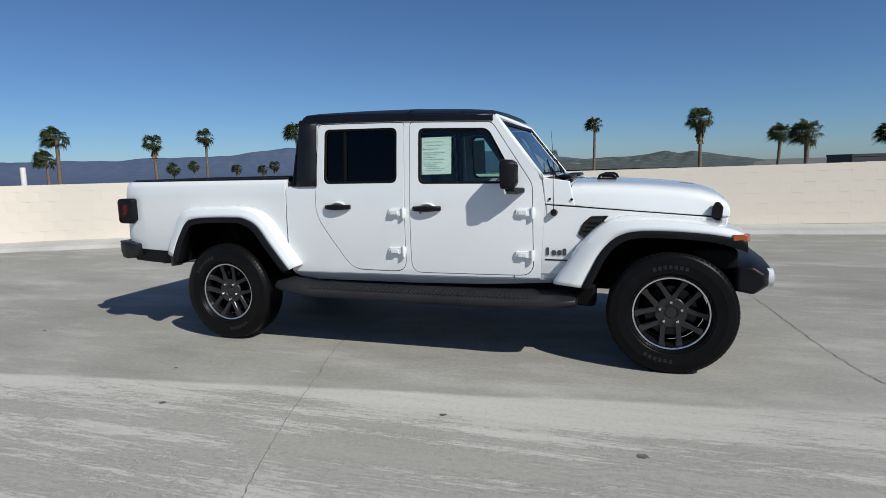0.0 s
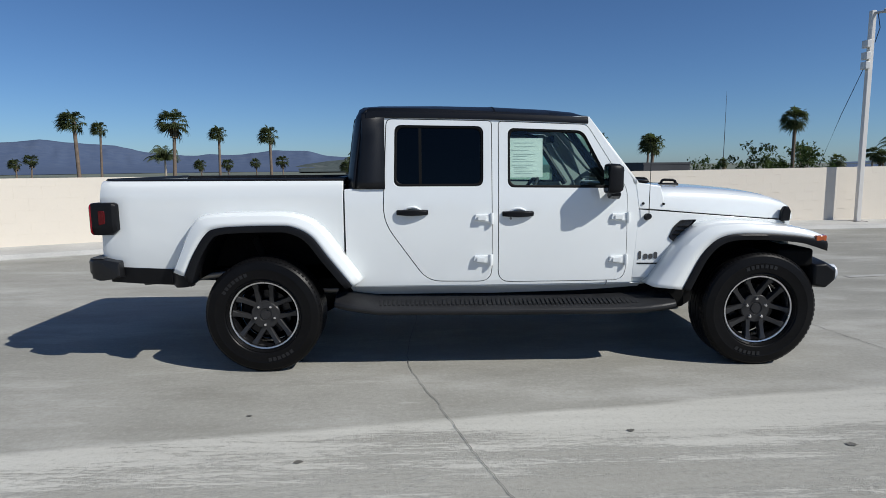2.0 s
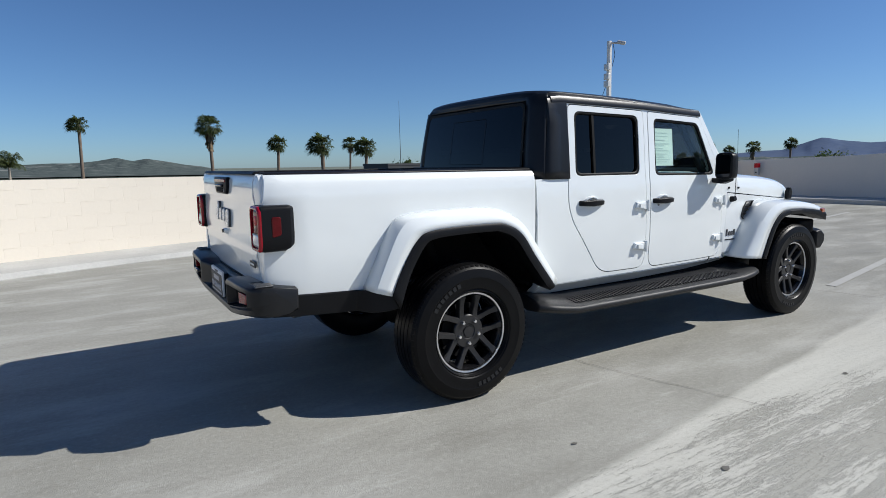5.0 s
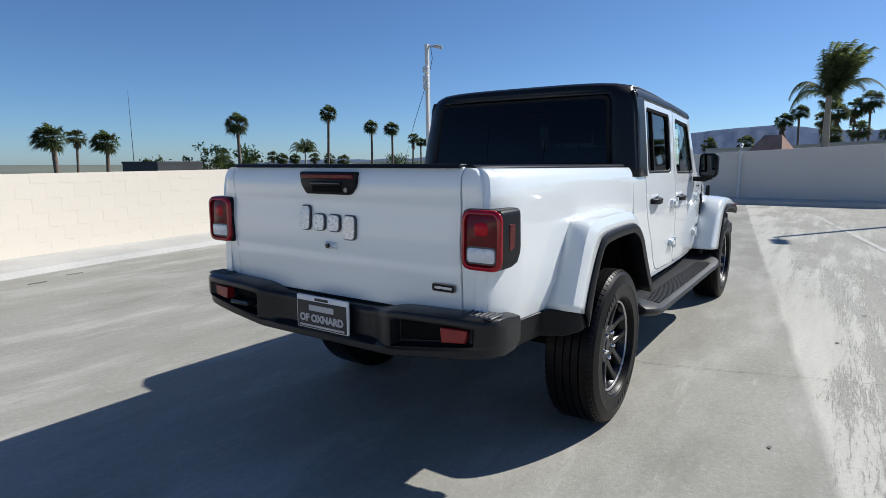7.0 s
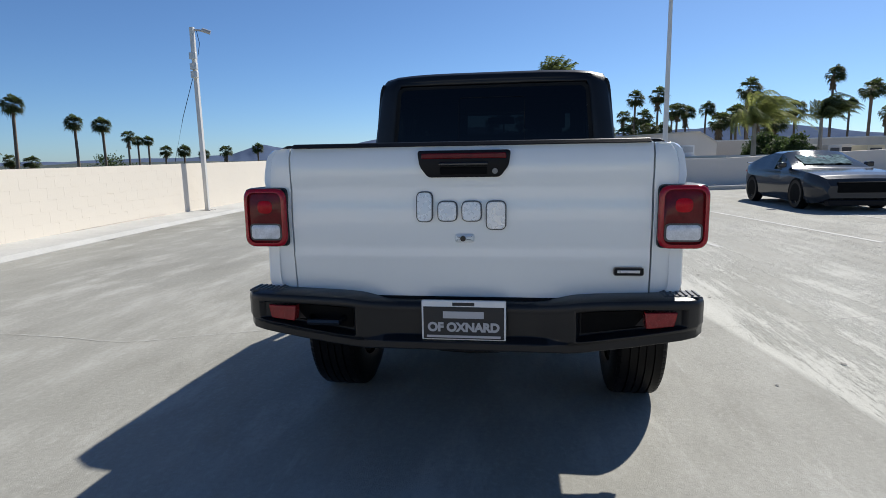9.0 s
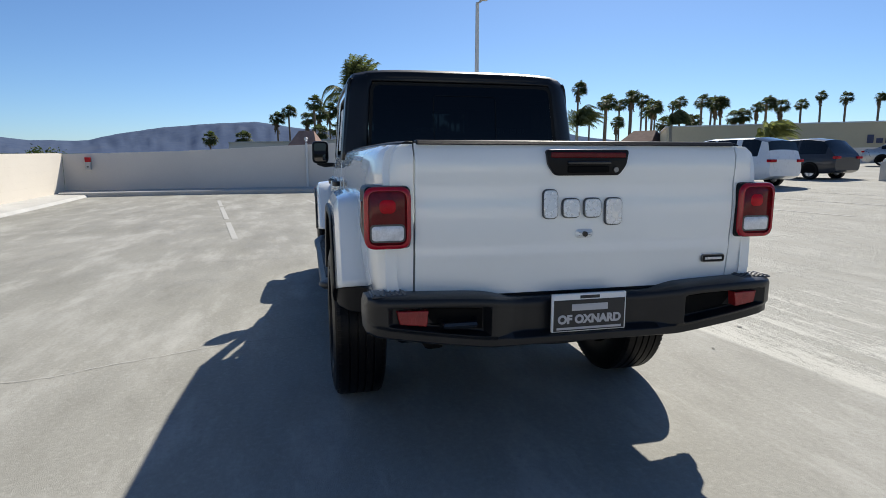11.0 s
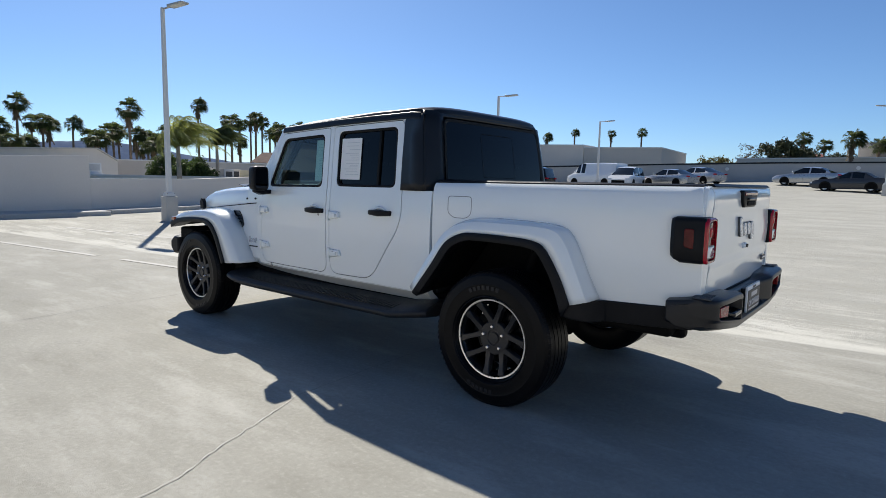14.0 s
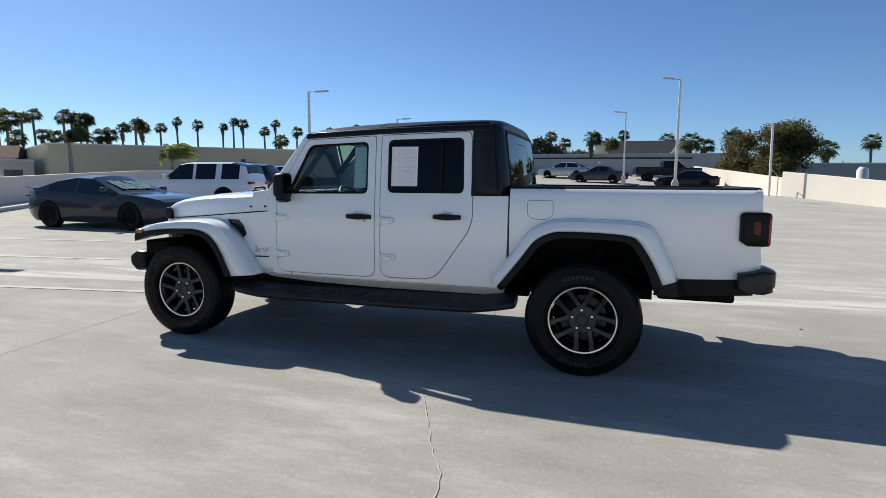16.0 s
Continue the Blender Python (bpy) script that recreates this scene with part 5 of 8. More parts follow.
# underbody: rails, axles, tank, exhaust, spare
for side in (-1, 1):
    box_part("frame_rail", 0.45, 3.75, side * 0.38, side * 0.46, 0.46, 0.60, M_UNDER, None, 0.008)
    box_part("rear_frame_rail", -1.05, 0.5, side * 0.38, side * 0.46, 0.575, 0.69, M_UNDER, None, 0.008)
    bm = bmesh.new()
    tube(bm, [(0.10, side * 0.56, 0.36), (-0.12, side * 0.60, 0.92)], 0.032, 10)
    tpart("shock_absorber", bm, M_UNDER)
bm = bmesh.new()
tube(bm, [(0, -0.66, 0.40), (0, -0.12, 0.40), (0, 0.0, 0.40), (0, 0.12, 0.40), (0, 0.66, 0.40)], 0.05, 12, radii=[0.05, 0.06, 0.15, 0.06, 0.05])
tpart("rear_axle", bm, M_UNDER)
bm = bmesh.new()
tube(bm, [(3.487, -0.66, 0.40), (3.487, 0.12, 0.40), (3.487, 0.24, 0.40), (3.487, 0.36, 0.40), (3.487, 0.66, 0.40)], 0.05, 12, radii=[0.05, 0.06, 0.13, 0.06, 0.05])
tpart("front_axle", bm, M_UNDER)
box_part("floor_pan", 0.55, 3.0, -0.62, 0.62, 0.50, 0.56, M_UNDER, None, 0.01)
box_part("bed_underside", -1.125, 0.56, -0.45, 0.45, 0.66, 0.82, M_UNDER, None, 0.01)
box_part("fuel_tank", 0.6, 1.7, 0.0, 0.36, 0.38, 0.52, M_UNDER, None, 0.05)
box_part("engine_bay", 2.85, 3.73, -0.55, 0.55, 0.52, 1.02, M_UNDER, None, 0.02)
bm = bmesh.new()
tube(bm, [(-0.90, -0.36, 0.60), (-0.90, 0.36, 0.60)], 0.19, 20)
for v in bm.verts:
    v.co = Vector((-0.62 + (v.co.y) * 0.98, (v.co.x + 0.90) * 1.9, 0.61 + (v.co.z - 0.60) * 0.55))
tpart("spare_tyre", bm, M_RUBBER, smooth=50)
bm = bmesh.new()
tube(bm, [(2.6, -0.30, 0.46), (1.2, -0.32, 0.46), (0.35, -0.40, 0.48), (-0.15, -0.46, 0.66), (-0.55, -0.52, 0.62), (-0.95, -0.58, 0.600)], 0.034, 10)
tpart("exhaust_pipe", bm, M_STEEL, label="dull steel exhaust pipe")

for side in (-1, 1):
    box_part("arch_shield", -0.60, 0.56, side * 0.452, side * 0.458, 0.60, 1.03, M_UNDER, None, 0.0)
    box_part("bed_floor_edge", -1.10, -0.60, side * 0.44, side * 0.745, 0.70, 0.80, M_UNDER, None, 0.01)
box_part("heat_shield", -0.98, -0.50, 0.47, 0.70, 0.555, 0.64, M_UNDER, None, 0.02)
box_part("tow_eye", -1.02, -0.93, 0.52, 0.60, 0.535, 0.60, M_UNDER, None, 0.02)
# cabin: floor tub, seats, dash, wheel
box_part("cabin_floor", 0.62, 2.60, -0.66, 0.66, 0.56, 0.60, M_DASH, None, 0.01)
box_part("cabin_back", 0.62, 0.68, -0.72, 0.72, 0.6, 1.30, M_DASH, None, 0.01)
box_part("headliner", 0.66, 2.24, -0.66, 0.66, 1.735, 1.75, M_DASH, None, 0.01)
bm = bmesh.new()
loft(bm, [[(2.22, y, 0.80), (2.17, y, 1.14), (2.26, y, 1.22), (2.60, y, 1.23), (2.60, y, 0.7)] for y in (-0.71, -0.3, 0.3, 0.71)])
tpart("dashboard", bm, M_DASH, bevel=0.02)


def seat(x, y, w, rear=False):
    bm = bmesh.new()
    loft(bm, [[(x + a_, y + s * w, b_) for a_, b_ in ((-0.28, 0.78), (-0.28, 0.92), (0.20, 0.96), (0.24, 0.90), (0.24, 0.76))] for s in (-1, -0.8, 0.8, 1)])
    st_ = tpart("seat", bm, M_SEAT, bevel=0.03, segs=3)
    bm = bmesh.new()
    loft(bm, [[(x + a_, y + s * w, b_) for a_, b_ in ((-0.22, 0.88), (-0.36, 1.42), (-0.30, 1.46), (-0.24, 1.44), (-0.10, 0.92))] for s in (-1, -0.85, 0.85, 1)])
    tpart("backrest", bm, M_SEAT, st_, bevel=0.035, segs=3)
    for yy in ((0,) if not rear else (-0.34, 0.34)):
        bm = bmesh.new()
        loft(bm, [[(x + a_, y + yy + s * 0.13, b_) for a_, b_ in ((-0.37, 1.48), (-0.40, 1.64), (-0.33, 1.66), (-0.28, 1.62), (-0.29, 1.48))] for s in (-1, -0.8, 0.8, 1)])
        for sy in (-0.06, 0.06):
            tube(bm, [(x - 0.32, y + yy + sy, 1.42), (x - 0.33, y + yy + sy, 1.50)], 0.006, 6)
        tpart("headrest", bm, M_SEAT, st_, bevel=0.02)


seat(1.78, -0.37, 0.25)
seat(1.78, 0.37, 0.25)
seat(1.02, 0.0, 0.62, True)
bm = bmesh.new()
pts = [Vector((2.02 + 0.10 * math.cos(a_), 0.37 + 0.19 * math.sin(a_), 1.16 + 0.16 * math.cos(a_))) for a_ in [2 * math.pi * k / 28 for k in range(29)]]
tube(bm, pts, 0.016, 8, cap=False)
tube(bm, [(2.02, 0.20, 1.16), (2.05, 0.37, 1.14), (2.02, 0.54, 1.16)], 0.02, 8)
tube(bm, [(2.05, 0.37, 1.14), (2.25, 0.37, 1.02)], 0.03, 8)
tpart("steering_wheel", bm, M_DASH)
box_part("inner_mirror", 2.14, 2.17, -0.12, 0.12, 1.60, 1.66, M_DASH, None, 0.012)
for side in (-1, 1):  # roll hoops beside the windscreen
    bm = bmesh.new()
    tube(bm, [(2.45, side * 0.68, 1.25), (2.16, side * 0.64, 1.66), (2.05, side * 0.62, 1.71), (0.75, side * 0.62, 1.72)], 0.028, 8)
    tube(bm, [(1.60, side * 0.69, 0.7), (1.60, side * 0.66, 1.4), (1.60, side * 0.62, 1.71)], 0.030, 8)
    tpart("roll_hoop", bm, M_DASH)

# wheels
def lathe(bm, prof, n=56, mi=0):
    rings = [[bm.verts.new((r * math.cos(2 * math.pi * k / n), y, r * math.sin(2 * math.pi * k / n))) for k in range(n)] for r, y in prof]
    for a_, b_ in zip(rings, rings[1:]):
        for k in range(n):
            bm.faces.new((a_[k], a_[(k + 1) % n], b_[(k + 1) % n], b_[k])).material_index = mi
    return rings


def make_wheel():
    """One wheel about its own axle; the outer face looks to -y."""
    bm = bmesh.new()
    lathe(bm, [(0.222, 0.10), (0.216, 0.02), (0.206, -0.01), (0.200, -0.055), (0.208, -0.078), (0.216, -0.088), (0.218, -0.094)], 60)
    w = part("wheel", bm, M_BARREL, None, "dark grey rim with five paired spokes and bright lip", smooth=35)
    bm = bmesh.new()  # hub plate with five flats and a centre cap
    ring = lambda r, y: [(r * (1.0 + 0.025 * math.cos(5 * (t - math.pi / 2))) * math.cos(t), y, r * (1.0 + 0.025 * math.cos(5 * (t - math.pi / 2))) * math.sin(t)) for t in [2 * math.pi * k / 60 for k in range(60)]]
    loft(bm, [ring(0.098, -0.030), ring(0.098, -0.062), ring(0.092, -0.068), ring(0.046, -0.068), ring(0.042, -0.063), ring(0.034, -0.063), ring(0.031, -0.070), ring(0.006, -0.071)])
    part("hub", bm, M_RIMDARK, w, smooth=35)
    for k in range(5):
        th = math.pi / 2 + 2 * math.pi * k / 5
        u, v = Vector((math.cos(th), 0, math.sin(th))), Vector((-math.sin(th), 0, math.cos(th)))
        for s in (-1, 1):
            bm = bmesh.new()
            st_ = []
            for r, off, wd, y in ((0.070, 0.044, 0.0220, -0.066), (0.100, 0.046, 0.0185, -0.068), (0.140, 0.049, 0.0165, -0.075), (0.180, 0.052, 0.0170, -0.084), (0.200, 0.054, 0.0200, -0.089), (0.2200, 0.056, 0.0250, -0.0925)):
                c = u * r + v * s * off
                if r > 0.19:
                    c = c * (r / c.length)
                st_.append([c + v * wd + Vector((0, y + 0.040, 0)), c + v * wd * 0.98 + Vector((0, y + 0.006, 0)), c + v * wd * 0.76 + Vector((0, y, 0)), c - v * wd * 0.76 + Vector((0, y, 0)), c - v * wd * 0.98 + Vector((0, y + 0.006, 0)), c - v * wd + Vector((0, y + 0.040, 0))])
            loft(bm, st_)
            part("spoke", bm, M_RIMDARK, w, smooth=30)
    bm = bmesh.new()
    lathe(bm, [(0.2225, -0.0890), (0.2250, -0.0965), (0.2340, -0.0985), (0.2365, -0.0920), (0.2365, -0.080)], 72)
    part("rim_lip", bm, M_RIMLIP, w, "bright machined lip")
    bm = bmesh.new()
    tread = [(0.232, 0.115), (0.260, 0.128), (0.320, 0.130), (0.366, 0.122), (0.387, 0.108)]
    edge = [0.096, 0.062, 0.054, 0.022, 0.014, -0.014, -0.022, -0.054, -0.062, -0.096]
    for i, y in enumerate(edge):
        g = i in (1, 2, 3, 4, 5, 6, 7, 8)
        if i in (1, 3, 5, 7):
            tread += [(0.3985, y), (0.388, y - 0.001)]
        elif i in (2, 4, 6, 8):
            tread += [(0.388, y + 0.001), (0.3985, y)]
        else:
            tread.append((0.396, y))
    tread += [(0.387, -0.108), (0.379, -0.115), (0.372, -0.121), (0.345, -0.127), (0.325, -0.131), (0.318, -0.1285), (0.285, -0.130), (0.262, -0.127), (0.256, -0.120), (0.250, -0.122), (0.244, -0.113), (0.2385, -0.098)]
    lathe(bm, tread, 84)
    tyre = part("tyre", bm, M_RUBBER, w, "black road tyre", smooth=28)
    bm = bmesh.new()  # shoulder blocks
    for k in range(72):
        th = 2 * math.pi * k / 72
        for s in (-1, 1):
            c, d = Vector((math.cos(th), 0, math.sin(th))), Vector((-math.sin(th), 0, math.cos(th)))
            q = []
            for r, y, wd in ((0.3945, s * 0.066, 0.012), (0.394, s * 0.097, 0.012), (0.385, s * 0.112, 0.010)):
                q.append([c * r - d * wd + Vector((0, y, 0)), c * (r + 0.003) - d * wd * 0.9 + Vector((0, y, 0)), c * (r + 0.003) + d * wd * 0.9 + Vector((0, y, 0)), c * r + d * wd + Vector((0, y, 0))])
            loft(bm, q)
    tagged(part("tread_edge", bm, M_RUBBER, w, smooth=0), kind="stuff")
    for a0, cnt in ((2.55, 7), (5.35, 6)):
        for j in range(cnt):
            th = a0 - 0.105 * j
            c, d = Vector((math.cos(th), 0, math.sin(th))), Vector((-math.sin(th), 0, math.cos(th)))
            bm = bmesh.new()
            loft(bm, [[c * r + d * wd + Vector((0, y, 0)) for r, wd in ((0.292, 0.010), (0.292, -0.010), (0.316, -0.011), (0.316, 0.011))] for y in (-0.126, -0.1325)])
            part("sidewall_bar", bm, M_STEP, w, smooth=0)
    for k in range(5):
        th = -math.pi / 2 + 2 * math.pi * k / 5
        bm = bmesh.new()
        tube(bm, [(0.0690 * math.cos(th), -0.050, 0.0690 * math.sin(th)), (0.0690 * math.cos(th), -0.078, 0.0690 * math.sin(th)), (0.0690 * math.cos(th), -0.084, 0.0690 * math.sin(th))], 0.012, 10, radii=[0.0125, 0.0125, 0.008])
        part("lug_nut", bm, M_CHROME, w)
    bm = bmesh.new()
    lathe(bm, [(0.0, -0.030), (0.07, -0.030), (0.072, -0.005), (0.162, -0.005), (0.164, 0.02), (0.0, 0.02)], 44)
    part("brake_disc", bm, M_BARREL, w)
    bm = bmesh.new()
    loft(bm, [[(0.165 * math.cos(t), y, 0.165 * math.sin(t)) for t in (2.4, 2.7, 3.0, 3.3, 3.6)] + [(0.10 * math.cos(t), y, 0.10 * math.sin(t)) for t in (3.6, 3.0, 2.4)] for y in (-0.035, 0.05)])
    part("brake_caliper", bm, M_UNDER, w)
    bm = bmesh.new()
    lathe(bm, [(0.22, 0.105), (0.05, 0.06), (0.0, 0.06)], 30)
    part("inner_disc", bm, M_UNDER, w)
    return w


wheel = make_wheel()
wheel.parent = truck
wheel.matrix_parent_inverse = truck_inv
wheel.matrix_basis = pose(0, -0.792, 0.403) @ Matrix.Scale(1.015, 4)
for m_ in (pose(3.475, -0.792, 0.403, 0, 36, 0), pose(0, 0.792, 0.403, 0, 31, 180), pose(3.465, 0.792, 0.403, 0, 4, 180)):
    copy_thing(wheel, m_ @ Matrix.Scale(1.015, 4))

# ---- marks on the deck ----
def ribbon(name, pts, width, material, z=0.004, wob=0.0, label="", category="", seed=1, gaps=()):
    rng = random.Random(seed)
    P = spline([(x, y, 0) for x, y in pts], 14)
    bm = bmesh.new()
    prev = None
    for i, p in enumerate(P):
        t = (P[min(i + 1, len(P) - 1)] - P[max(i - 1, 0)]).normalized()
        n = Vector((-t.y, t.x, 0))
        w = width * (rng.uniform(0.45, 1.25) if wob else 1.0)
        c = p + n * rng.uniform(-wob, wob)
        cur = [bm.verts.new((c.x + s * n.x * w / 2, c.y + s * n.y * w / 2, deck_z(c.y, c.x) + z)) for s in (-1, 1)]
        if prev and not any(a < i / len(P) < b for a, b in gaps):
            bm.faces.new((prev[0], prev[1], cur[1], cur[0]))
        prev = cur
    return tagged(part(name, bm, material, smooth=0), label, category, kind="structure")


ribbon("crack", [(0.62, 4.6), (0.57, 3.4), (0.50, 2.69), (0.68, 2.23), (0.95, 1.60)], 0.006, M_CRACKPALE, z=0.006, wob=0.007, label="dusty pale hairline crack across the concrete", category="crack", seed=4)
ribbon("crack", [(0.95, 1.60), (1.02, 0.5), (0.98, -0.69), (1.21, -1.56), (1.36, -2.09), (1.49, -2.48), (1.65, -2.91), (1.80, -3.2), (2.15, -3.97), (2.3, -5.0)], 0.0045, M_CRACK, z=0.006, wob=0.006, label="hairline crack across the concrete", category="crack", seed=3)
ribbon("crack", [(4.30, 2.4), (4.46, 0.96), (4.55, 0.07), (4.65, -0.54), (4.72, -0.78), (4.86, -1.3), (5.1, -2.4)], 0.007, M_CRACK, wob=0.010, label="hairline crack across the concrete", category="crack", seed=8)
for k, (xa, xb) in enumerate(((6.4, 15.0), (5.0, 14.8), (5.4, 14.6), (5.9, 14.4), (6.3, 14.2), (6.7, 14.0), (7.1, 14.0), (7.5, 14.0))):
    y0 = 1.11 - 2.49 * k
    ribbon("parking_line", [(xa, y0 + 0.165 * xa), (lerp(xa, xb, 0.5), y0 + 0.165 * lerp(xa, xb, 0.5)), (xb, y0 + 0.165 * xb)], 0.095, M_PAINTFADE if k < 2 else M_PAINTLINE, z=0.005, label="worn white parking line", category="parking line", seed=20 + k, gaps=((0.30, 0.36), (0.7, 0.74)) if k < 2 else ((0.18, 0.2), (0.7, 0.74)))
M_YELLOW = mat("worn_yellow_paint", (0.55, 0.42, 0.16), 0.8, var=0.25, scale=2)
ribbon("parking_line", [(2.0, -16.0), (6.0, -17.5), (11.0, -19.2)], 0.10, M_YELLOW, z=0.006, label="faded yellow line", category="parking line", seed=40)
M_SPOT = mat("dark_oil_stain", (0.12, 0.115, 0.10), 0.7, var=0.35, scale=14)
for i, (sx, sy, sr) in enumerate(((0.50, -2.17, 0.024), (2.23, -1.90, 0.024), (0.10, -1.63, 0.016), (3.3, -2.1, 0.03), (-1.9, -1.1, 0.02), (6.0, -6.5, 0.08), (6.6, -6.9, 0.06))):
    rng = random.Random(i)
    bm = bmesh.new()
    bm.faces.new([bm.verts.new((sx + sr * rng.uniform(0.55, 1.2) * math.cos(a), sy + 0.75 * sr * rng.uniform(0.55, 1.2) * math.sin(a), deck_z(sy) + 0.005)) for a in [2 * math.pi * k / 14 for k in range(14)]])
    tagged(part("stain", bm, M_SPOT, smooth=0), "small dark oil spot on the concrete", "stain", kind="structure")
for sx, sy in ((-0.15, 5.7), (0.35, 5.95), (5.9, 6.95), (7.5, 7.1)):
    bm = bmesh.new()
    loft(bm, [[(sx + a, sy + b + 0.12 * a, z) for a, b in ((-0.10, -0.015), (0.10, -0.02), (0.11, 0.015), (-0.09, 0.02))] for z in (0.004, 0.007)])
    tagged(part("stain", bm, M_CRACK, smooth=0), "dark stain at the foot of the kerb", "stain", kind="structure")

# ---- lamp posts ----
M_LAMPHEAD = mat("grey_lamp_head", (0.42, 0.42, 0.42), 0.4, var=0.05)
M_LED = mat("lamp_lens", (0.65, 0.65, 0.63), 0.3, var=0.05)


def lamp_post(x, y, top, arm):
    zb = deck_z(y, x)
    post = thing("street_lamp", "white steel lamp post on a square concrete pedestal", "lamp post", pose(x, y, zb), group="deck lamp posts")
    bm = bmesh.new()
    loft(bm, [[(sx * w, sy * w, z) for sx, sy in ((-1, -1), (1, -1), (1, 1), (-1, 1))] for z, w in ((-0.05, 0.178), (0.72, 0.170), (0.735, 0.158))])
    part("pedestal", bm, M_CONCRETE, post, bevel=0.015)
    bm = bmesh.new()
    loft(bm, [[(sx * w, sy * w, z) for sx, sy in ((-1, -1), (1, -1), (1, 1), (-1, 1))] for z, w in ((0.735, 0.128), (0.795, 0.128), (0.86, 0.09))])
    part("base_cover", bm, M_POLE, post, bevel=0.008)
    for sx in (-1, 1):
        for sy in (-1, 1):
            bm = bmesh.new()
            tube(bm, [(sx * 0.105, sy * 0.105, 0.79), (sx * 0.105, sy * 0.105, 0.835)], 0.014, 6)
            part("bolt", bm, M_STEEL, post)
    bm = bmesh.new()
    h = top - zb
    loft(bm, [[(sx * w, sy * w, z) for sx, sy in ((-1, -1), (1, -1), (1, 1), (-1, 1))] for z, w in ((0.80, 0.070), (h - 0.05, 0.046), (h, 0.042))])
    part("pole", bm, M_POLE, post, bevel=0.01)
    bm = bmesh.new()
    u = Vector((arm[0], arm[1], 0)).normalized()
    n = Vector((-u.y, u.x, 0))
    loft(bm, [[tuple(u * d + n * s * w + Vector((0, 0, h + zz))) for s, zz in ((-1, z0), (1, z0), (1, z1), (-1, z1))] for d, w, z0, z1 in ((0.04, 0.03, -0.06, -0.02), (0.30, 0.03, -0.035, 0.0), (0.34, 0.13, -0.04, 0.02), (0.92, 0.13, 0.0, 0.05), (0.98, 0.10, 0.01, 0.04))])
    part("lamp_head", bm, M_LAMPHEAD, post, "flat grey LED lamp head", bevel=0.012)
    bm = bmesh.new()
    loft(bm, [[tuple(u * d + n * s * 0.10 + Vector((0, 0, h + zz))) for s, zz in ((-1, z0 - 0.012), (1, z0 - 0.012), (1, z0), (-1, z0))] for d, z0 in ((0.42, -0.036), (0.88, -0.004))])
    part("lamp_lens", bm, M_LED, post)
    return post


lamp_post(15.27, -4.4, 6.10, (-0.92, -0.2))
lamp_post(14.8, -20.8, 5.6, (-0.9, -0.35))
lamp_post(15.5, -34.2, 5.6, (-0.9, -0.35))
lamp_post(-2.72, -27.4, 6.50, (0.95, 0.3))
lamp_post(-0.1, -43.0, 6.60, (0.95, 0.3))

# camera pole at the north wall
cp = thing("camera_pole", "cream steel pole with security cameras beside the wall", "camera pole", pose(10.90, 8.02, 0.08, 0, -1.2, 0))
bm = bmesh.new()
loft(bm, [[(sx * w, sy * w, z) for sx, sy in ((-1, -1), (1, -1), (1, 1), (-1, 1))] for z, w in ((0.0, 0.050), (4.58, 0.048))])
part("pole", bm, M_POLE, cp, bevel=0.006)
bm = bmesh.new()
box(bm, -0.14, 0.14, -0.14, 0.14, 0.0, 0.02)
part("base_plate", bm, M_STEEL, cp, bevel=0.004)
bm = bmesh.new()
tube(bm, [(0, -0.02, 4.52), (0.10, -0.14, 4.52), (0.12, -0.22, 4.50)], 0.028, 10)
tube(bm, [(0.10, -0.20, 4.53), (0.20, -0.38, 4.47)], 0.05, 12)
part("camera", bm, M_LAMPHEAD, cp, bevel=0.004)
for z in (3.55, 3.35, 3.80):
    bm = bmesh.new()
    box(bm, -0.16, -0.06, -0.12, 0.05, z, z + 0.16)
    part("antenna_box", bm, M_LED, cp, bevel=0.01)
bm = bmesh.new()
tube(bm, [(0.05, -0.09, 4.5), (0.09, -0.12, 4.2), (0.03, -0.085, 3.9)], 0.008, 6)
part("cable_loop", bm, M_BLACKTEX, cp)
bm = bmesh.new()
tube(bm, [(-0.06, 0.0, 3.5), (-0.40, 0.20, 2.4), (-0.75, 0.32, 1.27)], 0.007, 6)
part("stay_cable", bm, M_BLACKTEX, cp)

# pipe post and camera post
bm = bmesh.new()
tube(bm, [(19.62, 1.0, 0.0), (19.62, 1.0, 1.78), (19.64, 1.0, 1.86), (19.74, 1.0, 1.92)], 0.045, 12)
pp = part("wall_pipe", bm, M_POLE, smooth=50)
tagged(pp, "cream vertical conduit pipe on the parapet wall", "pipe")
bm = bmesh.new()
tube(bm, [(19.72, 1.0, 1.93), (19.78, 1.0, 1.98)], 0.062, 12)
part("pipe_cap", bm, M_POLE, pp)
hose = thing("extinguisher_cabinet", "red and white fire extinguisher cabinet on the wall", "extinguisher", pose(18.62, 8.15, 0.85) @ Matrix.Scale(0.62, 4))
for nm, z0, z1, mt in (("cabinet_body", 0.0, 0.42, M_LAMPHEAD), ("warning_panel", 0.40, 0.66, M_REDBRIGHT), ("cabinet_handle", 0.12, 0.18, M_BLACKTEX)):
    bm = bmesh.new()
    box(bm, -0.10 - (0.02 if nm == "cabinet_handle" else 0), 0.09, -0.13 + (0.08 if nm == "cabinet_handle" else 0), 0.13 - (0.08 if nm == "cabinet_handle" else 0), z0, z1)
    part(nm, bm, mt, hose, bevel=0.01)
bm = bmesh.new()
tube(bm, [(-7.55, -29.5, 0.5), (-7.50, -29.5, 4.40)], 0.06, 10)
tube(bm, [(-7.50, -29.5, 4.32), (-7.10, -29.45, 4.40)], 0.04, 8)
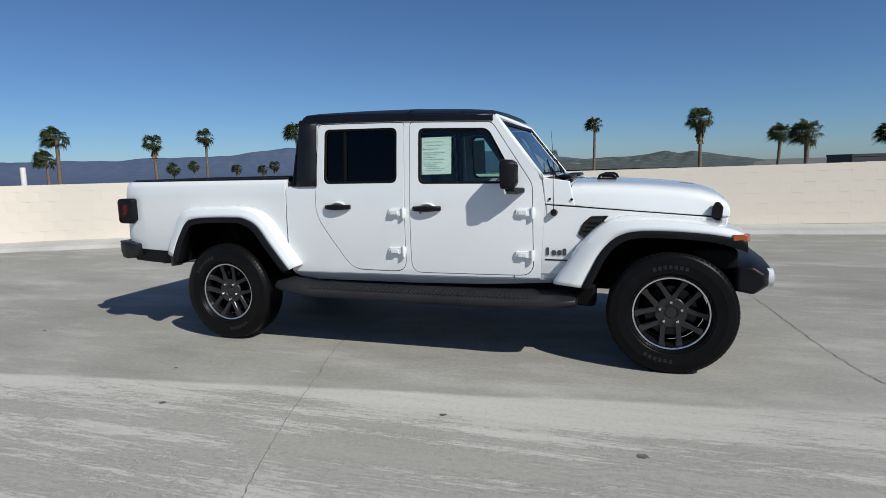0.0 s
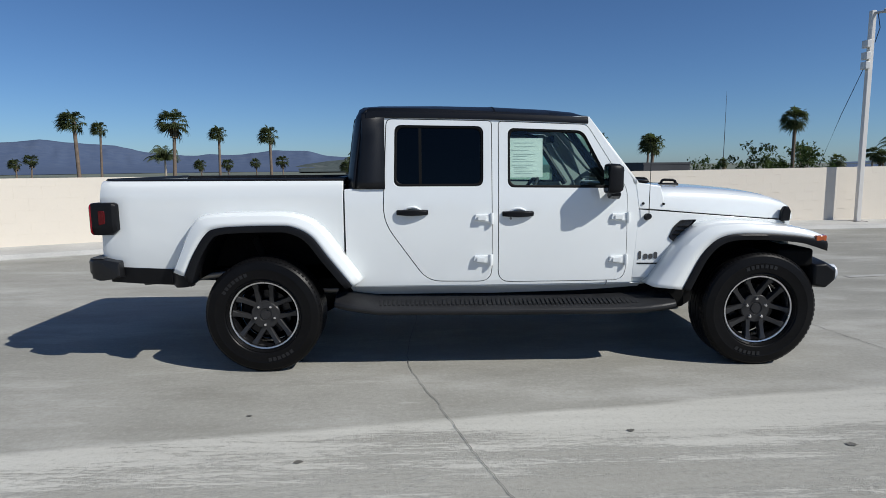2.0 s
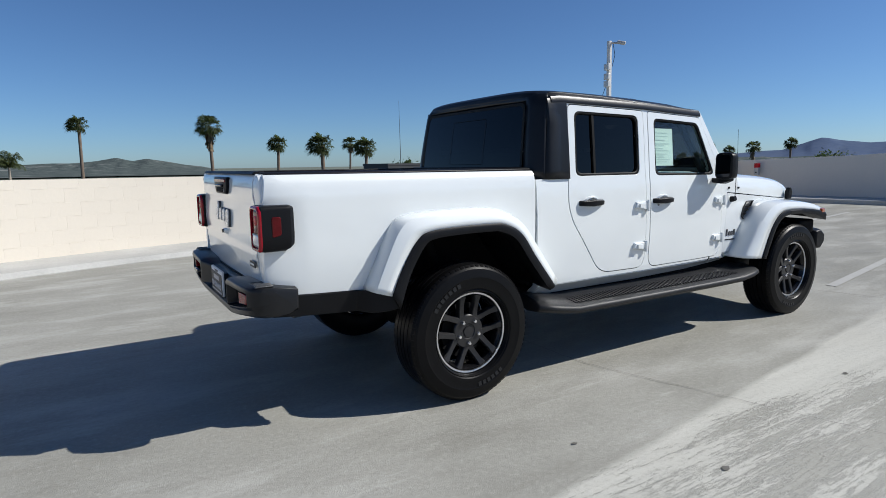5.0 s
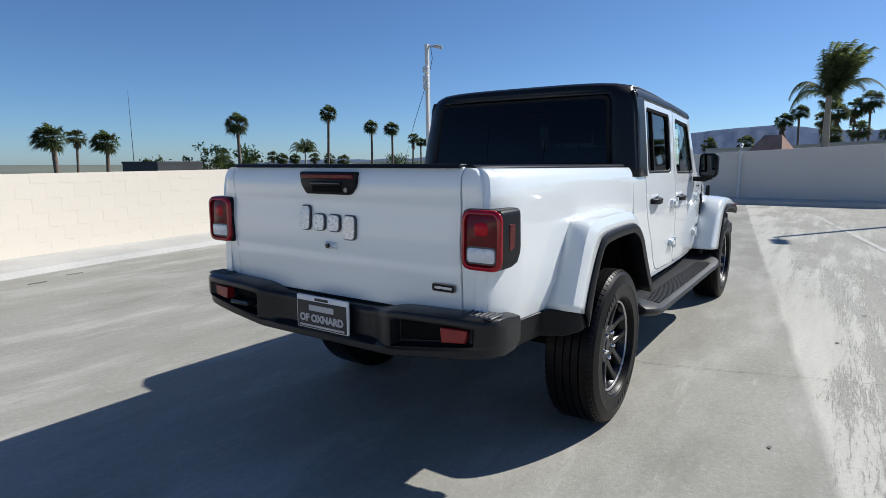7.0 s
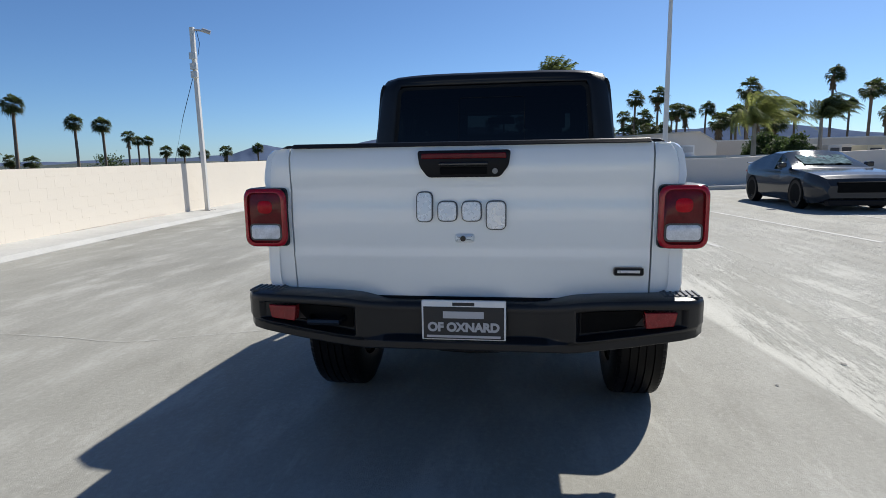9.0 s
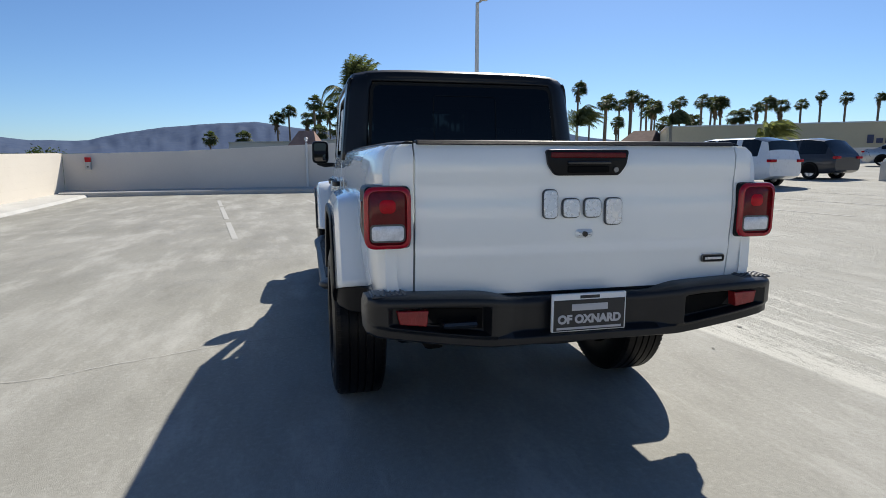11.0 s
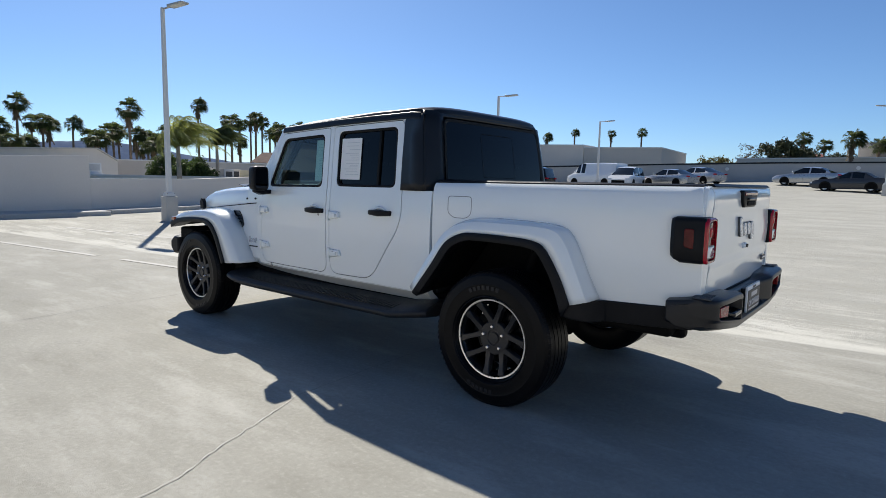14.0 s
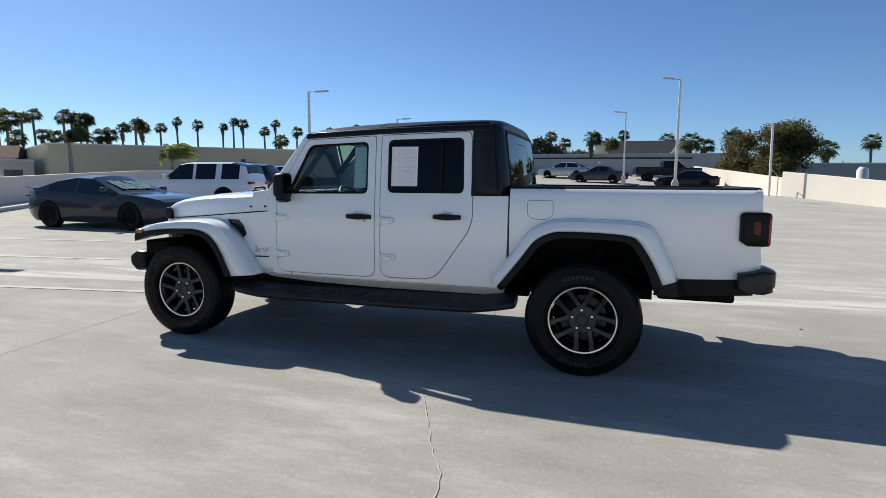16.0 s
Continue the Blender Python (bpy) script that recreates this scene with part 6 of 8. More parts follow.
tube(bm, [(-7.53, -29.5, 2.05), (-7.95, -29.62, 1.62), (-7.95, -29.62, 0.5)], 0.03, 8)
tagged(part("camera_post", bm, M_POLE), "slim white steel post beside the wall", "post")
bm = bmesh.new()
tube(bm, [(-8.9, 3.95, 0.9), (-8.95, 4.0, 1.62)], 0.055, 12)
tagged(part("vent_pipe", bm, M_POLE), "white vent pipe behind the wall", "pipe")

# ---- cars on the deck ----
def car_paint(name, col, metal=0.0, rough=0.28, coat=0.9):
    return mat(name, col, rough, metal=metal, var=0.015, scale=1.0, fine=8.0, coat=coat, rvar=0.01, spec=0.5 if coat > 0.5 else 0.25)


P_GREY, P_WHITE, P_SILVER, P_BLACK, P_DARK = car_paint("graphite_paint", (0.036, 0.039, 0.044), 0.1, 0.13, 0.2), car_paint("car_white", (0.75, 0.75, 0.75)), car_paint("car_silver", (0.42, 0.43, 0.44), 0.6), car_paint("car_black", (0.006, 0.006, 0.007), 0.0, 0.2, 0.15), car_paint("car_charcoal", (0.045, 0.047, 0.053), 0.2, 0.25, 0.4)
M_CARGLASS = mat("car_glass", (0.006, 0.008, 0.010), 0.05, var=0.05, spec=0.45)
# sunshade whose mottled teal paints the reflections on the windscreen
M_SHADE = mat("sunshade_with_reflections", (0.17, 0.24, 0.25), 0.9, metal=0.0, var=0.85, scale=7, fine=16, spec=0.0)
CARS = {
    "coupe": dict(L=4.79, W=1.92, low=0.17, belt=[(-2.39, 0.80), (-2.28, 0.98), (-1.9, 1.01), (-1.3, 0.97), (0.4, 0.91), (0.95, 0.94), (1.4, 0.91), (1.85, 0.86), (2.15, 0.80), (2.31, 0.73), (2.39, 0.58)], roof=[(-1.95, 1.02), (-1.2, 1.26), (-0.60, 1.36), (-0.05, 1.345), (1.0, 0.95)], side=(-1.45, 0.62), axles=(-1.36, 1.36), r=0.35),
    "suv": dict(L=5.13, W=2.0, low=0.28, belt=[(-2.56, 0.98), (-2.4, 1.10), (0.8, 1.07), (0.98, 1.09), (2.2, 1.02), (2.45, 0.92), (2.56, 0.70)], roof=[(-2.50, 1.12), (-2.36, 1.60), (-1.8, 1.72), (0.0, 1.71), (0.35, 1.65), (0.98, 1.09)], side=(-2.12, 0.80), pillars=(-1.30, -0.30, -1.26, -0.26), axles=(-1.52, 1.43), r=0.38),
    "crossover": dict(L=4.6, W=1.85, low=0.25, belt=[(-2.3, 0.9), (-2.2, 1.05), (0.9, 1.02), (1.0, 1.04), (2.0, 0.94), (2.3, 0.7)], roof=[(-2.2, 1.05), (-1.7, 1.58), (-1.0, 1.67), (0.0, 1.64), (1.0, 1.03)], side=(-1.9, 0.7), axles=(-1.33, 1.31), r=0.35),
    "sedan": dict(L=4.88, W=1.84, low=0.19, belt=[(-2.44, 0.80), (-2.3, 1.0), (-1.4, 1.0), (0.9, 0.93), (1.0, 0.95), (2.1, 0.80), (2.44, 0.58)], roof=[(-1.9, 1.00), (-1.1, 1.38), (-0.4, 1.45), (0.15, 1.42), (1.1, 0.94)], side=(-1.5, 0.75), axles=(-1.42, 1.42), r=0.34),
    "convertible": dict(L=4.75, W=1.86, low=0.18, belt=[(-2.37, 0.78), (-2.2, 0.96), (-1.2, 0.96), (0.7, 0.90), (0.8, 0.93), (2.0, 0.80), (2.37, 0.6)], roof=[(-1.5, 0.97), (-0.95, 1.30), (-0.4, 1.38), (0.1, 1.34), (0.9, 0.92)], side=(-0.9, 0.55), axles=(-1.36, 1.36), r=0.34),
    "minivan": dict(L=5.1, W=1.98, low=0.22, belt=[(-2.55, 0.9), (-2.45, 1.05), (0.9, 1.0), (1.2, 1.06), (2.2, 0.95), (2.55, 0.68)], roof=[(-2.45, 1.06), (-2.2, 1.62), (-1.6, 1.74), (0.0, 1.74), (0.5, 1.64), (1.6, 1.0)], side=(-2.1, 0.9), axles=(-1.55, 1.48), r=0.35),
    "van": dict(L=5.6, W=2.05, low=0.30, belt=[(-2.8, 1.05), (-2.7, 1.2), (1.5, 1.2), (2.0, 1.12), (2.6, 0.98), (2.8, 0.7)], roof=[(-2.76, 1.2), (-2.7, 2.02), (-1.0, 2.08), (0.9, 2.06), (1.3, 1.98), (2.1, 1.12)], side=(0.6, 1.6), axles=(-1.7, 1.75), r=0.36),
}


def car(kind, paint, x, y, heading, label, category, top=None, shade=False):
    d = CARS[kind]
    L, hw, low, belt, roof = d["L"] / 2, d["W"] / 2, d["low"], d["belt"], d["roof"]
    c = thing(kind if kind != "suv" else "sport_utility_car", label, category, pose(x, y, deck_z(y, x), 0, 0, heading))
    xs = sorted({round(v, 3) for v in [-L + 2 * L * i / 44 for i in range(45)] + [p[0] for p in roof] + [p[0] for p in belt] + [d["side"][0], d["side"][1]]})
    rings, info = [], []
    for sx in xs:
        taper = 1 - (0.24 if kind == "coupe" else 0.16) * max(0, (abs(sx) - L + 0.75) / 0.75) ** 2
        w = hw * taper
        zb = interp(sx, belt)
        inside = roof[0][0] <= sx <= roof[-1][0]
        zr = max(zb + 0.004, interp(sx, roof)) if inside else zb + 0.004
        lift = 0.14 * max(0, (abs(sx) - L + 0.5) / 0.5) ** 2
        k = min(1, (zr - zb) / 0.4)
        wr = lerp(w * 0.93, hw * 0.74, k)
        rings.append([(sx, w * 0.90, low + lift), (sx, w * 0.985, low + 0.12 + lift), (sx, w, lerp(low, zb, 0.60)), (sx, w * 0.965, zb - 0.05), (sx, w * 0.93, zb), (sx, wr, zr - 0.02 * k), (sx, wr * 0.86, zr + 0.015 * k), (sx, wr * 0.45, zr + 0.035 * k + 0.01), (sx, 0, zr + 0.045 * k + 0.012)])
    full = [r + [(a, -b, z) for a, b, z in reversed(r[:-1])] for r in rings]
    body, glass = bmesh.new(), bmesh.new()
    n = len(full[0])
    s0, s1 = d["side"]
    front = max((p for p in roof[:-1]), key=lambda p: p[0])[0]
    b0, b1 = roof[0][0], [p[0] for p in roof if p[1] > max(q[1] for q in roof) - 0.12][0]
    vb, vg = [[body.verts.new(p) for p in r] for r in full], [[glass.verts.new(p) for p in r] for r in full]
    for i in range(len(full) - 1):
        xm = (xs[i] + xs[i + 1]) / 2
        for k in range(n):
            k2 = (k + 1) % n
            side_q = k in (4, n - 6)
            top_q = k in (5, 6, 7, n - 9, n - 8, n - 7)
            side_pillar = any(abs(xm - p) < 0.055 for p in d.get("pillars", (lerp(s0, s1, 0.48),)))
            is_g = (side_q and s0 < xm < s1 and not side_pillar) or (top_q and (front < xm < roof[-1][0] - 0.05 or (b0 + 0.04 < xm < b1 and kind != "van")))
            bmx, vv = (glass, vg) if is_g else (body, vb)
            bmx.faces.new((vv[i][k], vv[i][k2], vv[i + 1][k2], vv[i + 1][k]))
    for vv, idx in ((vb, 0), (vb, -1)):
        body.faces.new(vv[idx])
    for bmx in (body, glass):
        bmesh.ops.delete(bmx, geom=[v for v in bmx.verts if not v.link_faces], context="VERTS")
    bo = part("body", body, paint, c, smooth=32)
    part("window_glass", glass, M_CARGLASS, c, smooth=32)
    if top:
        t = bmesh.new()
        ring = [[(a, b * 1.012, z + 0.012) for a, b, z in full[i][5:n - 5]] for i, sx in enumerate(xs) if roof[0][0] <= sx <= front]
        loft(t, ring, close=False)
        part("soft_top", t, top, c, smooth=40)
    if shade:
        t = bmesh.new()
        loft(t, [[(lerp(front, roof[-1][0], f) - 0.02, yy, lerp(interp(front, roof), interp(roof[-1][0], roof), f) + 0.050 + 0.012 * math.sin(9 * yy + 14 * f) * math.sin(23 * yy - 5 * f)) for yy in [-0.56 + 0.07 * i for i in range(17)]] for f in (0.30, 0.38, 0.46, 0.54, 0.62, 0.70, 0.78, 0.84)], close=False)
        part("sunshade", t, M_SHADE, c, "crumpled windscreen sunshade with reflections painted in mottled teal", smooth=30)
    rr = d["r"]
    for ax in d["axles"]:
        for s in (-1, 1):
            bm = bmesh.new()
            lathe(bm, [(rr * 0.66, 0.10), (rr * 0.95, 0.11), (rr, 0.08), (rr, -0.08), (rr * 0.95, -0.11), (rr * 0.68, -0.105)], 30)
            for v in bm.verts:
                v.co = Vector((ax + v.co.x, s * (hw - 0.10) + v.co.y, rr + v.co.z))
            ty = part("wheel", bm, M_RUBBER, c, smooth=40)
            bm = bmesh.new()
            lathe(bm, [(rr * 0.68, -0.10), (rr * 0.60, -0.06), (0.0, -0.05)], 24)
            for k in range(5):
                th = 2 * math.pi * k / 5
                u, v2 = Vector((math.cos(th), 0, math.sin(th))), Vector((-math.sin(th), 0, math.cos(th)))
                loft(bm, [[u * q + v2 * e * wd + Vector((0, yy, 0)) for e, yy in ((-1, -0.05), (-1, -0.10), (1, -0.10), (1, -0.05))] for q, wd in ((0.03, 0.03), (rr * 0.64, 0.022))])
            for v in bm.verts:
                v.co = Vector((ax + v.co.x, s * (hw - 0.10) + (v.co.y if s < 0 else -v.co.y), rr + v.co.z))
            part("rim", bm, M_RIMDARK if kind == "coupe" else M_RIMLIP, ty, smooth=30)
            bm = bmesh.new()
            tube(bm, [(ax, s * (hw - 0.25), rr), (ax, s * (hw + 0.006), rr)], rr * 1.10, 24)
            for v in bm.verts:
                v.co.z = max(v.co.z, low + 0.02)
            part("wheel_arch", bm, M_UNDER, bo, smooth=0)
    for s in (-1, 1):
        for nm, xx, mt, zz in (("headlight", L - 0.10, M_CLEARLENS, interp(L - 0.2, belt) - 0.10), ("tail_light", -L + 0.06, M_REDBRIGHT, interp(-L + 0.15, belt) - 0.14)):
            bm = bmesh.new()
            w0 = hw * 0.88
            sl = 0.5 if kind == "coupe" else 1.0
            box(bm, xx - 0.12, xx + 0.05 * sl - 0.05 * (1 - sl), min(s * w0 * 0.64, s * w0 * (0.9 + 0.1 * (sl == 1))), max(s * w0 * 0.64, s * w0 * (0.9 + 0.1 * (sl == 1))), zz - 0.05 * sl, zz + 0.05 * sl)
            part(nm, bm, mt, c, bevel=0.015)
        bm = bmesh.new()
        mx, mz = d["side"][1] + 0.02, interp(d["side"][1], belt) + 0.05
        box(bm, mx - 0.07, mx + 0.07, min(s * hw * 0.95, s * (hw + 0.14)), max(s * hw * 0.95, s * (hw + 0.14)), mz, mz + 0.13)
        part("door_mirror", bm, paint, c, bevel=0.03)
    bm = bmesh.new()
    box(bm, L - 0.10, L + 0.012, -hw * 0.55, hw * 0.55, low + (0.26 if kind == "coupe" else 0.18), low + (0.50 if kind == "coupe" else 0.40))
    part("grille", bm, M_UNDER, c, bevel=0.02)
    if kind == "coupe":
        bm = bmesh.new()
        loft(bm, [[(-L + 0.16 + dx, yy, 1.045 + zz) for dx, zz in ((-0.14, 0.035), (0.06, 0.0), (0.08, 0.012), (-0.12, 0.052))] for yy in (-0.78, -0.5, 0, 0.5, 0.78)])
        for s in (-1, 1):
            box(bm, -L + 0.14, -L + 0.22, min(s * 0.60, s * 0.66), max(s * 0.60, s * 0.66), 0.95, 1.06)
        part("rear_wing", bm, M_BLACKGLOSS, c, smooth=30)
        bm = bmesh.new()
        box(bm, L - 0.22, L + 0.004, -hw * 0.72, hw * 0.72, low - 0.03, low + 0.10)
        part("front_splitter", bm, M_BLACKTEX, c, bevel=0.02)
    return c


car("coupe", P_GREY, 13.2, -7.65, 180.0, "dark grey fastback coupe with black wheels and windscreen sunshade", "car", shade=True)
car("suv", P_WHITE, 16.4, -14.7, 12.0, "large white sport utility car parked by the wall", "car")
car("crossover", P_DARK, 18.6, -20.2, 9.5, "dark grey crossover car with red tail lights", "car")
car("suv", P_BLACK, 20.5, -31.8, 8, "black sport utility car parked on the deck", "car")
car("sedan", P_SILVER, 24.6, -34.5, 215, "silver sedan beside a black car", "car")
car("minivan", P_WHITE, 17.6, -44.6, 96, "white minivan facing the open deck", "car")
car("van", P_WHITE, 21.0, -46.0, 345, "white cargo van parked along the wall", "van")
car("sedan", P_SILVER, 15.2, -48.0, 340, "silver sedan parked along the far wall", "car")
car("sedan", P_SILVER, 13.8, -51.2, 336, "silver sedan nosed in towards the far wall", "car")
car("sedan", P_SILVER, 5.3, -51.5, 348, "silver sedan parked along the far wall", "car")
car("convertible", P_DARK, 2.0, -46.4, 352, "dark grey convertible with its black soft top up", "car", top=M_BLACKTEX)
car("sedan", P_BLACK, -5.0, -46.2, 354, "black sedan parked near the lamp post", "car")

# black pickup at the far side
pk = thing("pickup_truck", "black pickup truck parked near the far wall", "pickup truck", pose(-3.9, -52.6, deck_z(-52.6, -3.9), 0, 0, 188))
for nm, x0, x1, y0, y1, z0, z1, mt in (("bed", -2.8, -0.6, -0.95, 0.95, 0.55, 1.28, P_BLACK), ("tailgate", -2.9, -2.78, -0.90, 0.90, 0.62, 1.26, P_BLACK), ("bonnet", 1.5, 2.85, -0.93, 0.93, 0.55, 1.22, P_BLACK), ("cab", -0.6, 1.5, -0.95, 0.95, 0.5, 1.25, P_BLACK), ("bumper", -3.0, -2.86, -0.9, 0.9, 0.48, 0.64, M_CHROME)):
    bm = bmesh.new()
    box(bm, x0, x1, y0, y1, z0, z1)
    part(nm, bm, mt, pk, bevel=0.06, segs=3)
bm = bmesh.new()
loft(bm, [[(a, s * w, z) for a, w, z in ((-0.55, 0.90, 1.24), (-0.45, 0.74, 1.84), (0.75, 0.74, 1.86), (1.48, 0.88, 1.22))] for s in (-1, 1)])
part("cab_roof", bm, P_BLACK, pk, bevel=0.05)
for s in (-1, 1):
    bm = bmesh.new()
    loft(bm, [[(a, s * (w + o), z) for a, w, z in ((-0.40, 0.895, 1.30), (-0.34, 0.765, 1.74), (0.68, 0.765, 1.76), (1.20, 0.872, 1.30))] for o in (0.0, 0.012)])
    part("window_glass", bm, M_CARGLASS, pk)
    for ax in (-1.75, 1.95):
        bm = bmesh.new()
        lathe(bm, [(0.0, -0.12), (0.24, -0.12), (0.26, -0.13), (0.38, -0.12), (0.40, -0.08), (0.40, 0.1)], 26)
        for v in bm.verts:
            v.co = Vector((ax + v.co.x, s * 0.86 + (v.co.y if s < 0 else -v.co.y), 0.40 + v.co.z))
        part("wheel", bm, M_RUBBER, pk, smooth=40)

# ---- buildings and roofs beyond the walls ----
M_TILEDARK = mat("brown_roof_tiles", (0.15, 0.085, 0.065), 0.9, var=0.3, scale=1.5, fine=12, bump=0.3)
M_TILE = mat("clay_roof_tiles", (0.36, 0.21, 0.155), 0.85, var=0.3, scale=1.5, fine=12, bump=0.3)
M_REDWALL = mat("dark_red_siding", (0.19, 0.045, 0.032), 0.85, var=0.15, scale=1.0, fine=10)
M_STUCCO = mat("pale_stucco", (0.56, 0.52, 0.46), 0.9, var=0.06, scale=0.3, fine=6)
M_TAN = mat("tan_stucco", (0.58, 0.50, 0.34), 0.9, var=0.06, scale=0.3, fine=6)
M_SLATE = mat("dark_slate_roof", (0.045, 0.048, 0.053), 0.8, var=0.2, scale=0.8, fine=8)
M_ROOFWHITE = mat("white_roof_membrane", (0.66, 0.66, 0.65), 0.8, var=0.08, scale=0.6)
M_BLUESIGN = mat("blue_sign_shape", (0.05, 0.06, 0.12), 0.6, var=0.1)


def block_building(name, label, pts, z1, material, roof_mat, z0=-6.0, parapet=0.25, extra=None):
    """A flat-roofed block over a four-cornered plan."""
    b = thing(name, label, "building", pose(pts[0][0], pts[0][1], z0))
    inv = b.matrix_world.inverted()
    bm = bmesh.new()
    loft(bm, [[(x, y, z) for x, y in pts] for z in (z0, z1)])
    w = part("wall", bm, material, b, bevel=0.03)
    w.matrix_parent_inverse = inv
    bm = bmesh.new()
    cx, cy = sum(p[0] for p in pts) / 4, sum(p[1] for p in pts) / 4
    loft(bm, [[(lerp(cx, x, s), lerp(cy, y, s), z) for x, y in pts] for s, z in ((1.012, z1 - parapet * 0.2), (1.012, z1 + 0.06), (0.985, z1 + 0.06), (0.985, z1 - parapet), (0.01, z1 - parapet))])
    r = part("roof", bm, roof_mat, b)
    r.matrix_parent_inverse = inv
    return b


def hip_roof(parent_name, label, x, y, w, d, z0, z1, ridge, wall_mat, roof_mat, rot=0.0, base=-6.0):
    b = thing(parent_name, label, "house", pose(x, y, base, 0, 0, rot))
    bm = bmesh.new()
    box(bm, -w / 2, w / 2, -d / 2, d / 2, 0, z0 - base)
    part("wall", bm, wall_mat, b)
    bm = bmesh.new()
    e = 0.35
    q = [bm.verts.new(p) for p in ((-w / 2 - e, -d / 2 - e, z0 - base), (w / 2 + e, -d / 2 - e, z0 - base), (w / 2 + e, d / 2 + e, z0 - base), (-w / 2 - e, d / 2 + e, z0 - base), (-ridge / 2, 0, z1 - base), (ridge / 2, 0, z1 - base))]
    for f in ((0, 1, 5, 4), (1, 2, 5), (2, 3, 4, 5), (3, 0, 4), (3, 2, 1, 0)):
        bm.faces.new([q[i] for i in f])
    part("roof", bm, roof_mat, b, smooth=0)
    return b


# long pale block behind the east wall, its end cut to a slope
gb = thing("long_building", "long grey-beige building with a sloped end behind the wall", "building", pose(50, 0, -6))
prof = ((50.5, 7.5, 2.45), (50.4, 3.0, 2.55), (50.0, -15.0, 3.38), (49.9, -16.5, 2.45))
bm = bmesh.new()
loft(bm, [[(x, y, -6), (x, y, z), (64, y, z), (64, y, -6)] for x, y, z in prof])
o = part("wall", bm, M_GREYWALL, gb, smooth=0)
o.matrix_parent_inverse = gb.matrix_world.inverted()
bm = bmesh.new()
loft(bm, [[(x - 0.2, y, z - 0.02), (x - 0.2, y, z + 0.09), (64, y, z + 0.09), (64, y, z - 0.02)] for x, y, z in prof])
o = part("roof", bm, M_STUCCO, gb, smooth=0)
o.matrix_parent_inverse = gb.matrix_world.inverted()
hip_roof("small_tower", "small tower with a clay tiled hip roof", 30.5, 0.95, 0.95, 0.95, 1.85, 2.72, 0.85, M_STUCCO, M_TILE, 70)
ac = thing("air_conditioner", "white rooftop air conditioning unit", "air conditioner", pose(44.5, -12.6, 1.2) @ Matrix.Scale(0.9, 4))
for nm, a in (("casing", (-0.7, 0.7, -0.5, 0.5, 0.25, 1.05)), ("base_frame", (-0.8, 0.8, -0.6, 0.6, 0.0, 0.25)), ("vent_panel", (-0.715, -0.60, -0.4, 0.4, 0.45, 0.95))):
    bm = bmesh.new()
    box(bm, *a)
    part(nm, bm, M_ROOFWHITE if nm != "vent_panel" else M_LAMPHEAD, ac, bevel=0.02)
for ux, uy, uw, uh, um in ((43.7, -22.5, 1.0, 0.75, M_LAMPHEAD), (44.2, -25.4, 1.3, 0.7, M_TAN), (46.4, -24.6, 1.2, 0.8, M_STUCCO), (48.2, -23.4, 0.9, 0.9, M_STUCCO), (44.6, -27.8, 0.8, 0.6, M_SLATE)):
    un = thing("air_conditioner", "boxy rooftop air conditioning unit on a flat roof", "air conditioner", pose(ux, uy, 1.03, 0, 0, 20), group="rooftop units")
    for nm, a, mt in (("casing", (-uw * 0.5, uw * 0.5, -uw * 0.6, uw * 0.6, 0.12, uh + 0.2), um), ("base_frame", (-uw * 0.56, uw * 0.56, -uw * 0.66, uw * 0.66, 0.0, 0.12), M_LAMPHEAD), ("vent_panel", (-uw * 0.5 - 0.015, -uw * 0.4, -uw * 0.4, uw * 0.4, 0.3, uh), M_SLATE)):
        bm = bmesh.new()
        box(bm, *a)
        part(nm, bm, mt, un, bevel=0.02)
block_building("flat_roofed_building", "low flat-roofed building with white walls and roof", [(38.0, -13.5), (43.5, -29.0), (52.0, -26.0), (46.0, -12.0)], 1.28, M_ROOFWHITE, M_ROOFWHITE)
block_building("flat_roofed_building", "flat-roofed stucco building with stepped parapets", [(58.0, -17.2), (50.5, -34.0), (62.0, -40.0), (72.0, -17.2)], 2.75, M_STUCCO, M_ROOFWHITE)
hip_roof("tiled_house", "pale house with a brown tiled roof", 63.0, -40.5, 3.6, 3.6, 3.2, 4.55, 3.0, M_STUCCO, M_TILEDARK, 30)
tb = block_building("tan_building", "long tan stucco building with a blue sign shape", [(48.0, -33.5), (31.2, -49.8), (40.0, -62.0), (62.0, -42.0)], 4.2, M_TAN, M_ROOFWHITE)
u = Vector((31.2 - 48.0, -49.8 + 33.5, 0)).normalized()
for k in range(3):
    bm = bmesh.new()
    p0 = Vector((48.0, -33.5, 0)) + u * (16.0 + 0.62 * k)
    nrm = Vector((-u.y, u.x, 0)) if Vector((-u.y, u.x, 0)).dot(Vector((-1, 1, 0))) > 0 else Vector((u.y, -u.x, 0))
    hgt = 0.7 if k == 0 else 0.4
    loft(bm, [[tuple(p0 + u * a + nrm * o_ + Vector((0, 0, z))) for a, z in ((0, 2.45), (0.45, 2.45), (0.45, 2.45 + hgt), (0, 2.45 + hgt))] for o_ in (0.02, 0.08)])
    o = part("sign_shape", bm, M_BLUESIGN, tb)
    o.matrix_parent_inverse = tb.matrix_world.inverted()
block_building("grey_building", "pale grey windowless commercial building", [(31.0, -49.9), (25.6, -52.4), (27.0, -66.0), (37.0, -62.0)], 5.30, M_GREYWALL, M_ROOFWHITE)
block_building("grey_building", "pale grey windowless commercial building", [(25.6, -52.6), (18.6, -55.6), (20.0, -68.0), (27.0, -66.2)], 5.05, M_STUCCO, M_ROOFWHITE)
hall = thing("slate_hall", "large pale hall with a dark roof between wing walls", "building", pose(-1.8, -74.0, -6.0))
bm = bmesh.new()
